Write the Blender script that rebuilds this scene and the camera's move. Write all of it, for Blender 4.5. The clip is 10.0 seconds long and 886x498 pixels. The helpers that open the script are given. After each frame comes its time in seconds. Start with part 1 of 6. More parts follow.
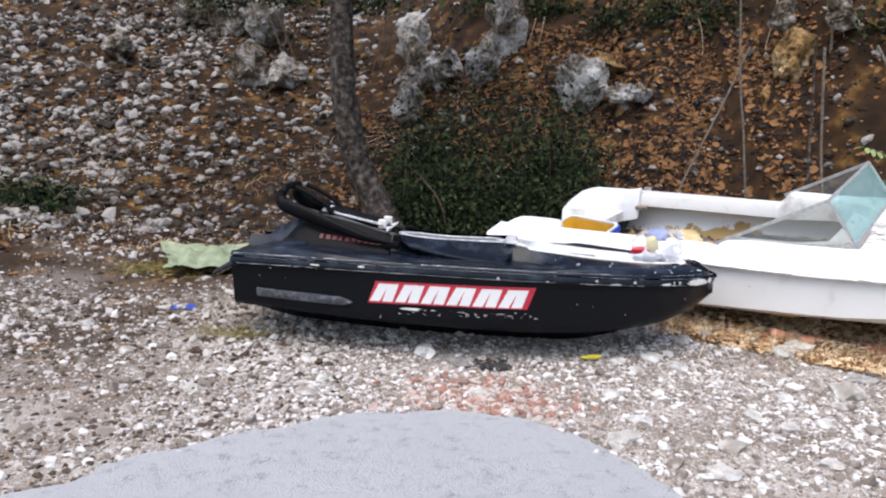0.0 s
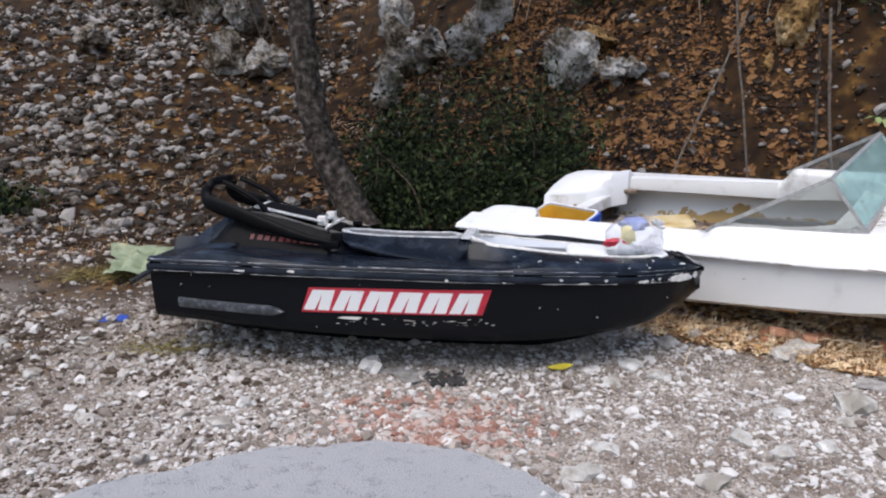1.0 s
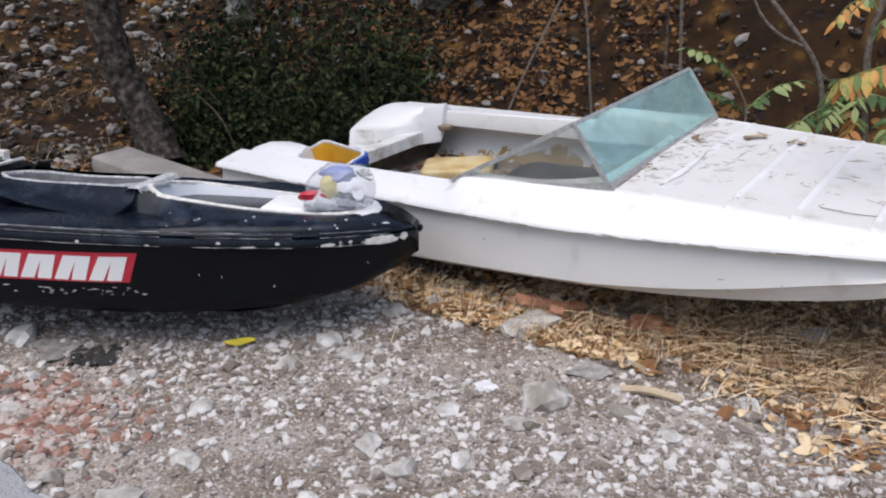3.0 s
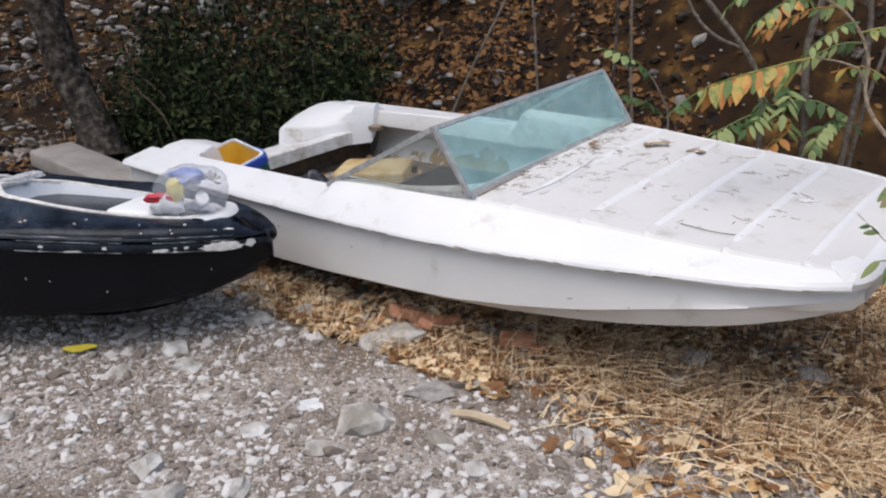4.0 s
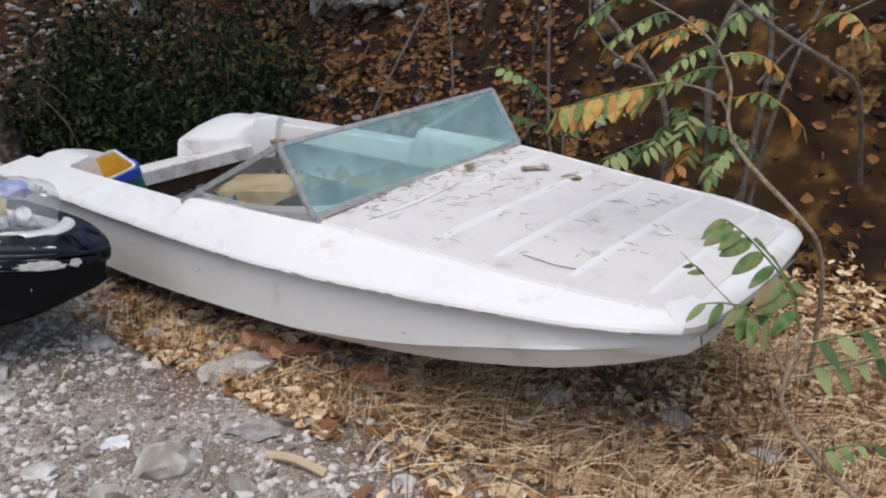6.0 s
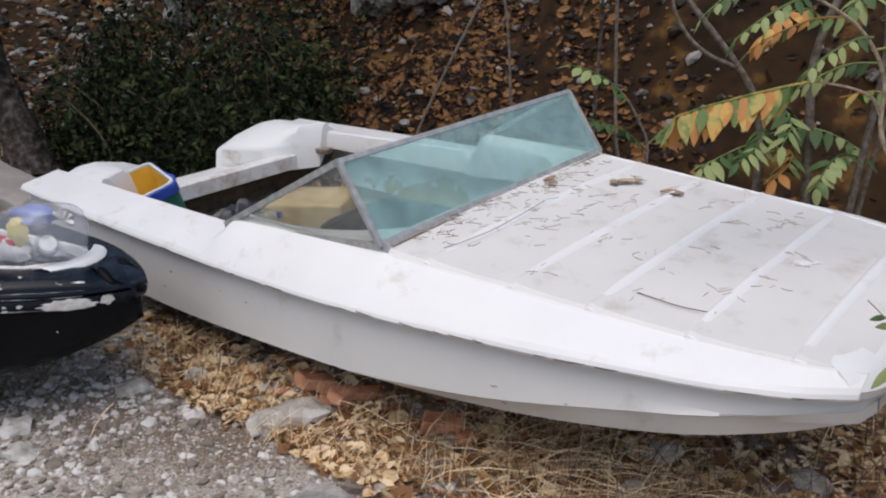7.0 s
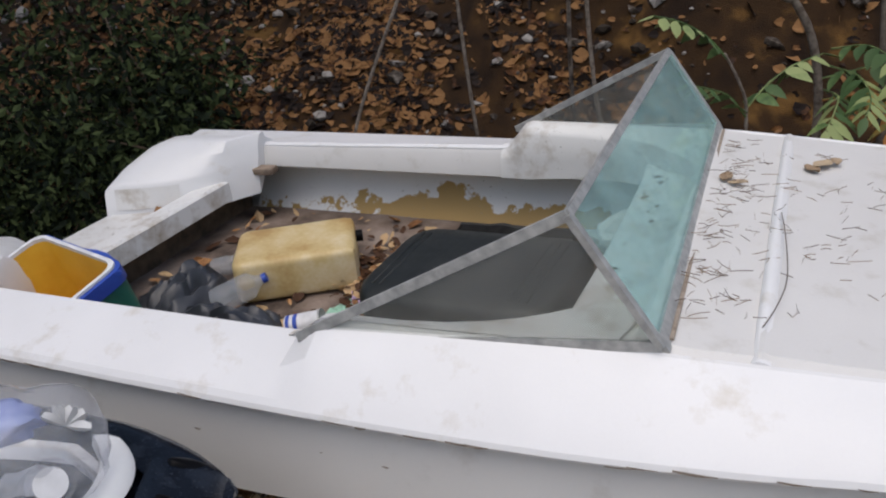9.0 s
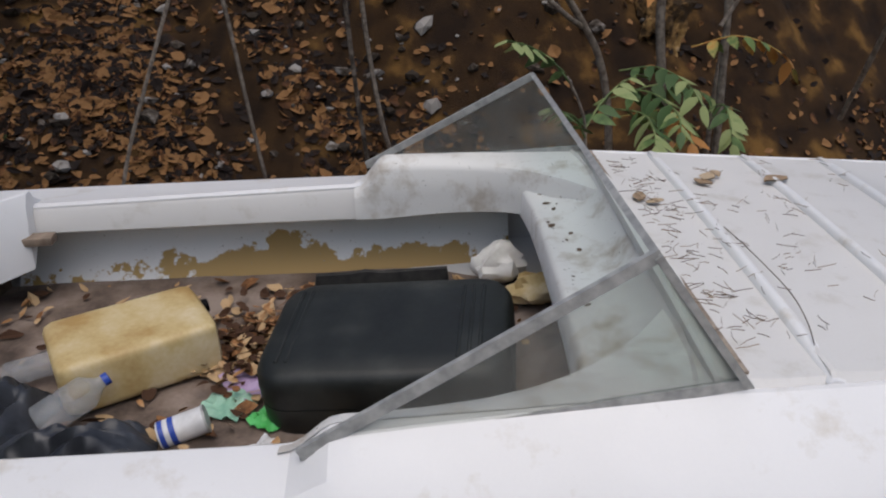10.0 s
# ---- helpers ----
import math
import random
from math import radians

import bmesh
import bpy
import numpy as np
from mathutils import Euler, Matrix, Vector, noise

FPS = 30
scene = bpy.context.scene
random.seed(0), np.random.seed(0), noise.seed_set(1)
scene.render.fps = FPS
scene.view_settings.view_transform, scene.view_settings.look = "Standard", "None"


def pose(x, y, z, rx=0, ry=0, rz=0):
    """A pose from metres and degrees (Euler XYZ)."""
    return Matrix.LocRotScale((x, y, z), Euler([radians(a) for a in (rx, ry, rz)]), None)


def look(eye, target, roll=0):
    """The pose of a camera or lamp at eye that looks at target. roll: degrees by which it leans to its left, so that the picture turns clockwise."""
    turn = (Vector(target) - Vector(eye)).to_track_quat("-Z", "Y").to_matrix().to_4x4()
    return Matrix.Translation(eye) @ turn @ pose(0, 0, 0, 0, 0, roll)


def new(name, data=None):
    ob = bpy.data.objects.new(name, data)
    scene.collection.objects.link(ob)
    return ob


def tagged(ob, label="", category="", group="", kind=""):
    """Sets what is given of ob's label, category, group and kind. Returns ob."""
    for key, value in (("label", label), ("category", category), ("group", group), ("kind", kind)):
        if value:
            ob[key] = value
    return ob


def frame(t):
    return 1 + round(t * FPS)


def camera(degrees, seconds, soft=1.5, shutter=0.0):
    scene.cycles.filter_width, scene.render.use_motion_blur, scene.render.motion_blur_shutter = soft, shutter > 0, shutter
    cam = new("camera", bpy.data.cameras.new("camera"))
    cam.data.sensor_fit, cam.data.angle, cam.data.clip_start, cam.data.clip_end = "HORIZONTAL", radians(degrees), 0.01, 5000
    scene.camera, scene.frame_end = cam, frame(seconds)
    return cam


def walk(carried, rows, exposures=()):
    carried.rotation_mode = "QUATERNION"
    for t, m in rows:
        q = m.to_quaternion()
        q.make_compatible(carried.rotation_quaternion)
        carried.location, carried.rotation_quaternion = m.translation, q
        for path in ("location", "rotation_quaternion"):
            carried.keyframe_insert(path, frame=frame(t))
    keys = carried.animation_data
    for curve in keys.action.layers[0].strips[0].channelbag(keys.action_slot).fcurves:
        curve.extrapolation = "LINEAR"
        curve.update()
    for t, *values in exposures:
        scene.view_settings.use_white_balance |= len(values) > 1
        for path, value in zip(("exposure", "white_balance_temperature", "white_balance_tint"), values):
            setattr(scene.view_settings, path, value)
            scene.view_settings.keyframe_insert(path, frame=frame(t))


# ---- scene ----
cam = camera(59.5, 10.0, 2.1)
PATH = [
    (0, (0.152, 0.225, 1.493), (0.116, 2.198, 1.173), 1.8),
    (0.5, (0.312, 0.525, 1.474), (0.335, 2.506, 1.199), -0.3),
    (1, (0.552, 0.867, 1.46), (0.472, 2.834, 1.106), -0.1),
    (1.5, (0.795, 1.186, 1.483), (0.676, 3.136, 1.055), -1.3),
    (2, (1.185, 1.374, 1.457), (1.095, 3.312, 0.97), -0.0),
    (2.5, (1.614, 1.535, 1.453), (1.63, 3.461, 0.915), 1.1),
    (2.7, (1.795, 1.595, 1.465), (1.806, 3.52, 0.924), 1.1),
    (3.8, (2.71, 1.776, 1.543), (2.582, 3.691, 0.98), 1.8),
    (4, (2.913, 1.889, 1.517), (2.786, 3.806, 0.962), 1.8),
    (4.5, (3.28, 1.989, 1.527), (3.135, 3.919, 1.02), 2.6),
    (5, (3.485, 2.039, 1.531), (3.344, 3.975, 1.052), 3.9),
    (5.2, (3.517, 2.029, 1.543), (3.393, 3.964, 1.05), 3.4),
    (6.3, (3.455, 2.276, 1.531), (3.377, 4.207, 1.012), 3.7),
    (6.5, (3.389, 2.364, 1.538), (3.29, 4.292, 1.017), 3.6),
    (7, (3.248, 2.654, 1.513), (3.09, 4.578, 0.99), 2.6),
    (7.5, (3.045, 3.022, 1.531), (2.888, 4.953, 1.035), -0.2),
    (8, (2.686, 3.314, 1.548), (2.759, 5.248, 1.046), -3.3),
    (8.5, (2.366, 3.61, 1.518), (2.564, 5.518, 0.953), -3.4),
    (9, (2.037, 3.956, 1.501), (2.424, 5.821, 0.893), -2.7),
    (9.5, (1.713, 4.226, 1.507), (2.51, 5.932, 0.835), -0.7),
    (10, (1.475, 4.577, 1.502), (2.616, 6.117, 0.931), -2.6),
]
walk(cam, [(t, look(eye, target, roll)) for t, eye, target, roll in PATH], [(0, 1.06, 6250, 10), (0.5, 0.66, 6250, 10), (1.5, 0.67, 6200, 10), (2.5, 0.54, 6250, 10), (4.5, 0.33, 6450, 10), (7, 0.2, 6450, 10), (8.5, 0.05, 6450, 10), (9.5, 0.05, 6450, 10), (10, -0.08, 6450, 10)])
# ---- light ----
world = bpy.data.worlds.new("sky")
scene.world = world
world.use_nodes = True
wn, wl = world.node_tree.nodes, world.node_tree.links
sky = wn.new("ShaderNodeTexSky")
sky.sky_type, sky.sun_disc = "NISHITA", False
sky.sun_elevation, sky.sun_rotation = radians(65), radians(200)
sky.air_density, sky.dust_density, sky.ozone_density = 1.0, 3.0, 0.8
wl.new(sky.outputs[0], wn["Background"].inputs[0])
wn["Background"].inputs[1].default_value = 0.13
sun_data = bpy.data.lights.new("sun", "SUN")
sun_data.energy, sun_data.angle, sun_data.color = 1.5, radians(75), (1.0, 0.95, 0.9)
sun = new("sun", sun_data)
sun.matrix_world = look((0, 0, 0), (0.25, 0.35, -1.0))


# ---- materials ----
def mat(name, cols, scale=8.0, rough=0.7, bump=0.2, metal=0.0, fine=60.0, island=0.0, piece=0.0, spread=0.2, spec=0.5, dist=0.004):
    """A procedural surface: colours mixed by coarse noise, fine grain, bump; island, piece: how much single pieces differ."""
    m = bpy.data.materials.new(name)
    m.use_nodes = True
    n, l = m.node_tree.nodes, m.node_tree.links
    bsdf = n["Principled BSDF"]
    tc = n.new("ShaderNodeTexCoord")
    big = n.new("ShaderNodeTexNoise")
    big.inputs["Scale"].default_value, big.inputs["Detail"].default_value = scale, 6.0
    small = n.new("ShaderNodeTexNoise")
    small.inputs["Scale"].default_value, small.inputs["Detail"].default_value = fine, 4.0
    l.new(tc.outputs["Object"], big.inputs["Vector"])
    l.new(tc.outputs["Object"], small.inputs["Vector"])
    add = n.new("ShaderNodeMath")
    add.operation = "MULTIPLY_ADD"
    add.inputs[1].default_value, add.inputs[2].default_value = spread, 0.0
    l.new(small.outputs["Fac"], add.inputs[0])
    tot = n.new("ShaderNodeMath")
    tot.operation = "ADD"
    l.new(big.outputs["Fac"], tot.inputs[0])
    l.new(add.outputs[0], tot.inputs[1])
    last = tot.outputs[0]
    for amount, kind, sock in ((island, "ShaderNodeNewGeometry", "Random Per Island"), (piece, "ShaderNodeObjectInfo", "Random")):
        if amount:
            src = n.new(kind)
            ma = n.new("ShaderNodeMath")
            ma.operation = "MULTIPLY_ADD"
            ma.inputs[1].default_value = amount
            sub = n.new("ShaderNodeMath")
            sub.operation = "SUBTRACT"
            sub.inputs[1].default_value = 0.5
            l.new(src.outputs[sock], sub.inputs[0])
            l.new(sub.outputs[0], ma.inputs[0])
            l.new(last, ma.inputs[2])
            last = ma.outputs[0]
    ramp = n.new("ShaderNodeValToRGB")
    lo, hi = 0.32 + spread / 2, 0.68 + spread / 2
    e = ramp.color_ramp.elements
    e[0].position, e[0].color = lo, (*cols[0], 1)
    e[1].position, e[1].color = hi, (*cols[-1], 1)
    for i, c in enumerate(cols[1:-1], 1):
        x = e.new(lo + (hi - lo) * i / (len(cols) - 1))
        x.color = (*c, 1)
    l.new(last, ramp.inputs[0])
    l.new(ramp.outputs[0], bsdf.inputs["Base Color"])
    rr = n.new("ShaderNodeMapRange")
    rr.inputs["To Min"].default_value, rr.inputs["To Max"].default_value = max(0.02, rough - 0.12), min(1.0, rough + 0.12)
    l.new(small.outputs["Fac"], rr.inputs["Value"])
    l.new(rr.outputs[0], bsdf.inputs["Roughness"])
    bsdf.inputs["Metallic"].default_value = metal
    bsdf.inputs["Specular IOR Level"].default_value = spec
    if bump:
        bp = n.new("ShaderNodeBump")
        bp.inputs["Strength"].default_value, bp.inputs["Distance"].default_value = bump, dist
        l.new(tot.outputs[0], bp.inputs["Height"])
        l.new(bp.outputs[0], bsdf.inputs["Normal"])
    return m


def stained(name, clean, stain, scale, thr, soft, rough, fine_thr=0.0, speck=(0.1, 0.09, 0.07), bump=0.1):
    """Paint with stains of their own shape and small dark specks."""
    m = mat(name, [clean, [c * 0.94 for c in clean]], 3.0, rough, bump, fine=140.0, dist=0.002)
    n, l = m.node_tree.nodes, m.node_tree.links
    bsdf = n["Principled BSDF"]
    base = bsdf.inputs["Base Color"].links[0].from_socket
    tc = n["Texture Coordinate"]
    for sc, th, so, col in ((scale, thr, soft, stain), (70.0, fine_thr, 0.02, speck)):
        if not th:
            continue
        ns = n.new("ShaderNodeTexNoise")
        ns.inputs["Scale"].default_value, ns.inputs["Detail"].default_value = sc, 8.0
        ns.inputs["Roughness"].default_value = 0.65
        l.new(tc.outputs["Object"], ns.inputs["Vector"])
        mr = n.new("ShaderNodeMapRange")
        mr.inputs["From Min"].default_value, mr.inputs["From Max"].default_value = th, th + so
        l.new(ns.outputs["Fac"], mr.inputs["Value"])
        mx = n.new("ShaderNodeMix")
        mx.data_type = "RGBA"
        l.new(mr.outputs[0], mx.inputs["Factor"])
        l.new(base, mx.inputs["A"])
        mx.inputs["B"].default_value = (*col, 1)
        base = mx.outputs["Result"]
    l.new(base, bsdf.inputs["Base Color"])
    return m


def pane_mat(name, tint, dust, dust_amount):
    m = bpy.data.materials.new(name)
    m.use_nodes = True
    n, l = m.node_tree.nodes, m.node_tree.links
    n.remove(n["Principled BSDF"])
    out = n["Material Output"]
    tr = n.new("ShaderNodeBsdfTransparent")
    tr.inputs[0].default_value = (*tint, 1)
    df = n.new("ShaderNodeBsdfDiffuse")
    df.inputs[0].default_value = (*dust, 1)
    gl = n.new("ShaderNodeBsdfGlossy")
    gl.inputs["Roughness"].default_value = 0.06
    lay = n.new("ShaderNodeLayerWeight")
    lay.inputs[0].default_value = 0.3
    pw = n.new("ShaderNodeMath")
    pw.operation = "POWER"
    pw.inputs[1].default_value = 2.0
    l.new(lay.outputs["Facing"], pw.inputs[0])
    fr = n.new("ShaderNodeMath")
    fr.operation = "MULTIPLY_ADD"
    fr.inputs[1].default_value, fr.inputs[2].default_value = 0.45, 0.02
    l.new(pw.outputs[0], fr.inputs[0])
    tc = n.new("ShaderNodeTexCoord")
    ns = n.new("ShaderNodeTexNoise")
    ns.inputs["Scale"].default_value, ns.inputs["Detail"].default_value = 9.0, 8.0
    l.new(tc.outputs["Object"], ns.inputs["Vector"])
    mr = n.new("ShaderNodeMapRange")
    mr.inputs["From Min"].default_value, mr.inputs["From Max"].default_value = 0.25, 0.75
    mr.inputs["To Min"].default_value, mr.inputs["To Max"].default_value = dust_amount * 0.6, dust_amount * 1.4
    l.new(ns.outputs["Fac"], mr.inputs["Value"])
    a, b = n.new("ShaderNodeMixShader"), n.new("ShaderNodeMixShader")
    l.new(mr.outputs[0], a.inputs[0])
    l.new(tr.outputs[0], a.inputs[1])
    l.new(df.outputs[0], a.inputs[2])
    l.new(fr.outputs[0], b.inputs[0])
    l.new(a.outputs[0], b.inputs[1])
    l.new(gl.outputs[0], b.inputs[2])
    l.new(b.outputs[0], out.inputs[0])
    return m


WHITE = stained("white_gelcoat", (0.73, 0.725, 0.725), (0.54, 0.50, 0.44), 5.0, 0.585, 0.16, 0.38, 0.74)
GRUBBY = stained("grubby_gelcoat", (0.70, 0.69, 0.67), (0.36, 0.30, 0.23), 6.0, 0.50, 0.22, 0.5, 0.66)
DECKW = stained("deck_gelcoat", (0.63, 0.615, 0.595), (0.46, 0.43, 0.38), 6.0, 0.56, 0.2, 0.5, 0.70)
# Greyer than the gunwale: dirt and the shade below the rail in one colour.
HULLW = stained("dirt_shade_hull_gelcoat", (0.66, 0.65, 0.63), (0.42, 0.39, 0.35), 3.0, 0.60, 0.2, 0.42, 0.73)
LINER = stained("peeling_liner", (0.78, 0.765, 0.735), (0.42, 0.27, 0.09), 3.2, 0.53, 0.02, 0.6, 0.66, (0.3, 0.26, 0.2), 0.3)
ln, ll = LINER.node_tree.nodes, LINER.node_tree.links
sepz, lowz, addz = ln.new("ShaderNodeSeparateXYZ"), ln.new("ShaderNodeMapRange"), ln.new("ShaderNodeMath")
ll.new(ln["Texture Coordinate"].outputs["Object"], sepz.inputs[0])
ll.new(sepz.outputs["Z"], lowz.inputs["Value"])
lowz.inputs["From Min"].default_value, lowz.inputs["From Max"].default_value = -0.36, -0.50
lowz.inputs["To Min"].default_value, lowz.inputs["To Max"].default_value = -0.10, 0.10
peel = [q for q in ln if q.type == "TEX_NOISE" and abs(q.inputs["Scale"].default_value - 3.2) < 0.01][0]
peel_to = [k.to_socket for k in peel.outputs["Fac"].links]
ll.new(peel.outputs["Fac"], addz.inputs[0])
ll.new(lowz.outputs[0], addz.inputs[1])
for q in peel_to:
    ll.new(addz.outputs[0], q)
SOLE = mat("dirty_sole", [(0.06, 0.042, 0.032), (0.17, 0.125, 0.098), (0.27, 0.215, 0.18)], 5.0, 0.85, 0.3)
GRIME = mat("grime", [(0.16, 0.12, 0.09), (0.32, 0.27, 0.22)], 40.0, 0.9, 0.3)
# Brown for dirt specks, and for panels that stand in for shaded space.
DIRT_SHADE = mat("brown_dirt_and_shade", [(0.06, 0.045, 0.03), (0.16, 0.11, 0.07)], 14.0, 0.9, 0.5)
ALU = mat("dull_aluminium", [(0.34, 0.34, 0.33), (0.52, 0.52, 0.50)], 30.0, 0.55, 0.1, metal=0.5)
GLASS = pane_mat("green_glass", (0.80, 0.93, 0.92), (0.42, 0.62, 0.62), 0.240)
GLASS2 = pane_mat("smoky_glass", (0.87, 0.88, 0.86), (0.5, 0.5, 0.47), 0.10)
BLACK = stained("black_gelcoat", (0.006, 0.007, 0.009), (0.010, 0.011, 0.014), 7.0, 0.60, 0.12, 0.2, 0.735, (0.5, 0.5, 0.5), 0.05)
NAVY = stained("faded_navy_gelcoat", (0.006, 0.0085, 0.014), (0.034, 0.043, 0.061), 6.0, 0.50, 0.25, 0.24, 0.70, (0.35, 0.36, 0.38), 0.08)
BLACK.node_tree.nodes["Principled BSDF"].inputs["Specular IOR Level"].default_value = 0.15
NAVY.node_tree.nodes["Principled BSDF"].inputs["Specular IOR Level"].default_value = 0.22
RUBBER = mat("black_plastic", [(0.003, 0.003, 0.0035), (0.006, 0.006, 0.007)], 20.0, 0.36, 0.1, spec=0.06)
TUB = stained("grey_white_tub", (0.70, 0.72, 0.75), (0.3, 0.29, 0.27), 6.0, 0.55, 0.1, 0.5, 0.68)
# Tub grey darkened for the seat channel: its inner shade is in the colour.
TUBD = stained("shaded_grey_channel", (0.16, 0.16, 0.165), (0.05, 0.05, 0.05), 6.0, 0.5, 0.2, 0.6, 0.68)
RED = mat("red_vinyl", [(0.42, 0.015, 0.035), (0.5, 0.03, 0.05)], 30.0, 0.4, 0.05)
DARKRED = mat("faded_red_vinyl", [(0.10, 0.012, 0.012), (0.16, 0.02, 0.02)], 30.0, 0.5, 0.05)
VINYL = stained("white_vinyl", (0.78, 0.78, 0.77), (0.45, 0.43, 0.4), 18.0, 0.66, 0.06, 0.45, 0.76)
SCUFF2 = mat("worn_white_edge", [(0.25, 0.25, 0.26), (0.6, 0.6, 0.6)], 60.0, 0.6, 0.1)
SCUFF = mat("scuffed_grey", [(0.022, 0.024, 0.030), (0.05, 0.054, 0.063), (0.12, 0.127, 0.142)], 30.0, 0.55, 0.2)
CHIP = mat("bare_glassfibre", [(0.5, 0.48, 0.44), (0.75, 0.73, 0.70)], 40.0, 0.7, 0.3)
STONE = mat("limestone_chips", [(0.19, 0.158, 0.132), (0.30, 0.265, 0.235), (0.39, 0.355, 0.325), (0.56, 0.535, 0.51)], 25.0, 0.9, 0.4, island=0.85, spec=0.2)
GRIT = mat("fine_grit", [(0.21, 0.178, 0.150), (0.33, 0.295, 0.262), (0.44, 0.405, 0.375)], 20.0, 0.9, 0.3, island=0.8, spec=0.2)
DUSTST = mat("dusty_gravel", [(0.07, 0.05, 0.036), (0.17, 0.138, 0.112), (0.25, 0.215, 0.185), (0.42, 0.39, 0.36)], 20.0, 0.9, 0.4, island=0.9, spec=0.2)
HILLST = mat("hill_stones", [(0.03, 0.023, 0.017), (0.095, 0.078, 0.064), (0.27, 0.25, 0.23)], 20.0, 0.9, 0.4, island=0.9, spec=0.2)
PINK = mat("terracotta_chips", [(0.26, 0.14, 0.105), (0.38, 0.26, 0.215), (0.42, 0.36, 0.32)], 25.0, 0.9, 0.4, island=0.9, spec=0.2)
BOULDER = mat("pale_limestone", [(0.04, 0.03, 0.02), (0.15, 0.125, 0.095), (0.29, 0.275, 0.255), (0.44, 0.43, 0.415)], 2.8, 0.92, 1.0, piece=0.2, fine=22.0, spread=0.5, dist=0.05, spec=0.2)
OCHREROCK = mat("ochre_rock", [(0.03, 0.018, 0.008), (0.13, 0.075, 0.028), (0.26, 0.16, 0.06), (0.36, 0.27, 0.16)], 2.8, 0.92, 1.0, piece=0.2, fine=22.0, spread=0.5, dist=0.05, spec=0.2)
BRICK = mat("terracotta_brick", [(0.40, 0.17, 0.09), (0.56, 0.28, 0.17)], 12.0, 0.9, 0.5, piece=0.4)
# Bank leaf tones kept dark: shade from overhanging trees is put in the colour.
LITTER = mat("shaded_dry_leaves", [(0.010, 0.005, 0.003), (0.034, 0.014, 0.0055), (0.088, 0.034, 0.009), (0.20, 0.10, 0.036)], 12.0, 0.75, 0.2, island=1.2, spec=0.25)
GLEAF = mat("straw_leaves", [(0.20, 0.098, 0.042), (0.46, 0.265, 0.11), (0.60, 0.405, 0.195), (0.70, 0.555, 0.36)], 12.0, 0.75, 0.2, island=1.2, spec=0.25)
STRAW = mat("dry_grass_blades", [(0.33, 0.205, 0.115), (0.63, 0.44, 0.25), (0.78, 0.62, 0.41)], 10.0, 0.8, 0.1, island=1.0, spec=0.2)
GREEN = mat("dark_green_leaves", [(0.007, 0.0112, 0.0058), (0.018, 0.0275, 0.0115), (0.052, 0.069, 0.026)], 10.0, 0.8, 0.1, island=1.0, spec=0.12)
FRESH = mat("green_leaflets", [(0.045, 0.085, 0.024), (0.105, 0.165, 0.05), (0.22, 0.26, 0.10)], 14.0, 0.55, 0.15, island=0.8, spec=0.3)
AUTUMN = mat("yellowing_leaflets", [(0.10, 0.15, 0.04), (0.30, 0.27, 0.08), (0.47, 0.29, 0.07), (0.38, 0.17, 0.045)], 16.0, 0.6, 0.15, island=0.7, spec=0.3)
BARK = mat("grey_brown_bark", [(0.010, 0.008, 0.006), (0.045, 0.036, 0.029), (0.13, 0.11, 0.092)], 16.0, 0.9, 1.0, fine=45.0, dist=0.02, spec=0.2)
STEM = mat("stem_bark", [(0.08, 0.063, 0.05), (0.20, 0.17, 0.14)], 30.0, 0.8, 0.4, spec=0.2)
PALESTEM = mat("pale_stem_bark", [(0.18, 0.135, 0.09), (0.44, 0.36, 0.26)], 30.0, 0.8, 0.4, spec=0.2)
CLEAF = mat("russet_leaves", [(0.06, 0.028, 0.014), (0.20, 0.09, 0.035), (0.38, 0.20, 0.085), (0.48, 0.33, 0.18)], 12.0, 0.75, 0.2, island=1.2, spec=0.25)
TWIG = mat("dry_twig", [(0.07, 0.045, 0.03), (0.16, 0.11, 0.07)], 40.0, 0.8, 0.3)
YELLOW = mat("yellow_plastic", [(0.62, 0.33, 0.02), (0.72, 0.42, 0.04)], 8.0, 0.45, 0.05)
BLUE = mat("blue_plastic", [(0.02, 0.05, 0.30), (0.03, 0.08, 0.40)], 10.0, 0.4, 0.05)
TEALG = mat("green_plastic", [(0.01, 0.10, 0.07), (0.02, 0.16, 0.11)], 10.0, 0.45, 0.05)
OCHRE = mat("yellowed_plastic", [(0.40, 0.25, 0.08), (0.55, 0.42, 0.20), (0.66, 0.56, 0.37)], 5.0, 0.5, 0.1)
CASE = mat("black_case", [(0.004, 0.0052, 0.0045), (0.009, 0.011, 0.0095), (0.024, 0.026, 0.023)], 7.0, 0.5, 0.3)
BAGB = mat("black_bag_film", [(0.018, 0.020, 0.026), (0.052, 0.056, 0.066)], 12.0, 0.38, 0.2)
PAPER = mat("white_plastic_film", [(0.55, 0.55, 0.55), (0.75, 0.75, 0.76)], 14.0, 0.5, 0.2)
LILAC = mat("lilac_film", [(0.38, 0.27, 0.45), (0.55, 0.42, 0.6)], 14.0, 0.5, 0.2)
MINT = mat("mint_film", [(0.2, 0.42, 0.3), (0.35, 0.55, 0.42)], 14.0, 0.5, 0.2)
LIME = mat("lime_film", [(0.08, 0.5, 0.1), (0.15, 0.6, 0.2)], 14.0, 0.5, 0.1)
CLEAR = pane_mat("clear_film", (0.93, 0.94, 0.95), (0.7, 0.72, 0.74), 0.22)
FOAM = mat("white_foam", [(0.6, 0.58, 0.54), (0.78, 0.76, 0.72)], 12.0, 0.85, 0.4)
WOOD = mat("weathered_wood", [(0.13, 0.09, 0.065), (0.26, 0.20, 0.15)], 18.0, 0.85, 0.5)
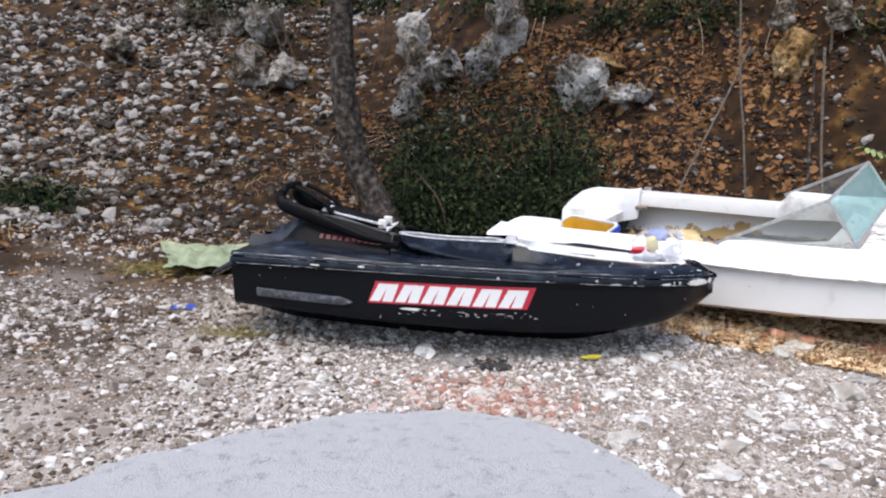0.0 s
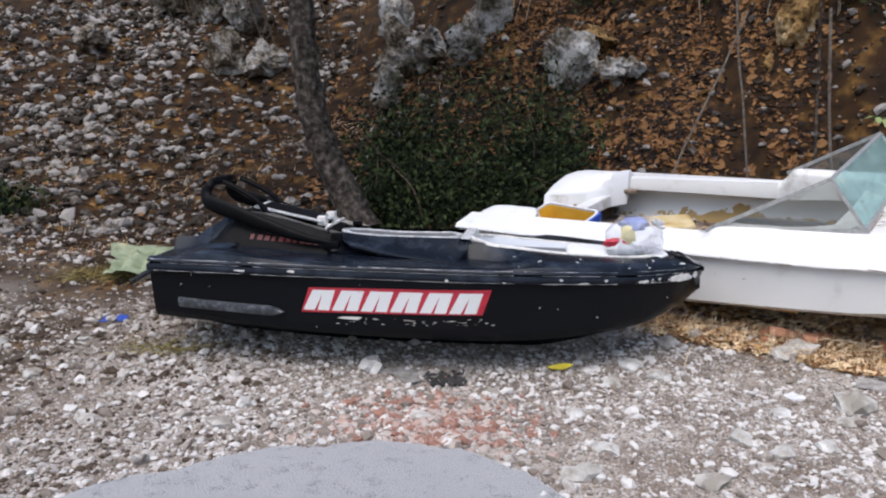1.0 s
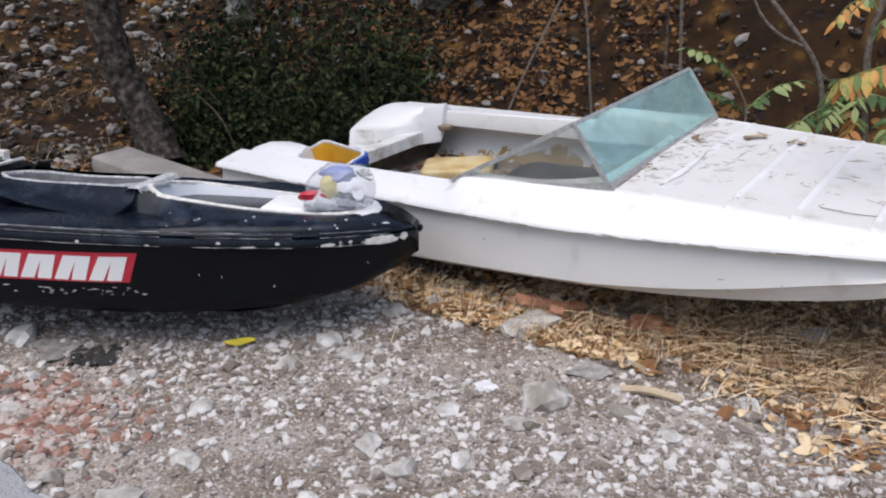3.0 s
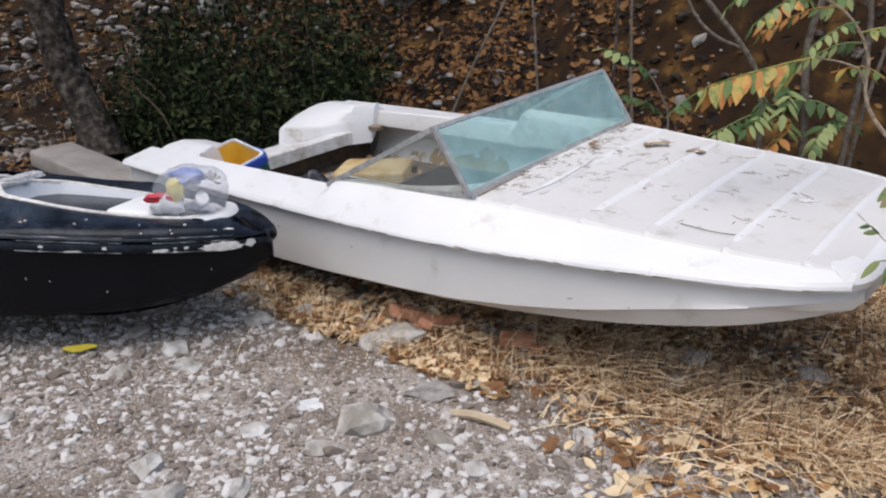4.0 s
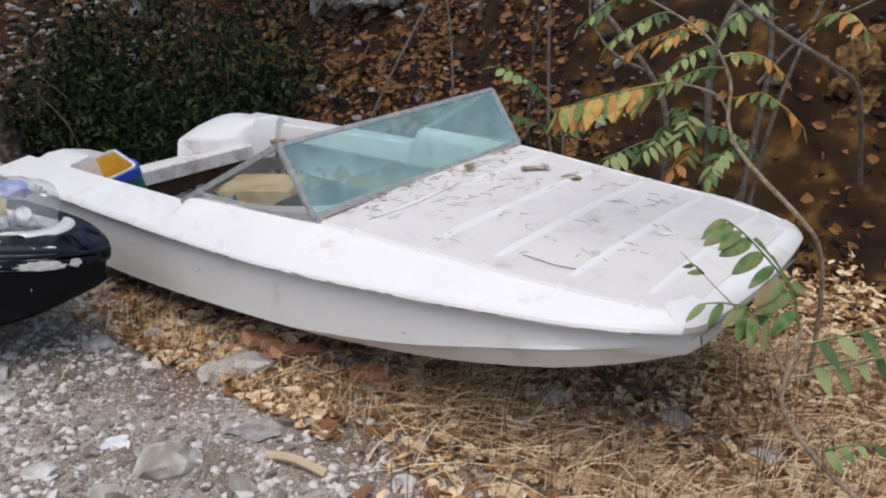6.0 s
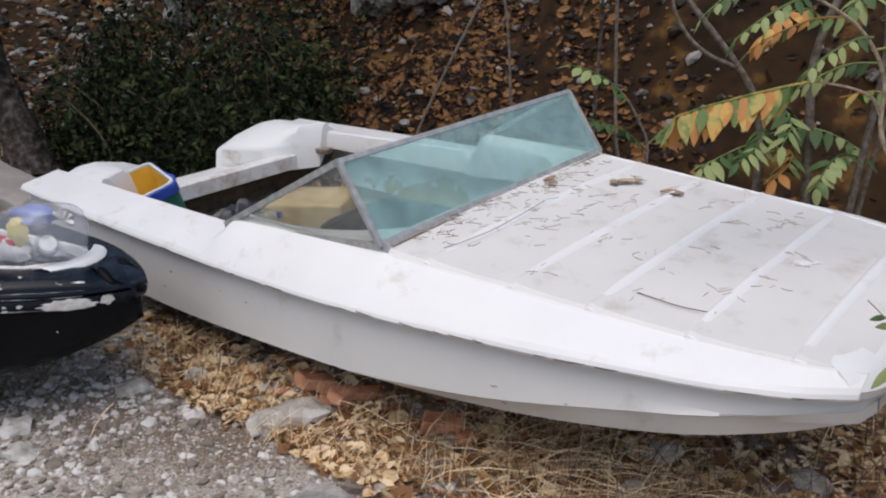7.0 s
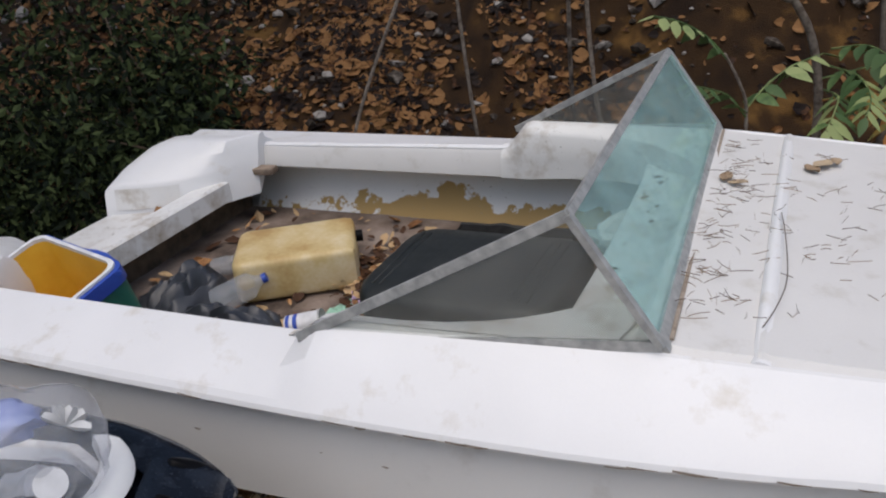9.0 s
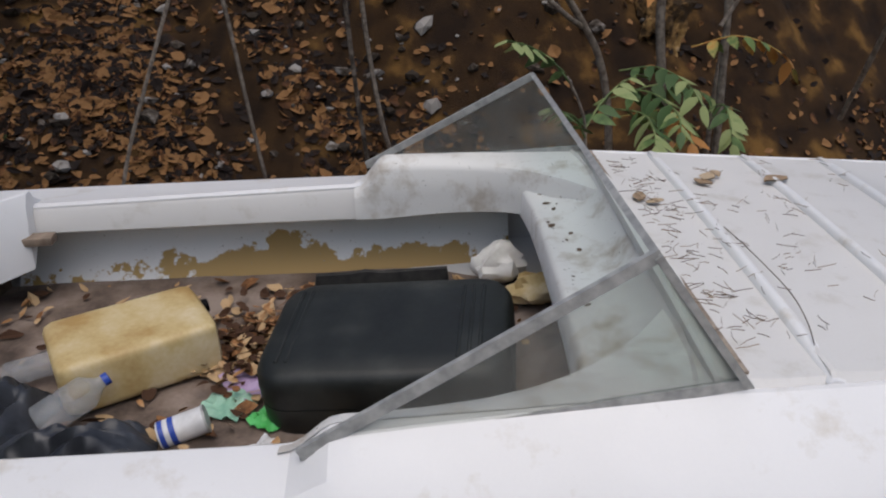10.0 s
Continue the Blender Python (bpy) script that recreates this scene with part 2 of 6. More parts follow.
PALEWOOD = mat("pale_wood", [(0.4, 0.31, 0.2), (0.52, 0.42, 0.3)], 18.0, 0.85, 0.4)
BOARD = mat("grey_beige_board", [(0.24, 0.215, 0.19), (0.33, 0.30, 0.27)], 6.0, 0.8, 0.2)
TARP = mat("pale_green_tarp", [(0.17, 0.20, 0.12), (0.30, 0.34, 0.21)], 10.0, 0.75, 0.4)
LEAFY = mat("yellow_leaf", [(0.72, 0.58, 0.04), (0.8, 0.68, 0.1)], 20.0, 0.6, 0.1)
RAG = mat("black_rag", [(0.012, 0.012, 0.012), (0.04, 0.038, 0.035)], 20.0, 0.9, 0.4)
GREYR = mat("grey_rag", [(0.16, 0.15, 0.14), (0.36, 0.34, 0.32)], 15.0, 0.9, 0.4)
ASPHALT = mat("grey_asphalt", [(0.24, 0.24, 0.245), (0.40, 0.40, 0.405), (0.60, 0.60, 0.605)], 14.0, 0.92, 1.0, fine=130.0, spread=1.3, dist=0.012, spec=0.3)


# ---- mesh helpers ----
def mesh_of(name, verts, faces, material, smooth=False):
    me = bpy.data.meshes.new(name)
    me.from_pydata([tuple(v) for v in verts], [], faces)
    me.materials.append(material)
    me.validate()
    if smooth:
        me.polygons.foreach_set("use_smooth", [True] * len(me.polygons))
    me.update()
    return me


def part(name, bm, material, parent, label="", smooth=False, angle=40):
    """Links a bmesh as one mesh object under a thing or a part."""
    me = bpy.data.meshes.new(name)
    bmesh.ops.recalc_face_normals(bm, faces=bm.faces)
    if smooth:
        for f in bm.faces:
            f.smooth = True
        for e in bm.edges:
            if len(e.link_faces) == 2 and e.calc_face_angle(0) > radians(angle):
                e.smooth = False
    bm.to_mesh(me)
    bm.free()
    me.materials.append(material)
    ob = new(name, me)
    if parent:
        ob.parent = parent
    if label:
        ob["label"] = label
    return ob


def thing(name, m, label, category, group=""):
    ob = new(name)
    ob.empty_display_size = 0.1
    ob.matrix_world = m
    return tagged(ob, label, category, group)


def loft(rows, bm=None, close=False, caps=False):
    bm = bm or bmesh.new()
    vs = [[bm.verts.new(p) for p in r] for r in rows]
    for r0, r1 in zip(vs, vs[1:]):
        n = len(r0)
        for i in range(n if close else n - 1):
            j = (i + 1) % n
            q = [r0[i], r0[j], r1[j], r1[i]]
            try:
                bm.faces.new(q)
            except ValueError:
                pass
    if caps:
        for r in (vs[0], vs[-1]):
            try:
                bm.faces.new(r)
            except ValueError:
                pass
    return bm


def tube(points, radii, sides=8, bm=None, caps=True):
    """A round bar along points."""
    pts = [Vector(p) for p in points]
    if not isinstance(radii, (list, tuple)):
        radii = [radii] * len(pts)
    rows, up = [], Vector((0.31, 0.12, 0.94))
    for i, p in enumerate(pts):
        d = (pts[min(i + 1, len(pts) - 1)] - pts[max(i - 1, 0)]).normalized()
        s = d.cross(up)
        if s.length < 1e-3:
            s = d.cross(Vector((1, 0, 0)))
        s.normalize()
        t = d.cross(s).normalized()
        up = s.cross(d)
        rows.append([p + (s * math.cos(a) + t * math.sin(a)) * radii[i] for a in [k * math.tau / sides for k in range(sides)]])
    return loft(rows, bm, True, caps)


def smooth_path(points, n=6):
    """Catmull-Rom through points."""
    p = [Vector(q) for q in points]
    p = [p[0] * 2 - p[1]] + p + [p[-1] * 2 - p[-2]]
    out = []
    for i in range(1, len(p) - 2):
        for k in range(n):
            t = k / n
            a, b, c, d = p[i - 1], p[i], p[i + 1], p[i + 2]
            out.append(0.5 * ((2 * b) + (c - a) * t + (2 * a - 5 * b + 4 * c - d) * t * t + (3 * b - a - 3 * c + d) * t ** 3))
    out.append(p[-2])
    return out


def box(size, at=(0, 0, 0), bevel=0.0, seg=2, bm=None):
    bm2 = bmesh.new()
    bmesh.ops.create_cube(bm2, size=1.0)
    for v in bm2.verts:
        v.co = Vector((v.co.x * size[0], v.co.y * size[1], v.co.z * size[2])) + Vector(at)
    if bevel:
        bmesh.ops.bevel(bm2, geom=list(bm2.edges), offset=bevel, segments=seg, affect="EDGES", profile=0.5)
    return bm2


def slab(corners, thick, bm=None):
    """A flat plate: corners round its face, thickness across."""
    c = [Vector(p) for p in corners]
    n = (c[1] - c[0]).cross(c[-1] - c[0]).normalized() * thick
    return loft([c, [p + n for p in c]], bm, True, True)


def lump(radius, seed, squash=(1, 1, 1), sub=3, rough=0.35, freq=1.6, facet=0.0):
    """An uneven closed lump (stone, crumpled film)."""
    bm = bmesh.new()
    bmesh.ops.create_icosphere(bm, subdivisions=sub, radius=1.0)
    off = Vector((seed * 7.3, seed * 3.1, seed * 1.7))
    for v in bm.verts:
        d = v.co.normalized()
        k = 1 + rough * noise.noise(d * freq + off) + rough * 0.5 * noise.noise(d * freq * 2.7 + off)
        if facet:
            k += facet * (abs(noise.noise(d * freq * 1.4 - off)) - 0.25)
        v.co = Vector((d.x * squash[0], d.y * squash[1], d.z * squash[2])) * radius * k
    return bm


def lerp(x, table):
    """A smooth curve through a table of (x, y)."""
    n = len(table)
    if x <= table[0][0]:
        return table[0][1]
    if x >= table[-1][0]:
        return table[-1][1]
    i = 0
    while table[i + 1][0] < x:
        i += 1
    (x0, y0), (x1, y1) = table[i], table[i + 1]
    h = x1 - x0
    d = (y1 - y0) / h
    ends = []
    for k in (i, i + 1):
        if k == 0 or k == n - 1:
            ends.append(d)
            continue
        a = (table[k][1] - table[k - 1][1]) / (table[k][0] - table[k - 1][0])
        b = (table[k + 1][1] - table[k][1]) / (table[k + 1][0] - table[k][0])
        ends.append(0.0 if a * b <= 0 else 2 * a * b / (a + b))
    t = (x - x0) / h
    return y0 * (1 + 2 * t) * (1 - t) ** 2 + y1 * t * t * (3 - 2 * t) + h * (ends[0] * t * (1 - t) ** 2 + ends[1] * t * t * (t - 1))


# ---- ground ----
FOOT = [(-30, 8.0), (-4, 8.5), (-3, 8.9), (-1, 8.75), (1, 8.45), (2.5, 8.1), (4, 7.8), (5.5, 7.4), (8, 6.8), (30, 5)]
SLOPE = [(-30, 0.56), (-4, 0.56), (-2, 0.5), (-0.5, 0.56), (0.5, 0.78), (1.8, 0.76), (2.6, 0.92), (3.6, 1.05), (4.6, 1.5), (6, 1.9), (30, 1.9)]


def ground_z(x, y, bumps=True):
    z = 0.0
    z += 0.055 * max(0.0, min(y, 8.5) - 4.9) if y > 4.9 else 0.0
    d = y - lerp(x, FOOT)
    if d > 0:
        s = lerp(x, SLOPE)
        start = 0.55 if x > 0 else 0.55 + min(1.1, -x * 0.35)
        rise = s * (d - start * (1 - math.exp(-d / start)))
        if s > 1.1:
            rise = min(rise, 1.7 + 0.6 * d)
        z += min(rise, 9 + 0.25 * d)
    if bumps:
        h = min(1.0, max(0.0, d) * 0.8)
        z += (0.012 + 0.10 * h) * noise.noise(Vector((x * 0.9, y * 0.9, 0.3))) + (0.008 + 0.05 * h) * noise.noise(Vector((x * 2.7, y * 2.7, 7.3)))
        z += (0.005 + 0.02 * h) * noise.noise(Vector((x * 8, y * 8, 3.3)))
        if x > 3.5 and d > 0:
            z += 0.30 * h * (0.5 - abs(noise.noise(Vector((x * 1.1, y * 0.9, 17))))) + 0.16 * h * (0.4 - abs(noise.noise(Vector((x * 2.9, y * 2.3, 27))))) + 0.06 * h * noise.noise(Vector((x * 7, y * 7, 5)))
    return z


def spans(lo, hi, step, outer):
    k = np.arange(lo, hi + step / 2, step)
    return [lo - o for o in reversed(outer)] + [float(q) for q in k] + [hi + o for o in outer]


gx = spans(-9.0, 9.0, 0.09, (1, 3, 7, 16, 40, 120, 400))
gy = spans(0.5, 15.5, 0.09, (1, 3, 7, 16, 40, 120, 400))
gv = [(x, y, ground_z(x, y)) for y in gy for x in gx]
nx = len(gx)
gf = [(j * nx + i, j * nx + i + 1, (j + 1) * nx + i + 1, (j + 1) * nx + i) for j in range(len(gy) - 1) for i in range(nx - 1)]
GRAVEL_ROAD = mat("gravel_and_dust", [(0.15, 0.108, 0.078), (0.29, 0.24, 0.198), (0.42, 0.375, 0.33)], 2.2, 0.95, 1.0, fine=120.0, spread=0.8, dist=0.012, spec=0.15)


def soil_mat():
    """Gravel that passes into brown earth on the bank."""
    m = GRAVEL_ROAD
    n, l = m.node_tree.nodes, m.node_tree.links
    bsdf = n["Principled BSDF"]
    base = bsdf.inputs["Base Color"].links[0].from_socket
    at = n.new("ShaderNodeAttribute")
    at.attribute_name = "soil"
    ns = n.new("ShaderNodeTexNoise")
    ns.inputs["Scale"].default_value, ns.inputs["Detail"].default_value = 3.5, 8.0
    # Earth tones darkened too, with the bank's tree shade painted into them.
    rp = n.new("ShaderNodeValToRGB")
    rp.color_ramp.elements[0].position, rp.color_ramp.elements[0].color = 0.35, (0.016, 0.009, 0.005, 1)
    rp.color_ramp.elements[1].position, rp.color_ramp.elements[1].color = 0.7, (0.095, 0.047, 0.02, 1)
    mid = rp.color_ramp.elements.new(0.55)
    mid.color = (0.038, 0.020, 0.008, 1)
    rp.color_ramp.elements[-1].color = (0.15, 0.08, 0.023, 1)
    l.new(n["Texture Coordinate"].outputs["Object"], ns.inputs["Vector"])
    l.new(ns.outputs["Fac"], rp.inputs[0])
    mx = n.new("ShaderNodeMix")
    mx.data_type = "RGBA"
    l.new(at.outputs["Fac"], mx.inputs["Factor"])
    l.new(base, mx.inputs["A"])
    l.new(rp.outputs[0], mx.inputs["B"])
    l.new(mx.outputs["Result"], bsdf.inputs["Base Color"])
    return m


def soil_at(x, y):
    """0 gravel, 1 brown earth."""
    d = y - lerp(x, FOOT)
    k = (d + 1.1) / 1.2
    right = (x - 2.7) * 0.8 + (y - 4.9) * 0.55
    k = max(k, right * 0.9)
    if x < -1.2:
        k = max(k, 0.6 * min(1.0, (-1.2 - x)) + 0.16 * (y - 5))
    k += 0.5 * noise.noise(Vector((x * 1.1, y * 1.1, 5)))
    return max(0.0, min(1.0, k))


gme = mesh_of("ground", gv, gf, soil_mat(), True)
att = gme.attributes.new("soil", "FLOAT", "POINT")
att.data.foreach_set("value", [soil_at(x, y) * (0.42 if x > 1 and y < lerp(x, FOOT) - 1.2 and y < 6.4 else 1.0) for x, y, z in gv])
tagged(new("ground", gme), "gravel yard rising into a brown earth bank", "ground", kind="structure")


def spot(x, y, up=0.0, rz=0.0, rx=0.0, ry=0.0):
    return pose(x, y, ground_z(x, y) + up, rx, ry, rz)


# asphalt tongue at the edge of the yard
am = bmesh.new()
ac = am.verts.new((-0.05, 2.5, 0.075))
rim_pts = [(-2.6, 2.0), (-1.9, 2.75), (-1.41, 3.1), (-1.28, 3.33), (-0.89, 3.63), (-0.54, 3.86), (-0.14, 4.04), (0.18, 4.09), (0.46, 4.02), (0.71, 3.85), (0.92, 3.6), (1.09, 3.23), (1.25, 2.7), (1.3, 1.9), (1.2, 0.9), (-2.8, 0.9)]
rim_s = smooth_path([(x, y, 0) for x, y in rim_pts], 14)
rings = []
for k in (1.0, 0.985, 0.9, 0.7, 0.4):
    ring = []
    for i, q in enumerate(rim_s):
        j = 0.03 * noise.noise(Vector((q.x * 5, q.y * 5, 1))) + 0.016 * noise.noise(Vector((q.x * 17, q.y * 17, 2)))
        px, py = -0.05 + (q.x + 0.05) * (k + j), 2.5 + (q.y - 2.5) * (k + j)
        ring.append(am.verts.new((px, py, ground_z(px, py) + (0.0 if k == 1.0 else 0.028 + 0.05 * (1 - k)))))
    rings.append(ring)
for r0, r1 in zip(rings, rings[1:]):
    for i in range(len(r0)):
        am.faces.new((r0[i], r0[(i + 1) % len(r0)], r1[(i + 1) % len(r0)], r1[i]))
for i in range(len(rings[-1])):
    am.faces.new((rings[-1][i], rings[-1][(i + 1) % len(rings[-1])], ac))
tagged(part("asphalt_patch", am, ASPHALT, None, smooth=True), "worn grey asphalt tongue lying on the gravel", "asphalt", kind="structure")

# ---- speedboat ----
RAIL = [(-2.8, 1.03), (-2, 1.045), (-1, 1.035), (0, 0.985), (0.6, 0.91), (1.18, 0.80), (1.45, 0.69), (1.6, 0.58)]
CREASE = [(-2.8, 0.84), (-1, 0.855), (0, 0.80), (0.6, 0.735), (1.18, 0.665), (1.45, 0.60), (1.6, 0.53)]
CHINE_W = [(-2.8, -0.52), (-1.36, -0.505), (-0.5, -0.47), (0, -0.445), (0.6, -0.40), (1.14, -0.32), (1.6, -0.215)]
KEEL_W = [(-2.8, -0.66), (-0.5, -0.66), (0.3, -0.60), (0.9, -0.48), (1.3, -0.36), (1.6, -0.24)]
boat = thing("speedboat", Matrix.Translation((3.245, 6.0, 0.883)) @ pose(0, 0, 0, 0, 0, -36.87) @ pose(0, 0, 0, 8.3, 0, 0), "white fibreglass speedboat, weathered and abandoned, heeled over on the bank", "boat")


def rail_w(u):
    return lerp(u, ((-0.2, -0.175), (0.6, -0.15), (1.2, -0.13), (1.6, -0.14)))


def deck_w(u):
    return -0.012 - 0.05 * max(0.0, u)


def rise(u):
    """0 along the low coaming, 1 beside the windscreen."""
    t = min(1.0, max(0.0, (u + 0.91) / 0.12))
    return t * t * (3 - 2 * t)


def crease_w(u, side=-1):
    """Height of the deck's crease; the far coaming sits a little lower."""
    k = rise(u)
    low = -0.08 - 0.03 * max(0.0, (-u - 0.9) / 1.6) - (0.035 if side > 0 else 0.0)
    return k * deck_w(u) + (1 - k) * low


US = [-2.8, -2.6, -2.4, -2.2, -2, -1.8, -1.6, -1.4, -1.2, -1.0, -0.92, -0.895, -0.87, -0.85, -0.83, -0.81, -0.785, -0.75, -0.66, -0.6, -0.45, -0.3, -0.15, 0] + [0.1 * k for k in range(1, 15)] + [1.45, 1.5, 1.55, 1.6]
rows = []
for u in US:
    r, cw, kw = lerp(u, RAIL), lerp(u, CHINE_W), lerp(u, KEEL_W)
    c = r - 0.015
    rw = rail_w(u)
    up = lerp(u, ((0.0, 0.0), (0.5, 0.025), (1.1, 0.06), (1.45, 0.045), (1.6, 0.02)))
    half = [(u, r - 0.05, rw + 0.01), (u, r - 0.045, rw - 0.02), (u, r - 0.032, rw - 0.10), (u, c, cw + up), (u, c - 0.012, cw + up - 0.008), (u, c - 0.045, cw - 0.032), (u, c * 0.5, (cw + kw) / 2 - 0.03), (u, 0.0, kw)]
    rows.append([(a, -b, w) for a, b, w in half] + [(a, b, w) for a, b, w in reversed(half[:-1])])
front = [(a + 0.03, b * 0.9, w + 0.02) for a, b, w in rows[-1]]
hull_bm = loft(rows + [front])
hull_bm.faces.new([v for v in hull_bm.verts][-len(front):])
part("hull", hull_bm, HULLW, boat, "grey-white hull side with scuffs", True, 30)


def rail_edge(side):
    """The sloping band from the deck's crease out to the rubbing edge, with a rounded lip."""
    rs = []
    for u in US:
        r, c, rw, cw = lerp(u, RAIL), lerp(u, CREASE), rail_w(u), crease_w(u, side)
        wob = 0.0035 * noise.noise(Vector((u * 6, side, 0))) + 0.002 * noise.noise(Vector((u * 31, side, 4)))
        inner = c - 0.05 + 0.03 * rise(u)
        prof = [(inner, cw - 0.11 if u < -0.3 else cw - 0.03), (inner, cw - 0.01), (inner + 0.015, cw), (c, cw - 0.006), (c + (r - c) * 0.5, cw + (rw - cw) * 0.38), (r - 0.012, rw + 0.022), (r + 0.002, rw + 0.008 + wob), (r + 0.008 + wob, rw - 0.004 + wob), (r + 0.004, rw - 0.012 + wob), (r - 0.012, rw - 0.010), (r - 0.05, rw + 0.004)]
        rs.append([(u, side * b, w) for b, w in prof])
    return loft(rs, caps=True)


for sd in (-1, 1):
    part("gunwale", rail_edge(sd), WHITE, boat, "white sloping gunwale with a chipped rubbing edge", True, 14)
# bow band
bw = []
for k in range(25):
    v = -0.592 + 1.184 * k / 24
    bulge = 0.05 * (1 - (v / 0.6) ** 2) - 0.055 * max(0.0, abs(v) / 0.6 - 0.8) ** 2 / 0.04
    bw.append([(1.53 + bulge, v * 0.88, deck_w(1.53) + 0.004), (1.59 + bulge, v * 0.96, deck_w(1.59) + 0.002), (1.615 + bulge, v * 0.985, rail_w(1.6) + 0.032), (1.63 + bulge, v, rail_w(1.6) + 0.010), (1.624 + bulge, v, rail_w(1.6) - 0.015), (1.58 + bulge, v, rail_w(1.6) - 0.02)])
part("bow_edge", loft(bw, caps=True), WHITE, boat, "white rounded bow edge", True, 35)
# foredeck, lapped panels
RIDGE = [-0.03, 0.22, 0.56, 0.84, 1.15, 1.43, 1.585]
for a, b in zip(RIDGE, RIDGE[1:]):
    rs = []
    for u, lift in ((a + 0.002, 0.012), (a + 0.012, 0.014), (a + 0.03, 0.006), (a * 0.5 + b * 0.5, 0.0), (b + 0.004, 0.0)):
        c = lerp(u, CREASE) - 0.012
        base = deck_w(u) + lift
        rs.append([(u, c * q, base + 0.012 * (1 - q * q) - (0.02 if abs(q) == 1 else 0)) for q in (-1, -0.97, -0.6, -0.2, 0.2, 0.6, 0.97, 1)])
    rs = [[(rs[0][0][0], p[1], p[2] - 0.03) for p in rs[0]]] + rs
    part("deck_panel", loft(rs), DECKW, boat, smooth=True, angle=25)
    if 0 < a < 1.5:
        rs = []
        for q in np.linspace(-1, 1, 13):
            v = q * (lerp(a, CREASE) - 0.014)
            b0 = deck_w(a) + 0.012 * (1 - q * q)
            rs.append([(a - 0.010, v, b0 - 0.008 * q ** 8), (a - 0.006, v, b0 + 0.013 - 0.016 * q ** 8), (a + 0.003, v, b0 + 0.0195 - 0.018 * q ** 8), (a + 0.016, v, b0 + 0.0185 - 0.018 * q ** 8), (a + 0.030, v, b0 + 0.004 - 0.01 * q ** 8)])
        part("deck_ridge", loft(rs, caps=True), WHITE, boat, "raised white ridge across the deck", True, 60)
# dash behind the windscreen, with the rounded corner of the cockpit opening
rs = []
for u, drop, wid in ((-0.015, 0.0, 0.79), (-0.03, -0.02, 0.79), (-0.07, -0.075, 0.785), (-0.16, -0.10, 0.785), (-0.235, -0.095, 0.785), (-0.25, -0.11, 0.785), (-0.255, -0.2, 0.785)):
    rs.append([(u - 0.05 * (abs(q) ** 4), wid * q, drop - 0.012 + 0.06 * max(0, abs(q) - 0.8) * (1 if drop > -0.15 else 0)) for q in (-1, -0.9, -0.8, -0.6, -0.3, 0, 0.3, 0.6, 0.8, 0.9, 1)])
part("dash", loft(rs), GRUBBY, boat, "stained white dash moulding", True, 50)
for sd in (-1, 1):
    rs = []
    for u in (-0.92, -0.895, -0.87, -0.85, -0.83, -0.81, -0.785, -0.75, -0.70, -0.62, -0.5, -0.4, -0.32, -0.26, -0.2, -0.12, -0.02):
        c = lerp(u, CREASE) - 0.015
        inn = c - 0.066 - 0.17 * max(0.0, (u + 0.85) / 0.68) ** 3.5
        top = crease_w(u, sd) + 0.002
        foot = 0.045 * min(1.0, max(0.0, (-0.3 - u) / 0.5)) if sd > 0 else 0.0
        rs.append([(u, sd * (c + 0.01), top), (u, sd * (c - 0.02), top - 0.003), (u, sd * (c * 0.55 + inn * 0.45), top - 0.012), (u, sd * (inn + 0.018), top - 0.024), (u, sd * (inn + 0.004), top - 0.045), (u, sd * inn, -0.14 - foot * 0.5), (u, sd * (inn - 0.004), -0.205 - foot)])
    part("side_coaming", loft(rs, caps=True), GRUBBY, boat, "stained white coaming beside the windscreen", True, 40)
# lip of the moulding and inner skin along the cockpit
for sd in (-1, 1):
    rs, inner_rows = [], []
    for u in [q for q in US if -2.45 < q < -0.2]:
        c, cw, r = lerp(u, CREASE), crease_w(u, sd), lerp(u, RAIL)
        top = min(cw, -0.075)
        low = -0.205 if sd < 0 else -0.205 - 0.045 * min(1.0, max(0.0, (-0.3 - u) / 0.5))
        rs.append([(u, sd * (c - 0.045), top - 0.012), (u, sd * (c - 0.06), top - 0.03), (u, sd * (c - 0.075), low), (u, sd * (c - 0.06), low - 0.01), (u, sd * (c - 0.045), low + 0.005)])
        inner_rows.append([(u, sd * (r - 0.06), -0.165), (u, sd * (r - 0.055), -0.22), (u, sd * (r - 0.06), -0.34), (u, sd * (r - 0.09), -0.46), (u, sd * (r - 0.16), -0.545)])
    part("coaming_lip", loft(rs, caps=True), DECKW, boat, smooth=True)
    part("inner_side", loft(inner_rows), LINER, boat, "peeling white paint over ochre resin", True)
# sole, and a brown panel standing for the shaded space under the foredeck
SOLEW = [(-2.5, 0.88), (-0.6, 0.88), (-0.2, 0.74), (0.0, 0.55), (0.2, 0.35)]
rs = [[(u, q * lerp(u, SOLEW), -0.53 + 0.012 * noise.noise(Vector((u * 4, q * 4, 2)))) for q in np.linspace(-1, 1, 16)] for u in np.linspace(-2.5, 0.2, 22)]
part("cockpit_sole", loft(rs), SOLE, boat, "dirty wet-stained cockpit floor", True)
part("cuddy_shade_panel", slab([(0.2, -0.34, -0.54), (0.2, 0.34, -0.54), (0.2, 0.8, -0.40), (0.2, 0.74, -0.06), (0.2, -0.74, -0.06), (0.2, -0.8, -0.40)], 0.02), DIRT_SHADE, boat)
# stern: well, cross board and quarter humps
rs = []
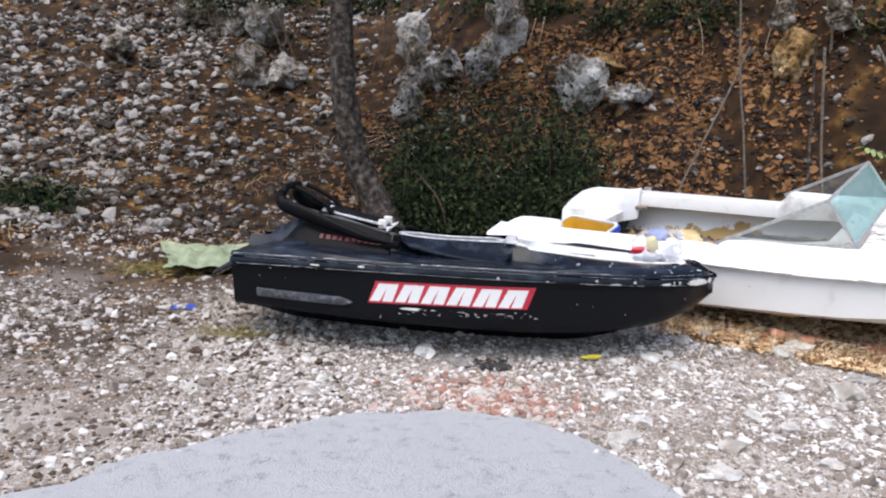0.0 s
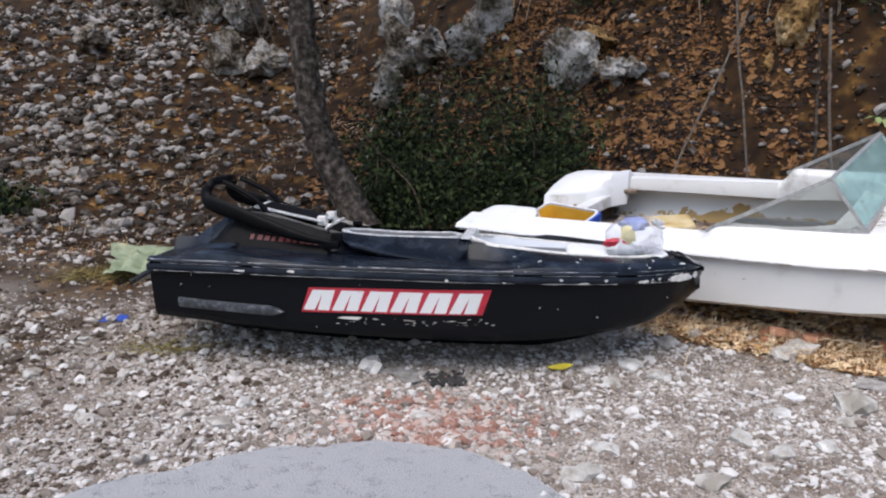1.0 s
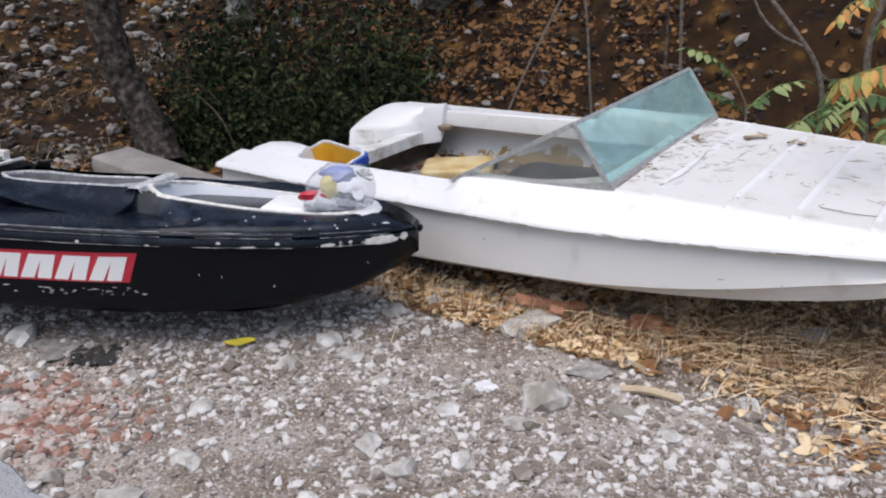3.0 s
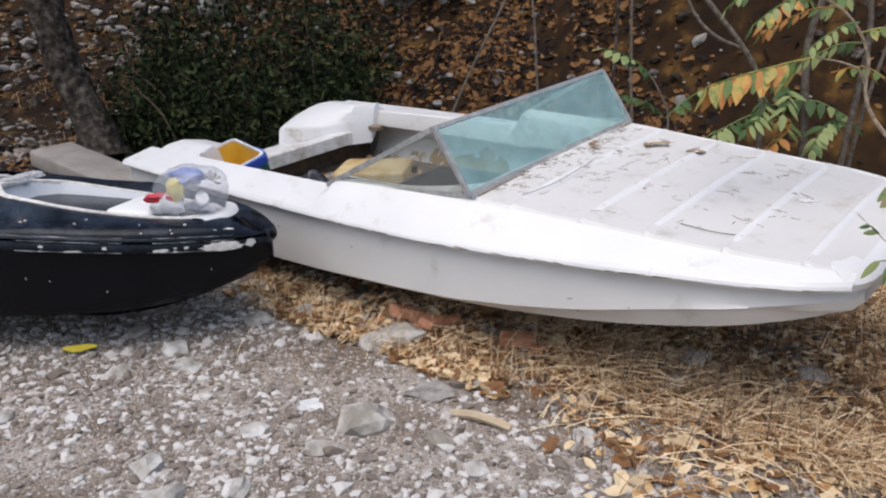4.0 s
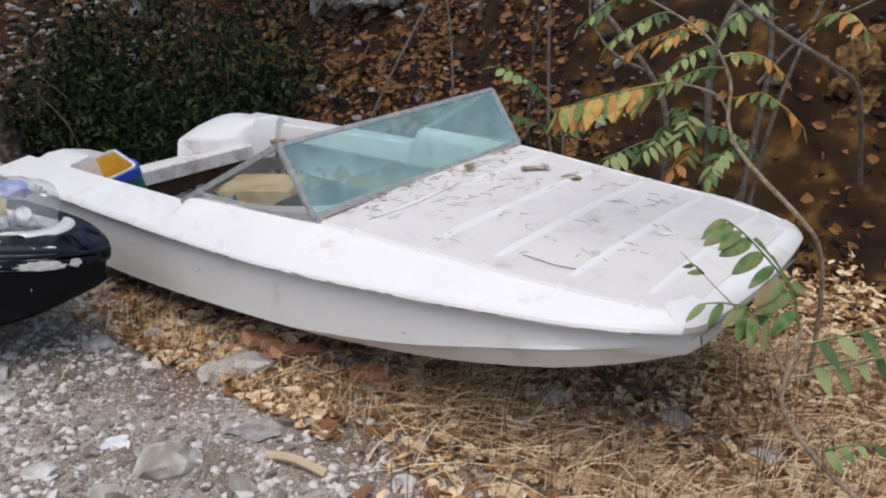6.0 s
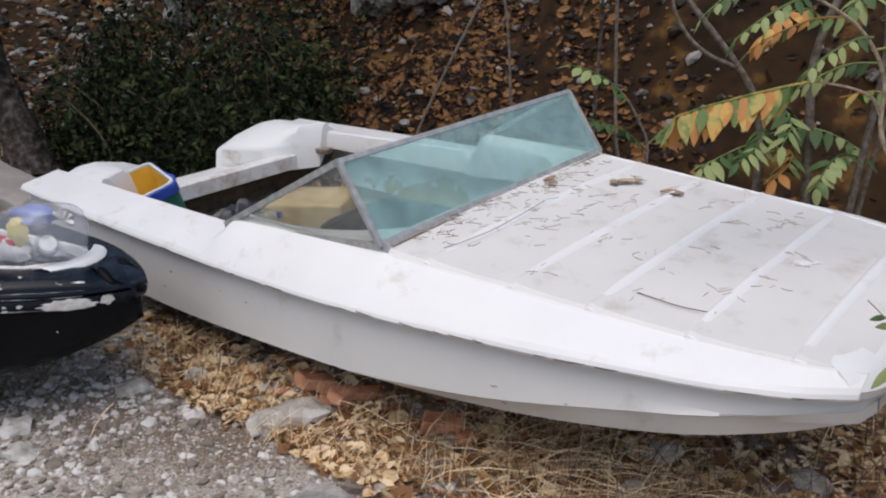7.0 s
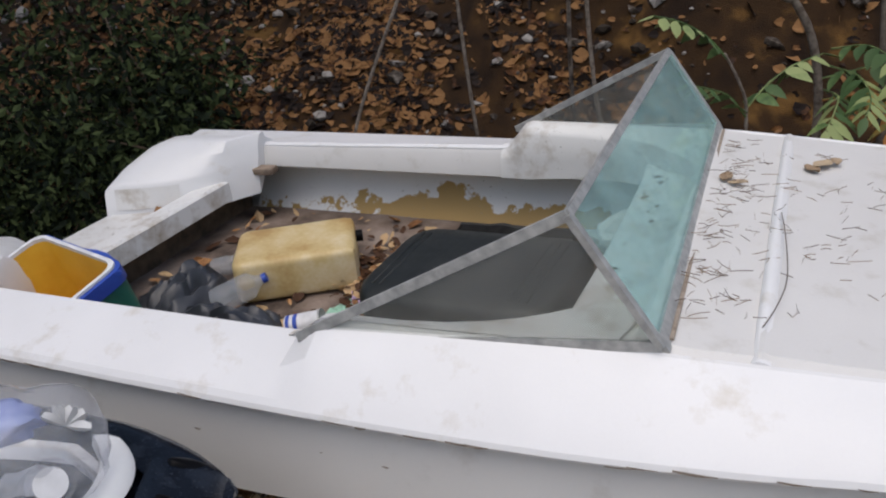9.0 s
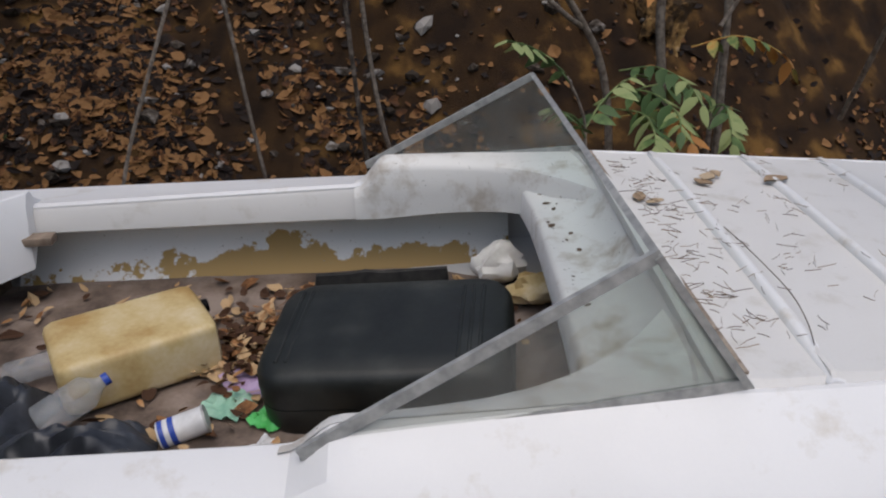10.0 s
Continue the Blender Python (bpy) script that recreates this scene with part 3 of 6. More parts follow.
for v in np.linspace(-0.72, 0.72, 15):
    rs.append([(-2.79, v, -0.40), (-2.79, v, -0.36), (-2.77, v, -0.35), (-2.44, v, -0.345), (-2.415, v, -0.285), (-2.40, v, -0.27), (-2.30, v, -0.262), (-2.285, v, -0.272), (-2.28, v, -0.36), (-2.295, v, -0.365), (-2.32, v, -0.34)])
part("motor_well", loft(rs), GRUBBY, boat, "white transom well with a raised cross board", True, 30)
# Added brown panel: the shadow under the cross board, painted in.
part("stern_shade_panel", slab([(-2.45, -0.88, -0.54), (-2.45, 0.88, -0.54), (-2.45, 0.9, -0.37), (-2.45, -0.9, -0.37)], 0.02), DIRT_SHADE, boat)
KNEE = [(-2.80, 0.27), (-2.6, 0.33), (-2.42, 0.42), (-2.32, 0.53), (-2.25, 0.64), (-2.2, 0.72)]
for sd in (-1, 1):
    rs = []
    far = -0.006 if sd > 0 else 0.0
    for u, k in ((-2.80, 0.085), (-2.79, 0.06), (-2.76, 0.035), (-2.70, 0.014), (-2.62, 0.004), (-2.5, 0.0), (-2.42, 0.0), (-2.36, 0.0), (-2.3, 0.0), (-2.25, 0.0), (-2.2, 0.0)):
        inn = lerp(u, KNEE)
        up = max(min(0.62, inn + 0.30), min(inn + 0.08, 0.775))
        top = -0.085 - k - far
        rs.append([(u, sd * (inn - 0.025), -0.37), (u, sd * inn, -0.215 - k * 0.4), (u, sd * (inn + 0.012), -0.198 - k * 0.4), (u, sd * (inn + (up - inn) * 0.5), (top - 0.198 - k * 0.4) / 2 + 0.012), (u, sd * up, top - 0.004), (u, sd * (up + 0.025), top), (u, sd * max(up + 0.03, 0.72), top - 0.003), (u, sd * max(up + 0.04, 0.80), top - 0.03), (u, sd * 0.87, -0.145)])
    part("quarter_hump", loft(rs, caps=True), WHITE, boat, "white moulded stern quarter", True, 28)
    # dirty hollow in the inner face
    part("hump_stain", loft([[(u, sd * (lerp(u, KNEE) - 0.004 - 0.0204 * q), -0.225 - 0.10 * q) for q in (0.0, 0.5, 1.0)] for u in (-2.74, -2.66, -2.58, -2.5, -2.44)]), GRUBBY, boat, "dirt-stained inner face of the quarter", True)
part("transom", slab([(-2.795, -0.3, -0.36), (-2.795, 0.3, -0.36), (-2.795, 0.93, -0.54), (-2.795, 0.0, -0.655), (-2.795, -0.93, -0.54)], 0.02), HULLW, boat)
for sd in (-1, 1):
    part("transom_corner", slab([(-2.793, sd * 0.25, -0.36), (-2.793, sd * 0.62, -0.19), (-2.793, sd * 0.98, -0.18), (-2.793, sd * 0.98, -0.54), (-2.793, sd * 0.6, -0.56)], 0.02), HULLW, boat)
# windscreen
WA, WB = Vector((0.03, -0.79, 0.0)), Vector((-0.02, 0.79, 0.0))
WD, WC = Vector((-0.17, -0.785, 0.293)), Vector((-0.215, 0.795, 0.288))
WE, WF = Vector((-0.87, -0.875, -0.062)), Vector((-0.87, 0.865, -0.055))
wind = part("windscreen", slab([WA, WB, WC, WD], 0.006), GLASS, boat, "green-tinted dusty windscreen with dull metal edging")
wind.visible_shadow = False
for tri in ([WE, WA, WD], [WF, WB, WC]):
    sp = part("side_pane", slab(tri, 0.005), GLASS2, wind, "smoky dusty triangular side pane")
    sp.visible_shadow = False


def strip(p, q, wid, thick, facing):
    p, q = Vector(p), Vector(q)
    d = (q - p).normalized()
    f = Vector(facing).normalized()
    s = d.cross(f).normalized()
    f = s.cross(d)
    sec = [(-wid, -thick), (wid, -thick), (wid, thick), (-wid, thick)]
    return loft([[e + s * a + f * b for a, b in sec] for e in (p, q)], close=True, caps=True)


fn = (WB - WA).cross(WD - WA)
for p, q, w in ((WA, WB, 0.022), (WD, WC, 0.010), (WA, WD, 0.012), (WB, WC, 0.012)):
    part("edge_strip", strip(p, q, w, 0.008, fn), ALU, wind)
for e, d, a in ((WE, WD, WA), (WF, WC, WB)):
    nn = (d - e).cross(a - e)
    part("edge_strip", strip(e, d, 0.0125, 0.007, nn), ALU, wind)
    part("edge_strip", strip(e, a, 0.012, 0.006, nn), ALU, wind)

# chips and grime along the rubbing edge and under the windscreen
rr = random.Random(31)
for k in range(34):
    u = rr.uniform(-2.5, 1.5)
    ln = rr.uniform(0.02, 0.10)
    r0, r1 = lerp(u, RAIL), lerp(u + ln, RAIL)
    z0, z1 = rail_w(u) - 0.004 + rr.uniform(-0.004, 0.006), rail_w(u + ln) - 0.004
    hh = rr.uniform(0.0012, 0.003)
    part("edge_chip", loft([[(u, -(r0 + 0.0095), z0 - hh), (u, -(r0 + 0.0095), z0 + hh)], [(u + ln * 0.5, -((r0 + r1) / 2 + 0.011), (z0 + z1) / 2 - hh * 1.6), (u + ln * 0.5, -((r0 + r1) / 2 + 0.011), (z0 + z1) / 2 + hh)], [(u + ln, -(r1 + 0.0095), z1 - hh * 0.4), (u + ln, -(r1 + 0.0095), z1 + hh * 0.4)]]), GRIME, boat, "brown chip in the rubbing edge")
for k in range(9):
    u = rr.uniform(-1.9, 1.2)
    r0, cw0 = lerp(u, RAIL), lerp(u, CHINE_W)
    z0 = cw0 + (rail_w(u) - cw0) * rr.uniform(0.1, 0.75)
    q = rr.uniform(0.003, 0.008)
    part("hull_mark", loft([[(u - q * 2, -(r0 - 0.010), z0), (u - q, -(r0 - 0.008), z0 + q * 0.7)], [(u + q, -(r0 - 0.008), z0 - q * 0.5), (u + q * 2, -(r0 - 0.010), z0 + q * 0.3)]]), GRIME, boat, "dark rub mark on the hull")
part("grime_line", strip((0.045, -0.75, deck_w(0) + 0.008), (0.0, 0.75, deck_w(0) + 0.010), 0.005, 0.003, (0, 0, 1)), GRIME, boat, "dirt along the foot of the windscreen")

# ---- jet ski ----
ski = thing("jet_ski", pose(-1.427, 5.657, 0.0, 0, 0, -5.16), "stripped black jet ski hull with a white-on-red side decal", "jet ski")
SR = [(0, 0.47), (0.2, 0.53), (0.6, 0.59), (1.2, 0.625), (1.8, 0.625), (2.4, 0.555), (2.8, 0.43), (3.05, 0.30), (3.2, 0.19), (3.28, 0.10), (3.315, 0.03)]
BL = [(0, 0.562), (0.67, 0.572), (1.7, 0.563), (2.45, 0.547), (2.9, 0.526), (3.315, 0.512)]
SCW = [(0, 0.42), (0.3, 0.47), (1.2, 0.56), (1.8, 0.555), (2.4, 0.48), (2.8, 0.345), (3.05, 0.20), (3.2, 0.09), (3.315, 0.01)]
SCZ = [(0, 0.30), (0.3, 0.285), (0.8, 0.265), (1.6, 0.235), (2.2, 0.225), (2.68, 0.245), (2.95, 0.28), (3.2, 0.37), (3.315, 0.45)]
SKZ = [(0, 0.2), (0.5, 0.09), (1.6, 0.035), (2.3, 0.04), (2.6, 0.09), (2.9, 0.19), (3.1, 0.29), (3.315, 0.43)]
SS = [0.165, 0.2, 0.3, 0.4, 0.5, 0.6, 0.8, 1.0, 1.2, 1.4, 1.6, 1.8, 1.95, 2.05, 2.1, 2.16, 2.22, 2.28, 2.35, 2.42, 2.5, 2.6, 2.7, 2.82, 2.94, 3.0, 3.05, 3.1, 3.15, 3.19, 3.23, 3.26, 3.285, 3.305, 3.315]
RIMW = [(0.45, 0.13), (0.6, 0.15), (1.1, 0.15), (1.3, 0.155), (1.55, 0.15), (1.9, 0.175), (1.97, 0.19), (2.2, 0.235), (2.5, 0.25), (2.8, 0.225), (3.0, 0.165), (3.08, 0.12), (3.14, 0.05), (3.315, 0.01)]
RIMZ = [(0.3, 0.70), (0.45, 0.80), (0.6, 0.865), (0.73, 0.86), (1.08, 0.77), (1.29, 0.735), (1.55, 0.722), (1.95, 0.722), (2.1, 0.70), (2.25, 0.684), (2.5, 0.662), (2.8, 0.643), (3.1, 0.632), (3.2, 0.612), (3.315, 0.555)]
FOOTZ = [(0.165, 0.575), (0.33, 0.64), (0.5, 0.685), (0.9, 0.662), (1.3, 0.632), (1.9, 0.602), (2.2, 0.596)]


def ski_side(s, z):
    """Half-width of the hull's side at a height."""
    t, b = lerp(s, BL), lerp(s, SCZ)
    k = max(0.0, min(1.0, (z - b) / (t - b)))
    return lerp(s, SCW) + (lerp(s, SR) - 0.03 - lerp(s, SCW)) * k ** 0.75


def mirrored(half):
    return [(p, -q, w) for p, q, w in half] + [(p, q, w) for p, q, w in reversed(half)]


rows = []
for s in SS:
    t, b, kz, r, c = lerp(s, BL), lerp(s, SCZ), lerp(s, SKZ), lerp(s, SR), lerp(s, SCW)
    half = [(s, max(0.0, r - 0.03), t + 0.02)] + [(s, ski_side(s, b + (t - b) * k), b + (t - b) * k) for k in (1.0, 0.85, 0.65, 0.4, 0.18, 0.06)] + [(s, c - 0.012, b - 0.01), (s, c * 0.93 - 0.02, b - 0.022), (s, c * 0.5, b * 0.75 + kz * 0.25), (s, c * 0.2, b * 0.6 + kz * 0.4), (s, 0, kz)]
    rows.append([(p, -q, w) for p, q, w in half] + [(p, q, w) for p, q, w in reversed(half[:-1])])
part("hull", loft(rows, caps=True), BLACK, ski, "glossy black hull with white scratches", True, 30)
# double bumper: a thick lower roll, a groove and a thinner upper lip
for lo, hi, out, nm in ((0.0, 0.040, 0.008, "bumper_rail"), (0.045, 0.063, -0.004, "bumper_lip")):
    rows = []
    for s in SS:
        r, z = lerp(s, SR), lerp(s, BL)
        h = hi - lo
        half = [(s, max(0.0, r - 0.03), z + lo), (s, r - 0.004 + out, z + lo + 0.002), (s, r + out, z + lo + h * 0.25), (s, r + out - 0.001, z + lo + h * 0.6), (s, r - 0.006 + out, z + hi - 0.002), (s, max(0.0, r - 0.03), z + hi)]
        rows.append(mirrored(half))
    part(nm, loft(rows, caps=True), NAVY, ski, "dark bumper roll with worn white spots", True, 40)
# upper moulding: foot wells astern, full rounded bow forward
rows = []
for s in SS:
    r, z = lerp(s, SR) - 0.012, lerp(s, BL) + 0.062
    w, rz, fz = lerp(s, RIMW), lerp(s, RIMZ), lerp(s, FOOTZ)
    w = min(w, r * 0.8)
    t = max(0.0, min(1.0, (s - 2.08) / 0.38))
    k = t * t * (3 - 2 * t)
    hi = max(z + 0.012, fz)
    foot = [(r, z), (r - 0.012, hi - 0.006), (r - 0.04, hi), (r - 0.10, fz + 0.004), ((r + w) / 2 + 0.03, fz - 0.006), (w + 0.11, fz - 0.008), (w + 0.075, fz + 0.012), (w + 0.05, (fz + rz) / 2), (w + 0.02, rz - 0.02), (w, rz)]
    bulge = [(r, z)] + [(w + (r - w) * math.cos(a) ** 0.75, z + (rz - z) * math.sin(a) ** 0.8) for a in [math.pi / 2 * i / 9 for i in range(1, 9)]] + [(w, rz)]
    rows.append([(s, a * (1 - k) + c * k, b * (1 - k) + d * k) for (a, b), (c, d) in zip(foot, bulge)])
for sd in (-1, 1):
    part("deck_side", loft([[(p, sd * q, w - (0.022 * max(0.0, i - 5) / 4 if sd > 0 else 0.0)) for i, (p, q, w) in enumerate(r)] for r in rows]), NAVY, ski, "dark navy upper moulding, scuffed", True, 35)
# stern: swept wing past the transom, transom plate
WING = [(0.02, 0.455, 0.482), (0.05, 0.475, 0.50), (0.12, 0.495, 0.54), (0.2, 0.505, 0.58), (0.33, 0.52, 0.635), (0.5, 0.50, 0.678), (0.62, 0.47, 0.672)]
part("stern_wing", loft([[(s, -h, z - 0.03), (s, -h - 0.02, z - 0.014), (s, -h + 0.03, z + 0.008), (s, -h * 0.5, z + 0.02), (s, h * 0.5, z + 0.02), (s, h - 0.03, z + 0.008), (s, h + 0.02, z - 0.014), (s, h, z - 0.03)] for s, h, z in WING], close=True, caps=True), NAVY, ski, "dark overhanging stern wing", True, 30)
part("tow_plate", box((0.05, 0.12, 0.16), (0.15, -0.30, 0.42), 0.008), SCUFF2, ski, "pale bracket on the transom")
# rear cowl, its front cheeks with hooks
COWL = [(0.44, 0.285, 0.20, 0.70), (0.47, 0.283, 0.185, 0.74), (0.53, 0.28, 0.175, 0.80), (0.60, 0.278, 0.17, 0.855), (0.72, 0.275, 0.17, 0.85), (0.9, 0.275, 0.175, 0.81), (1.06, 0.28, 0.18, 0.765), (1.16, 0.285, 0.19, 0.74)]


def cowl_at(s):
    return [float(np.interp(s, [q[0] for q in COWL], [q[k] for q in COWL])) for k in (1, 2, 3)]


part("rear_cowl", loft([[(s, -a - 0.02, lerp(s, FOOTZ) - 0.015), (s, -a, lerp(s, FOOTZ) + 0.02), (s, -b - 0.03, z - 0.025), (s, -b, z), (s, b, z), (s, b + 0.03, z - 0.025), (s, a, lerp(s, FOOTZ) + 0.02), (s, a + 0.02, lerp(s, FOOTZ) - 0.015)] for s, a, b, z in COWL], close=True, caps=True), RUBBER, ski, "black rear cowl with faded red marks", True, 35)
part("seat_frame", box((0.44, 0.27, 0.014), (0, 0, 0), 0.005), SCUFF2, ski, "pale seat frame rail with bolt holes").matrix_local = pose(0.88, 0.0, 0.842, 0, 11.5, 0)
part("seat_well", box((0.38, 0.21, 0.012), (0, 0, 0), 0.003), RUBBER, ski).matrix_local = pose(0.88, 0.0, 0.848, 0, 11.5, 0)
for y in (-0.115, 0.115):
    for k in range(5):
        part("bolt_head", tube([(0.72 + k * 0.08, y, 0.887 - k * 0.0163), (0.72 + k * 0.08, y, 0.892 - k * 0.0163)], 0.005, 6), RUBBER, ski)
for sd in (-1, 1):
    part("side_hook", box((0.10, 0.06, 0.05), (1.18, sd * 0.275, 0.69), 0.012), RUBBER, ski, smooth=True)
    part("hook_plate", box((0.06, 0.04, 0.06), (1.21, sd * 0.25, 0.725), 0.008), RUBBER, ski, smooth=True)
for y in (-0.10, 0.10):
    part("latch_block", box((0.055, 0.05, 0.055), (1.08, y, 0.805), 0.006), CHIP, ski, "white latch block")
    part("latch_foot", box((0.08, 0.03, 0.014), (1.10, y, 0.778), 0.003), CHIP, ski)
part("hinge_bar", tube([(1.13, -0.2, 0.775), (1.13, 0.2, 0.775)], 0.009, 6), CHIP, ski)
# grab handle: broad blades rising aft to a cross hoop
for sd in (-1, 1):
    rs = []
    pts = smooth_path([(0.42, sd * 0.165, 1.025), (0.39, sd * 0.18, 0.97), (0.43, sd * 0.215, 0.915), (0.60, sd * 0.255, 0.862), (0.80, sd * 0.285, 0.795), (1.0, sd * 0.295, 0.735), (1.19, sd * 0.285, 0.70)], 5)
    n = len(pts)
    for i, p in enumerate(pts):
        t = i / (n - 1)
        d = (pts[min(i + 1, n - 1)] - pts[max(i - 1, 0)]).normalized()
        up = d.cross(Vector((0, 1, 0))).normalized()
        hh = lerp(t, ((0, 0.022), (0.18, 0.034), (0.4, 0.047), (0.65, 0.040), (1, 0.016)))
        rs.append([p + up * hh * math.sin(a) + Vector((0, 0.020 * math.cos(a), 0)) for a in [math.tau * q / 12 for q in range(12)]])
    part("grab_arm", loft(rs, close=True, caps=True), RUBBER, ski, smooth=True, angle=60)
    part("strut", tube(smooth_path([(0.48, sd * 0.13, 1.035), (0.56, sd * 0.135, 1.0), (0.68, sd * 0.14, 0.93), (0.74, sd * 0.14, 0.865)], 4), 0.017, 8), RUBBER, ski, smooth=True)
part("grab_loop", tube(smooth_path([(0.41, -0.175, 1.0), (0.42, -0.14, 1.032), (0.45, 0.0, 1.042), (0.42, 0.14, 1.032), (0.41, 0.175, 1.0)], 5), 0.026, 10), RUBBER, ski, smooth=True)
# raised cheek panels beside the seat channel
PANEL = [(1.22, 0.235, 0.715), (1.3, 0.30, 0.69), (1.45, 0.325, 0.658), (1.6, 0.338, 0.636), (1.75, 0.352, 0.622), (1.88, 0.362, 0.614), (1.93, 0.335, 0.622), (1.97, 0.27, 0.66)]
for sd in (-1, 1):
    rs = []
    for s, y, z in PANEL:
        w, rz = lerp(s, RIMW), lerp(s, RIMZ)
        rs.append([(s, sd * (w + 0.002), rz + 0.002), (s, sd * (w + 0.022), rz - 0.006), (s, sd * (w + 0.05 + (y - w - 0.05) * 0.3), rz - 0.03 + (z - rz + 0.03) * 0.4), (s, sd * (y - 0.004), z + 0.012), (s, sd * y, z), (s, sd * (y - 0.012), z - 0.016), (s, sd * (y - 0.07), z - 0.03)])
    part("cheek_panel", loft(rs, caps=True), NAVY, ski, "navy cheek panel beside the seat channel", True, 35)


# openings with flat pale rims
def rim_loop(s0, s1, n=22):
    out = []
    for k in range(n):
        s = s0 + (s1 - s0) * k / (n - 1)
        e = min(1.0, 0.55 + 5 * (s - s0), 0.45 + 6 * (s1 - s))
        out.append((s, lerp(s, RIMW) * e, lerp(s, RIMZ)))
    return out


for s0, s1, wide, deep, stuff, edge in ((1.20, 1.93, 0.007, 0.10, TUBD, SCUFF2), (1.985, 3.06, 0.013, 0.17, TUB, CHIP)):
    a = rim_loop(s0, s1)
    loop = [Vector((s, -q, z)) for s, q, z in a] + [Vector((s, q, z - 0.022)) for s, q, z in reversed(a)]
    mid = sum(loop, Vector()) / len(loop)
    rs = []
    for p in loop + [loop[0]]:
        o2 = Vector((p.x - mid.x, p.y, 0)).normalized()
        j = 0.0025 * noise.noise(p * 23)
        rs.append([p - o2 * wide + Vector((0, 0, -0.012)), p - o2 * wide + Vector((0, 0, 0.004)), p + Vector((0, 0, 0.009 + j)), p + o2 * (wide * 0.7 + j) + Vector((0, 0, 0.007)), p + o2 * (wide + j) + Vector((0, 0, -0.008))])
    part("opening_rim", loft(rs), edge, ski, "pale bare rim of the opening", True, 60)
    rows = []
    for s, q, z in a:
        e = min(1.0, (s - s0) / 0.10 + 0.1, (s1 - s) / 0.12 + 0.1)
        q -= wide
        rows.append([(s, -q, z), (s, -q * 0.95, z - 0.04 * e), (s, -q * 0.84, z - deep * e), (s, 0, z - (deep + 0.02) * e), (s, q * 0.84, z - deep * e - 0.015), (s, q * 0.95, z - 0.04 * e - 0.02), (s, q, z - 0.022)])
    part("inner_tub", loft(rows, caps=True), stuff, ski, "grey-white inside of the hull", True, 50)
part("channel_bridge", loft([[(s, y, lerp(s, RIMZ) + 0.006 + dz) for y in (-0.22, -0.1, 0, 0.1, 0.22)] for s, dz in ((1.915, -0.02), (1.93, 0.0), (1.985, 0.0), (2.0, -0.02))]), SCUFF2, ski, "pale bridge between the two openings", True)
part("tank_top", box((0.24, 0.34, 0.12), (2.66, 0.03, 0.585), 0.03, 3), VINYL, ski, "white tank in the bow bay", True)
# Black strip laid in for the shade of the gap behind the tank.
part("gap_shade_strip", box((0.06, 0.40, 0.02), (2.52, 0.0, 0.535), 0.006), RUBBER, ski)
# white lip before the bay, nose panel with its slot
part("bow_lip", loft([[(3.02 + 0.05 * (1 - (y / 0.17) ** 2) + d, y * (1 - d * 1.2), lerp(3.06, RIMZ) + z) for d, z in ((-0.02, -0.02), (-0.012, 0.008), (0.02, 0.010), (0.045, 0.003), (0.055, -0.010))] for y in np.linspace(-0.18, 0.18, 13)]), VINYL, ski, "white lip at the front of the bow bay", True, 50)
part("nose_panel", loft([[(3.145, y, 0.633), (3.16, y, 0.637), (3.255, y * 1.05, 0.600), (3.30, y * 0.85, 0.572), (3.315, y * 0.7, 0.55)] for y in (-0.075, -0.07, 0, 0.07, 0.075)]), NAVY, ski, "", True, 50)
for sd in (-1, 1):
    # Proud black lump drawn in place of the slot's shaded hollow.
    part("nose_slot_shade", lump(0.05, 12, (1.1, 0.40, 0.30), 3, 0.1), RUBBER, ski, "black lump standing for the shaded recess in the nose", smooth=True).matrix_local = Matrix.Translation((3.225, sd * 0.075, 0.602)) @ pose(0, 0, 0, 0, 32, -sd * -18)


def on_side(pts, lift, sd=-1):
    """Points (s, z) laid on the hull's side, lifted."""
    return [(s, sd * (ski_side(s, z) + lift), z) for s, z in pts]


def side_patch(name, outline, lift, material, label=""):
    """A thin sticker on the hull: two rows of points from stern to bow."""
    lo, hi = outline
    outer = [on_side([(a[0] + (b[0] - a[0]) * k / 5, a[1] + (b[1] - a[1]) * k / 5) for k in range(6)], lift) for a, b in zip(lo, hi)]
    back = [[(x, y + lift, z) for x, y, z in r] for r in outer]
    rs = [[r[0]] + q + [r[-1]] for q, r in zip(outer, back)]
    return part(name, loft([back[0][:1] + back[0] + back[0][-1:]] + rs + [back[-1][:1] + back[-1] + back[-1][-1:]]), material, ski, label)


D0, D1, DB, DT, LEAN = 1.085, 2.085, 0.364, 0.506, 0.050
xs = np.linspace(D0, D1, 12)
side_patch("decal_backing", ([(s, DB + 0.006 * (s - D0)) for s in xs], [(s + LEAN, DT + 0.006 * (s - D0)) for s in xs]), 0.003, RED, "red backing of the side decal")
pitch = (D1 - D0 - 0.03) / 6
for i in range(6):
    a = D0 + 0.012 + i * pitch
    for k, (w0, w1) in enumerate(((0.0, 0.40), (0.50, 0.90))):
        lo, hi = a + pitch * w0, a + pitch * w1
        side_patch("decal_block", ([(lo + (hi - lo) * q / 2, DB + 0.013) for q in range(3)], [(lo + (0.060 if k == 0 else 0.040) + (hi - lo) * q / 2, DT - 0.013) for q in range(3)]), 0.005, VINYL, "slanted white block of the side decal")
# strake with a rounded end
rs = []
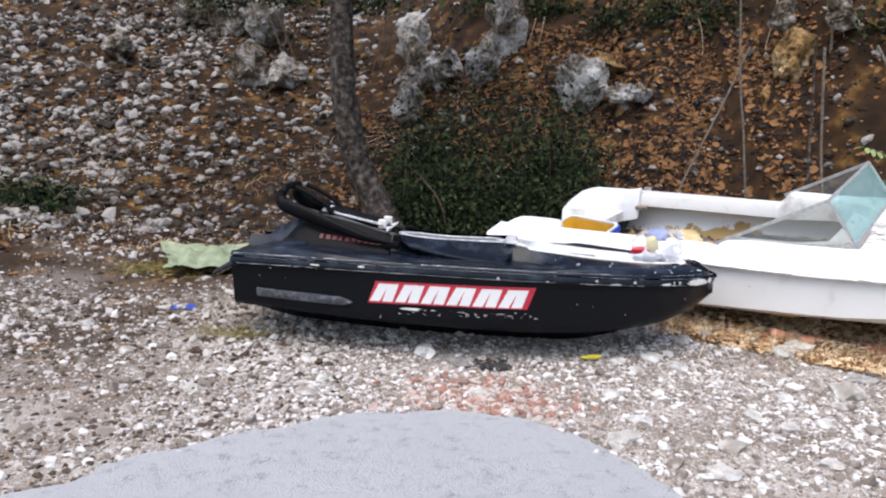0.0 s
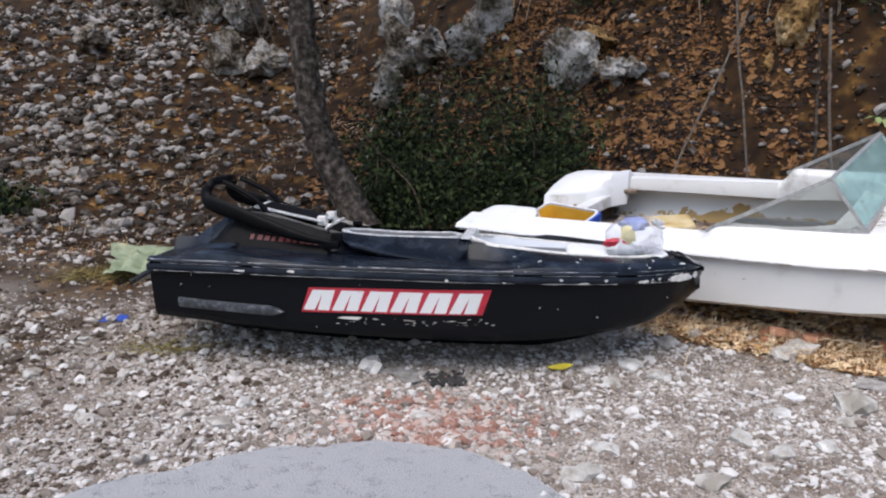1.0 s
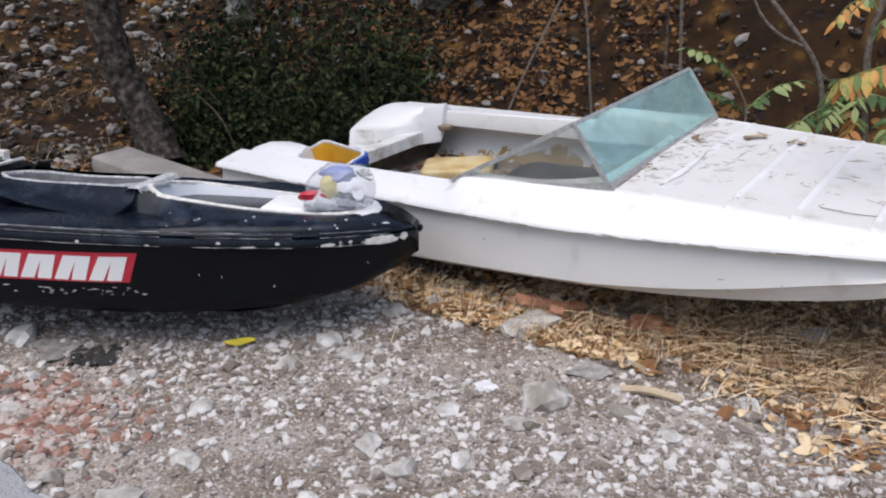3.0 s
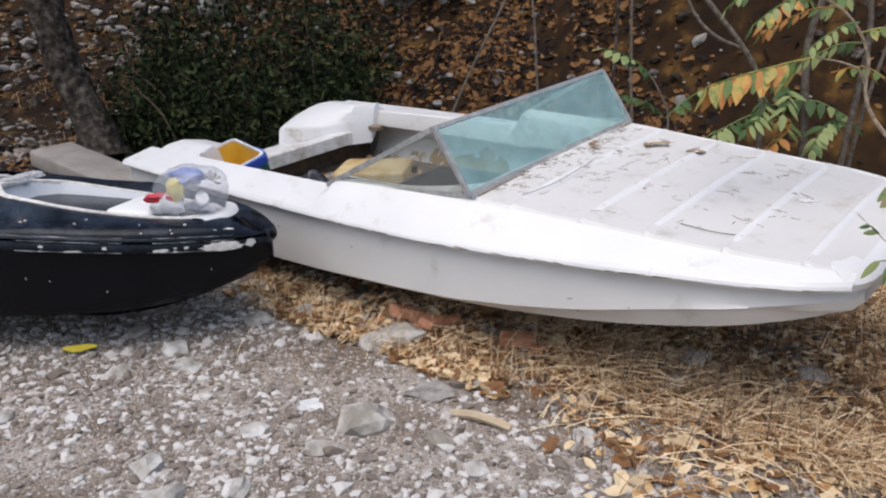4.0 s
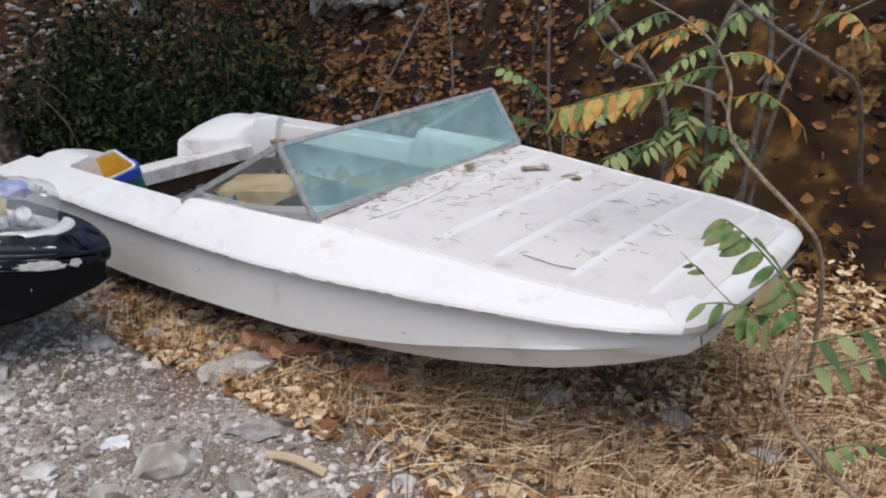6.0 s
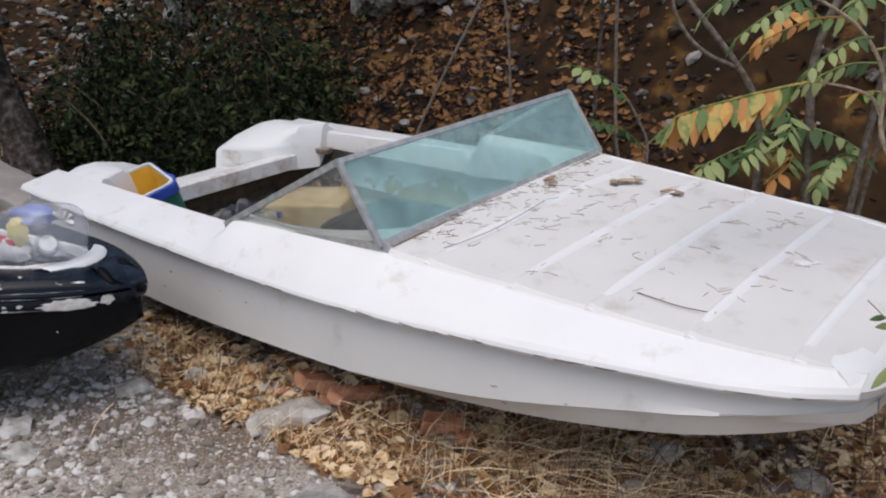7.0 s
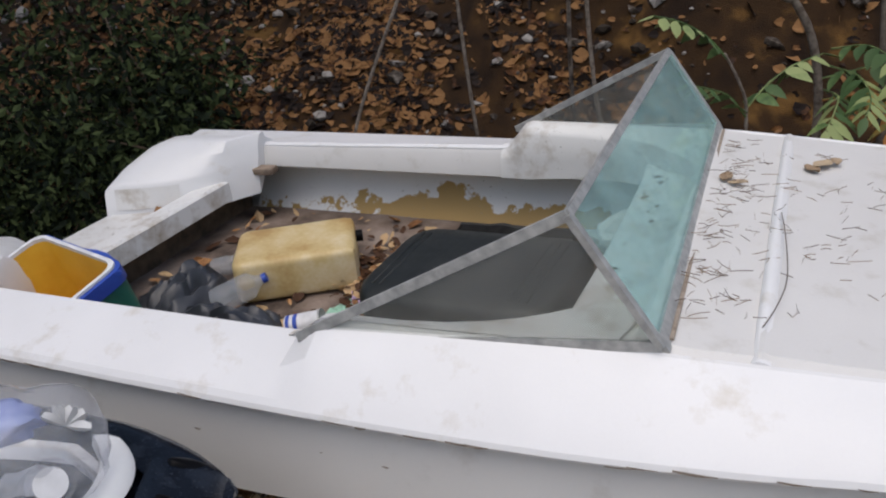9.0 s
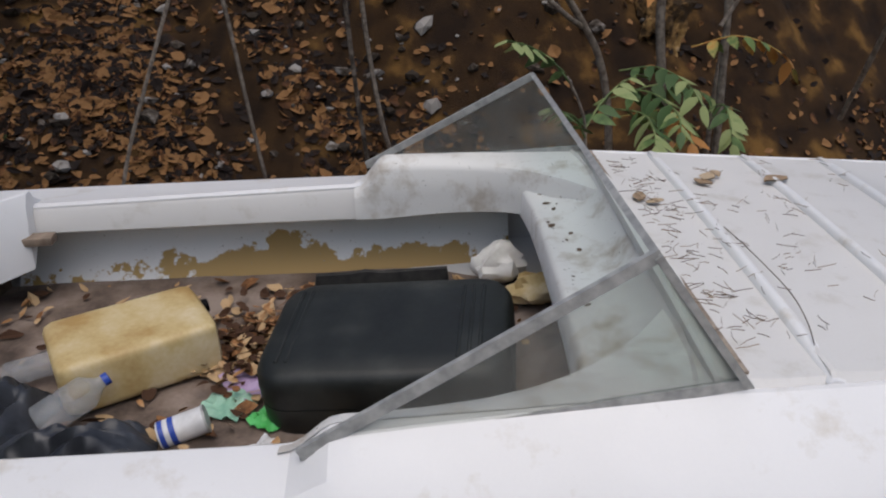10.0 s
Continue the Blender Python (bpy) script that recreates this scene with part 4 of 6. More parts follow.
for i, s in enumerate(np.linspace(0.34, 0.985, 16)):
    h = 0.029 * min(1.0, ((0.985 - s) / 0.09) ** 0.5 if s > 0.9 else 1.0) + 0.001
    z = 0.377 - 0.03 * (s - 0.34)
    rs.append([(s, -(ski_side(s, z + h * a) + o), z + h * a) for a, o in ((1, -0.004), (0.85, 0.016), (0, 0.024), (-0.85, 0.016), (-1, -0.004))])
part("side_strake", loft(rs, caps=True), SCUFF, ski, "scuffed grey strake", True, 50)
rr = random.Random(77)
for k in range(46):
    s = 1.36 if k == 0 else rr.uniform(1.28, 2.15)
    z = 0.335 if k == 0 else 0.318 + rr.uniform(-0.02, 0.018) + 0.012 * (s - 1.3)
    w = 0.026 if k == 0 else rr.uniform(0.002, 0.0065)
    ob = part("scrape", lump(w, k + 5, (1.6 if k % 3 else 2.6, 0.10, 0.30), 2, 0.9, 2.4), CHIP, ski)
    ob.location = (s, -(ski_side(s, z) + 0.0005), z)
for k in range(16):
    s, q = rr.uniform(0.3, 3.1), rr.random()
    z = lerp(s, SCZ) + (lerp(s, BL) - lerp(s, SCZ)) * q
    part("paint_fleck", lump(rr.uniform(0.0015, 0.0035), k + 70, (0.8, 0.15, 1.6), 2, 0.5), CHIP, ski).location = (s, -(ski_side(s, z) + 0.0005), z)
for i in range(10):
    s = 0.68 + i * 0.043
    a, b, z = cowl_at(s)
    fz = lerp(s, FOOTZ)
    pts = []
    for zz in (fz + 0.034, fz + 0.062 - 0.001 * i):
        k = (zz - fz - 0.02) / (z - 0.025 - fz - 0.02)
        pts.append((-(a + (b + 0.03 - a) * k) - 0.0035, zz))
    part("faded_mark", loft([[(s + 0.004 + t, pts[0][0], pts[0][1] - t * 0.05), (s + 0.010 + t, pts[1][0], pts[1][1] - t * 0.05)] for t in (0.0, 0.030 if i % 3 else 0.022)]), DARKRED, ski)
for sd in (-1, 1):
    for up, out in ((0.002, 0.0045), (0.043, -0.006), (0.064, -0.010)):
        for a, b in ((0.22, 0.75), (0.8, 1.35), (1.4, 2.25), (2.35, 2.8), (2.9, 3.2)):
            a2 = a + 0.1 * noise.noise(Vector((a, up * 90, sd)))
            pth = [(s, sd * (lerp(s, SR) + out), lerp(s, BL) + up + 0.001 * noise.noise(Vector((s * 9, sd, up)))) for s in np.linspace(a2, b, 16)]
            part("wear_line", tube(pth, [0.0024 * max(0.12, 0.35 + noise.noise(Vector((p[0] * 17, 3 + up * 70, sd)))) for p in pth], 5), SCUFF2, ski, "worn pale line on the bumper rail")
for s, up, w, h in ((3.165, 0.018, 0.13, 0.034), (3.26, 0.022, 0.035, 0.03), (3.0, 0.014, 0.018, 0.018), (2.95, 0.012, 0.05, 0.012), (3.04, 0.018, 0.02, 0.016), (2.5, 0.02, 0.014, 0.016), (2.74, 0.02, 0.014, 0.016), (1.9, 0.012, 0.012, 0.01), (2.2, 0.01, 0.015, 0.012), (2.62, 0.006, 0.05, 0.006), (1.2, 0.012, 0.015, 0.008), (0.75, 0.02, 0.05, 0.008), (1.05, 0.03, 0.03, 0.012)):
    r = lerp(s, SR)
    d = Vector((0.1, -(lerp(s + 0.03, SR) - lerp(s - 0.03, SR)) / 0.06 * 0.1, 0)).normalized()
    ob = part("chipped_spot", lump(w * 0.5, s * 7, (1.2, 0.045, h / w * 1.1), 3, 0.7, 3.4), CHIP, ski)
    ob.matrix_local = Matrix.Translation((s, -(r + 0.007), lerp(s, BL) + up)) @ pose(0, 0, 0, 0, 0, math.degrees(math.atan2(d.y, d.x)))
part("chipped_spot", lump(0.05, 8, (1.1, 0.14, 0.26), 3, 0.8, 2.2), CHIP, ski).matrix_local = Matrix.Translation((3.15, -0.195, 0.597)) @ pose(0, 0, 0, -35, 4, 38)
for k in range(12):
    s = rr.uniform(2.2, 3.2)
    r, w = lerp(s, SR) - 0.012, min(lerp(s, RIMW), lerp(s, SR) * 0.75)
    a = rr.uniform(0.3, 1.2)
    z0, rz = lerp(s, BL) + 0.062, lerp(s, RIMZ)
    part("paint_fleck", lump(rr.uniform(0.003, 0.007), k + 170, (1, 1, 0.5), 2, 0.5), CHIP, ski).location = (s, -(w + (r - w) * math.cos(a) ** 0.75), z0 + (rz - z0) * math.sin(a) ** 0.8)
part("tow_eye", box((0.03, 0.04, 0.03), (3.318, 0, 0.545), 0.008), RUBBER, ski)

# ---- what lies in and on the boat ----
BOAT_M = boat.matrix_world.copy()


def aboard(u, v, w, rx=0, ry=0, rz=0):
    return BOAT_M @ pose(u, v, w, rx, ry, rz)


def single(name, bm, material, m, label, category, group="", smooth=True, angle=40):
    ob = part(name, bm, material, None, "", smooth, angle)
    ob.matrix_world = m
    return tagged(ob, label, category, group)


# cool box without its lid
cool = thing("cool_box", aboard(-2.03, -0.58, -0.50, 16, 0, -14) @ Matrix.Diagonal((1.30, 1.22, 1.02, 1.0)), "open cool box, green outside with blue rim and yellow inside", "cool box")


def ring_box(w0, d0, z0, w1, d1, z1, n=4, rad=0.04):
    rows = []
    for w, d, z in ((w0, d0, z0), (w1, d1, z1)):
        r = []
        for cx, cy, a0 in ((1, 1, 0), (-1, 1, 90), (-1, -1, 180), (1, -1, 270)):
            for k in range(n):
                a = radians(a0 + 90 * k / (n - 1))
                r.append((cx * (w / 2 - rad) + rad * math.cos(a), cy * (d / 2 - rad) + rad * math.sin(a), z))
        rows.append(r)
    return rows


part("body", loft(ring_box(0.38, 0.22, 0.0, 0.43, 0.255, 0.35), close=True, caps=False), TEALG, cool, "green plastic body", True)
part("rim_band", loft(ring_box(0.44, 0.262, 0.335, 0.445, 0.266, 0.38) + ring_box(0.445, 0.266, 0.386, 0.415, 0.24, 0.388), close=True), BLUE, cool, "blue plastic rim", True)
part("rim_edge", loft(ring_box(0.425, 0.248, 0.389, 0.425, 0.248, 0.397) + ring_box(0.40, 0.226, 0.397, 0.40, 0.226, 0.37), close=True), PAPER, cool, "white inner rim")
part("lining", loft(ring_box(0.402, 0.228, 0.395, 0.34, 0.18, 0.05) + ring_box(0.2, 0.1, 0.045, 0.09, 0.09, 0.045), close=True), YELLOW, cool, "yellow plastic lining", True)
for sd in (-1, 1):
    part("carry_bar", tube(smooth_path([(-0.05, sd * 0.13, 0.36), (0.10, sd * 0.142, 0.37), (0.225, sd * 0.10, 0.375)], 3), 0.010, 6), BLUE, cool)

# jerrycan
can = thing("jerrycan", aboard(-1.63, 0.18, -0.525, 0, 0, 31) @ Matrix.Diagonal((1.0, 1.12, 1.05, 1.0)), "yellowed plastic jerrycan lying on the boat's floor", "jerrycan")
rows = []
for x, k in ((-0.265, 0.80), (-0.255, 0.93), (-0.23, 1.0), (-0.02, 1.0), (0.0, 0.985), (0.02, 1.0), (0.20, 1.0), (0.23, 0.95), (0.24, 0.8)):
    r = []
    for i in range(24):
        a = math.tau * (i + 0.5) / 24
        cx, sx = math.cos(a), math.sin(a)
        r.append((x, 0.165 * k * math.copysign(abs(cx) ** 0.2, cx), 0.09 + 0.088 * k * math.copysign(abs(sx) ** 0.2, sx)))
    rows.append(r)
part("body", loft(rows, close=True, caps=True), OCHRE, can, "", True, 50)
part("neck", tube([(0.235, 0.07, 0.12), (0.27, 0.07, 0.12)], 0.024, 10), RUBBER, can, "black neck cap", True)

# suitcase
case = thing("suitcase", aboard(-0.74, 0.02, -0.525, 5, -3, -6) @ Matrix.Diagonal((1.04, 1.12, 1.12, 1.0)), "black hard-shell suitcase lying flat on the boat's floor", "suitcase")
for z0, flip in ((0.0, False), (0.114, True)):
    rows = []
    for wd, z in ((0.56, 0.0), (0.68, 0.004), (0.715, 0.014), (0.735, 0.035), (0.74, 0.06), (0.74, 0.11)):
        z = z0 + (0.11 - z if flip else z)
        rows += ring_box(wd, wd - 0.27, z, wd, wd - 0.27, z, 7, 0.10)[:1]
    part("shell", loft(rows, close=True, caps=True), CASE, case, "", True, 50)
for x in (-0.30, -0.27, 0.22, 0.25, 0.28):
    part("rib", box((0.012, 0.34, 0.008), (x, 0, 0.2225), 0.003, 1), CASE, case, "", True)
part("seam_band", loft(ring_box(0.73, 0.46, 0.106, 0.73, 0.46, 0.118, 7, 0.10), close=True), RUBBER, case)
part("carry_handle", tube(smooth_path([(-0.1, -0.25, 0.09), (-0.08, -0.275, 0.09), (0.08, -0.275, 0.09), (0.1, -0.25, 0.09)], 4), 0.009, 6), RUBBER, case)

# black bin bags, bottles, tin
tin = thing("tin", aboard(-1.37, -0.21, -0.488, 0, 80, 18), "white cylindrical tin lying on its side, blue band", "tin")
part("body", tube([(0, 0, -0.07), (0, 0, 0.07)], 0.042, 20), PAPER, tin, "", True)
part("band", tube([(0, 0, -0.035), (0, 0, -0.018)], 0.0428, 20, caps=False), BLUE, tin, "blue printed band", True)
part("band", tube([(0, 0, -0.065), (0, 0, -0.05)], 0.0428, 20, caps=False), BLUE, tin, "blue printed band", True)
part("rim", tube([(0, 0, 0.066), (0, 0, 0.073)], 0.044, 20), ALU, tin, "", True)


def bottle(m, label, length=0.26, rad=0.04, cap=BLUE, body=CLEAR):
    b = thing("plastic_bottle", m, label, "bottle", "plastic bottles")
    part("body", tube([(0, 0, 0), (0, 0, 0.01), (0, 0, length * 0.3), (0, 0, length * 0.34), (0, 0, length * 0.38), (0, 0, length * 0.68), (0, 0, length * 0.85), (0, 0, length * 0.92)], [rad * 0.9, rad, rad, rad * 0.94, rad, rad, rad * 0.42, rad * 0.32], 14), body, b, "", True)
    part("cap", tube([(0, 0, length * 0.92), (0, 0, length)], rad * 0.36, 10), cap, b, "plastic screw cap", True)
    return b


bottle(aboard(-1.80, -0.20, -0.46, 0, 72, 35), "crushed clear plastic bottle with a blue cap", 0.23, 0.055)
bottle(aboard(-2.05, 0.10, -0.48, 0, 80, 10), "dusty clear plastic bottle on the boat's floor", 0.28, 0.042, PAPER, CLEAR)


def film(name, m, size, seed, material, label, category, high=0.3, n=14):
    """A crumpled sheet with folds."""
    rows = []
    for i in range(n):
        r = []
        for j in range(n):
            x, y = (i / (n - 1) - 0.5), (j / (n - 1) - 0.5)
            k = 1 + 0.35 * noise.noise(Vector((x * 3 + seed, y * 3, seed)))
            z = abs(noise.noise(Vector((x * 5 + seed, y * 5, 1)))) * high + abs(noise.noise(Vector((x * 11 + seed, y * 11, 4)))) * high * 0.45
            z *= max(0.15, 1 - 1.7 * max(abs(x), abs(y)) ** 2)
            r.append((x * size * k, y * size * k, z * size + 0.004))
        rows.append(r)
    bm = loft(rows)
    low = [[(p[0] * 0.98, p[1] * 0.98, p[2] - 0.004) for p in r] for r in rows]
    loft(low, bm)
    return single(name, bm, material, m, label, category, "", True, 50)


def bin_bag(m, sx, sy, high, seed, label):
    """A slack bag draped low, with long soft folds running to its neck."""
    rows = []
    for i in range(30):
        r = []
        for j in range(22):
            x, y = i / 29 * 2 - 1, j / 21 * 2 - 1
            d = min(1.0, max(abs(x), abs(y)))
            fold = noise.noise(Vector((x * 1.6 + seed, y * 5.5, seed))) * 0.5 + noise.noise(Vector((x * 3.5 + y * 2 + seed, y * 9, 3))) * 0.22
            z = high * ((1 - d ** 3) * (0.75 + fold))
            k = 1 + 0.18 * noise.noise(Vector((x * 2, y * 2, seed + 4)))
            r.append((x * sx * k, y * sy * k * (1 - 0.25 * max(0, x)), max(0.004, z)))
        rows.append(r)
    return single("bin_bag", loft(rows), BAGB, m, label, "bin bag", "", True, 60)


bin_bag(aboard(-2.0, -0.12, -0.525, 0, 0, 70), 0.19, 0.17, 0.15, 41, "crumpled black bin bag on the boat's floor")
bin_bag(aboard(-1.66, -0.36, -0.525, 0, 0, 14), 0.24, 0.17, 0.16, 47, "slack dark bin bag beside a white tin")
film("plastic_bag", aboard(-1.22, 0.06, -0.525, 0, 0, 30), 0.20, 2, LILAC, "crumpled lilac plastic bag among dead leaves", "plastic bag")
film("plastic_bag", aboard(-1.27, -0.07, -0.525, 0, 0, 70), 0.15, 5, MINT, "crumpled mint green plastic wrapper", "plastic bag")
film("plastic_bag", aboard(-1.10, 0.25, -0.525, 0, 0, 10), 0.14, 8, LIME, "bright green plastic scrap beside the suitcase", "plastic bag")
film("plastic_bag", aboard(-1.12, -0.14, -0.525, 0, 0, 50), 0.12, 18, LIME, "bright green plastic strip beside the suitcase", "plastic bag")
film("plastic_bag", aboard(-1.12, -0.30, -0.525, 0, 0, 50), 0.10, 28, PAPER, "small white plastic scrap on the boat's floor", "plastic bag")
single("foam_lump", lump(0.10, 21, (1.0, 0.85, 0.8), 3, 0.4), FOAM, aboard(-0.36, 0.66, -0.42), "white foam lump by the cockpit side", "foam")
single("plastic_tray", loft([[(x, y, 0.03 + 0.02 * abs(noise.noise(Vector((x * 9, y * 9, 3)))) + (0.05 if abs(y) > 0.10 else 0)) for y in (-0.13, -0.11, -0.1, 0, 0.1, 0.11, 0.13)] for x in np.linspace(-0.26, 0.26, 9)] , caps=True), RAG, aboard(-0.82, 0.56, -0.53, 6, 0, 3), "torn black plastic tray behind the suitcase", "tray")
single("plastic_sheet", lump(0.11, 33, (1.1, 0.7, 0.55), 3, 0.5), OCHRE, aboard(-0.22, 0.52, -0.46), "yellowed plastic sheet under the foredeck", "plastic sheet")
single("wood_block", box((0.26, 0.06, 0.034), (0, 0, 0), 0.004), WOOD, aboard(-2.24, 0.715, -0.255, 4, 0, 4), "weathered wood block at the stern corner", "wood")


def leaf_cloud(name, places, size, material, label, seed, curl=0.35, category="leaves", m=None):
    """Many small folded leaves as one mesh: four faces each."""
    rnd = np.random.RandomState(seed)
    verts, faces = [], []
    for (x, y, z, nrm) in places:
        s = size * min(1.9, max(0.4, rnd.lognormal(-0.05, 0.38)))
        a = rnd.uniform(0, math.tau)
        t = Vector((math.cos(a), math.sin(a), 0))
        n = (Vector(nrm) + Vector(rnd.normal(0, curl, 3))).normalized()
        t = (t - n * t.dot(n)).normalized()
        b = n.cross(t)
        c = Vector((x, y, z))
        k = len(verts)
        w = s * rnd.uniform(0.20, 0.42)
        fold, bend = rnd.uniform(0.05, 0.5), rnd.uniform(-0.25, 0.35)
        js = rnd.uniform(0.7, 1.2, 6)
        mid = [c + t * s * q + n * s * bend * q * q * 2 for q in (-0.5, -0.05, 0.5)]
        verts += mid
        for sd in (-1, 1):
            for i, (q, ww) in enumerate(((-0.30, 0.75), (0.02, 1.0), (0.28, 0.62))):
                j = js[i + (3 if sd > 0 else 0)]
                verts.append(c + t * s * q + b * sd * w * ww * j + n * (s * bend * q * q * 2 + fold * w * ww * j))
        faces += [(k, k + 1, k + 4, k + 3), (k + 1, k + 2, k + 5, k + 4), (k, k + 6, k + 7, k + 1), (k + 1, k + 7, k + 8, k + 2)]
    ob = new(name, mesh_of(name, verts, faces, material))
    if m is not None:
        ob.matrix_world = m
    return tagged(ob, label, category, kind="stuff")


rnd = np.random.RandomState(4)
pl = []
for k in range(900):
    u, v = (rnd.normal(-1.2, 0.16), rnd.normal(0.26, 0.13)) if k < 560 else ((rnd.normal(-0.8, 0.3), rnd.normal(0.62, 0.05)) if k < 680 else (rnd.uniform(-2.3, -0.3), rnd.uniform(-0.6, 0.8)))
    pl.append((u, v, -0.515 + rnd.uniform(0, 0.04 if k < 560 else 0.008), (0, 0, 1)))
pl += [(rnd.uniform(-2.5, -2.4), rnd.uniform(0.0, 0.5), -0.335, (0, 0, 1)) for k in range(60)]
leaf_cloud("cockpit_leaves", pl, 0.05, CLEAF, "dead brown leaves heaped on the boat's floor", 6, m=BOAT_M)

# needles, leaves and twigs on the foredeck
NEEDLE = mat("pine_needle", [(0.10, 0.065, 0.04), (0.26, 0.18, 0.11)], 40.0, 0.7, 0.0, island=0.6)
rnd = np.random.RandomState(9)
verts, faces = [], []
for k in range(340):
    cu, cv = 0.05 + 1.2 * rnd.rand() ** 3.0, rnd.uniform(-0.62, 0.62)
    if k % 3 and k > 3:
        cu, cv = cu0 + rnd.normal(0, 0.03), cv0 + rnd.normal(0, 0.03)
    cu0, cv0 = cu, cv
    if abs(cv) > lerp(cu, CREASE) - 0.05 or cu < 0.05:
        continue
    a, ln = rnd.uniform(0, math.tau), rnd.uniform(0.02, 0.06)
    w = deck_w(cu) + 0.016 + 0.012 * (1 - (cv / 0.7) ** 2)
    d, p = np.array([math.cos(a), math.sin(a)]), np.array([-math.sin(a), math.cos(a)]) * 0.00045
    bend = p * rnd.uniform(-9, 9)
    q = len(verts)
    for t in (0, 0.5, 1):
        c = np.array([cu, cv]) + d * ln * t + bend * (1 - (2 * t - 1) ** 2)
        z = w + rnd.uniform(0, 0.004)
        verts += [(*(c - p), z), (*(c + p), z), (*c, z + 0.002)]
    for t in (0, 1):
        b = q + t * 3
        for i0, i1 in ((0, 1), (1, 2), (2, 0)):
            faces.append((b + i0, b + i1, b + 3 + i1, b + 3 + i0))
nd = new("pine_needles", mesh_of("pine_needles", verts, faces, NEEDLE))
nd.matrix_world = BOAT_M
tagged(nd, "brown pine needles scattered on the foredeck", "needles", kind="stuff")


def big_leaf(m, size, material, label, seed, group="fallen leaves on the deck"):
    rows = []
    for i in range(9):
        t = i / 8
        w = math.sin(math.pi * min(1, t * 0.96 + 0.02)) ** 0.8 * size * 0.3
        rows.append([((t - 0.5) * size, q * w, 0.06 * size * q * q + 0.03 * size * math.sin(t * 5 + seed)) for q in (-1, -0.5, 0, 0.5, 1)])
    bm = loft(rows)
    loft([[(x, y, z - 0.002) for x, y, z in r] for r in rows], bm)
    return single("fallen_leaf", bm, material, m, label, "leaf", group)


DL = mat("brown_leaf", [(0.26, 0.18, 0.11), (0.42, 0.32, 0.21)], 30.0, 0.8, 0.2, piece=0.6)
for k, (u, v, s, rz) in enumerate(((0.57, 0.40, 0.10, 20), (0.34, 0.42, 0.09, 60), (0.31, 0.37, 0.07, 130), (0.06, 0.23, 0.07, 80), (0.10, 0.19, 0.06, 10), (0.38, 0.46, 0.06, 100))):
    big_leaf(aboard(u, v, deck_w(u) + 0.024, 0, 0, rz), s, DL, "curled brown leaf lying on the white foredeck", k)
single("twig", tube(smooth_path([(0.235, -0.05, 0.016), (0.25, -0.18, 0.014), (0.265, -0.42, 0.008), (0.25, -0.56, 0.004), (0.225, -0.66, 0.0)], 5), 0.0016, 5), STEM, BOAT_M, "long bent grey twig on the foredeck", "twig", "twigs")
single("twig", tube(smooth_path([(0.92, -0.52, -0.044), (1.06, -0.52, -0.052), (1.17, -0.50, -0.054)], 4), [0.002] * 8 + [0.005], 5), TWIG, BOAT_M, "thin dark twig on the foredeck", "twig", "twigs")
single("paint_blot", lump(0.05, 41, (1.3, 0.7, 0.12), 2, 0.6), PAPER, aboard(1.22, 0.05, deck_w(1.22) + 0.012, 0, 0, 30), "white paint blot on the foredeck", "paint")
single("stain_scab", lump(0.035, 44, (0.7, 1.3, 0.1), 2, 0.6), TWIG, aboard(-0.19, -0.72, -0.052, 10, 0, 15), "dark dirt scab on the white coaming", "dirt")

rr = random.Random(12)
for k in range(16):
    u, v = rr.uniform(-0.22, -0.08), rr.uniform(-0.7, 0.72)
    single("dirt_speck", lump(rr.uniform(0.004, 0.011), k + 60, (1.3, 1.0, 0.25), 2, 0.7), DIRT_SHADE, aboard(u, v, -0.110, 0, 0, k * 40), "brown dirt speck on the stained dash", "dirt", "dirt specks")

for k, (u, v, w, r) in enumerate(((-0.10, 0.60, -0.088, 0.022), (-0.13, 0.55, -0.099, 0.016), (-0.16, 0.66, -0.095, 0.018), (-0.12, 0.70, -0.080, 0.014), (-0.20, 0.50, -0.107, 0.013), (-0.21, 0.30, -0.107, 0.015), (-0.15, 0.1, -0.108, 0.012), (-0.19, -0.25, -0.107, 0.013))):
    single("dirt_blotch", lump(r, k + 160, (1.5 - 0.1 * k, 0.8, 0.12), 2, 0.8, 2.6), TWIG, aboard(u, v, w, 0, 0, k * 50), "dried brown dirt blotch on the stained dash", "dirt", "dirt specks")

# ---- bag of rubbish on the jet ski ----
BLUEP = mat("pale_blue_film", [(0.08, 0.12, 0.38), (0.3, 0.36, 0.6)], 14.0, 0.5, 0.2)
FILMBAG = pane_mat("bag_film", (0.95, 0.95, 0.965), (0.75, 0.77, 0.8), 0.15)
YELP = mat("pale_yellow_film", [(0.6, 0.5, 0.15), (0.7, 0.62, 0.3)], 14.0, 0.5, 0.2)
SKI_M = ski.matrix_world.copy()
bagm = SKI_M @ pose(2.93, -0.02, 0.60, 0, 0, 10)
rb = thing("rubbish_bag", bagm, "knotted clear plastic bag of empty packaging on the jet ski", "rubbish bag")
part("film", lump(0.165, 51, (1.0, 0.85, 0.95), 4, 0.14, 1.9), FILMBAG, rb, "clear plastic film", True, 80).location = (0, 0, 0.11)
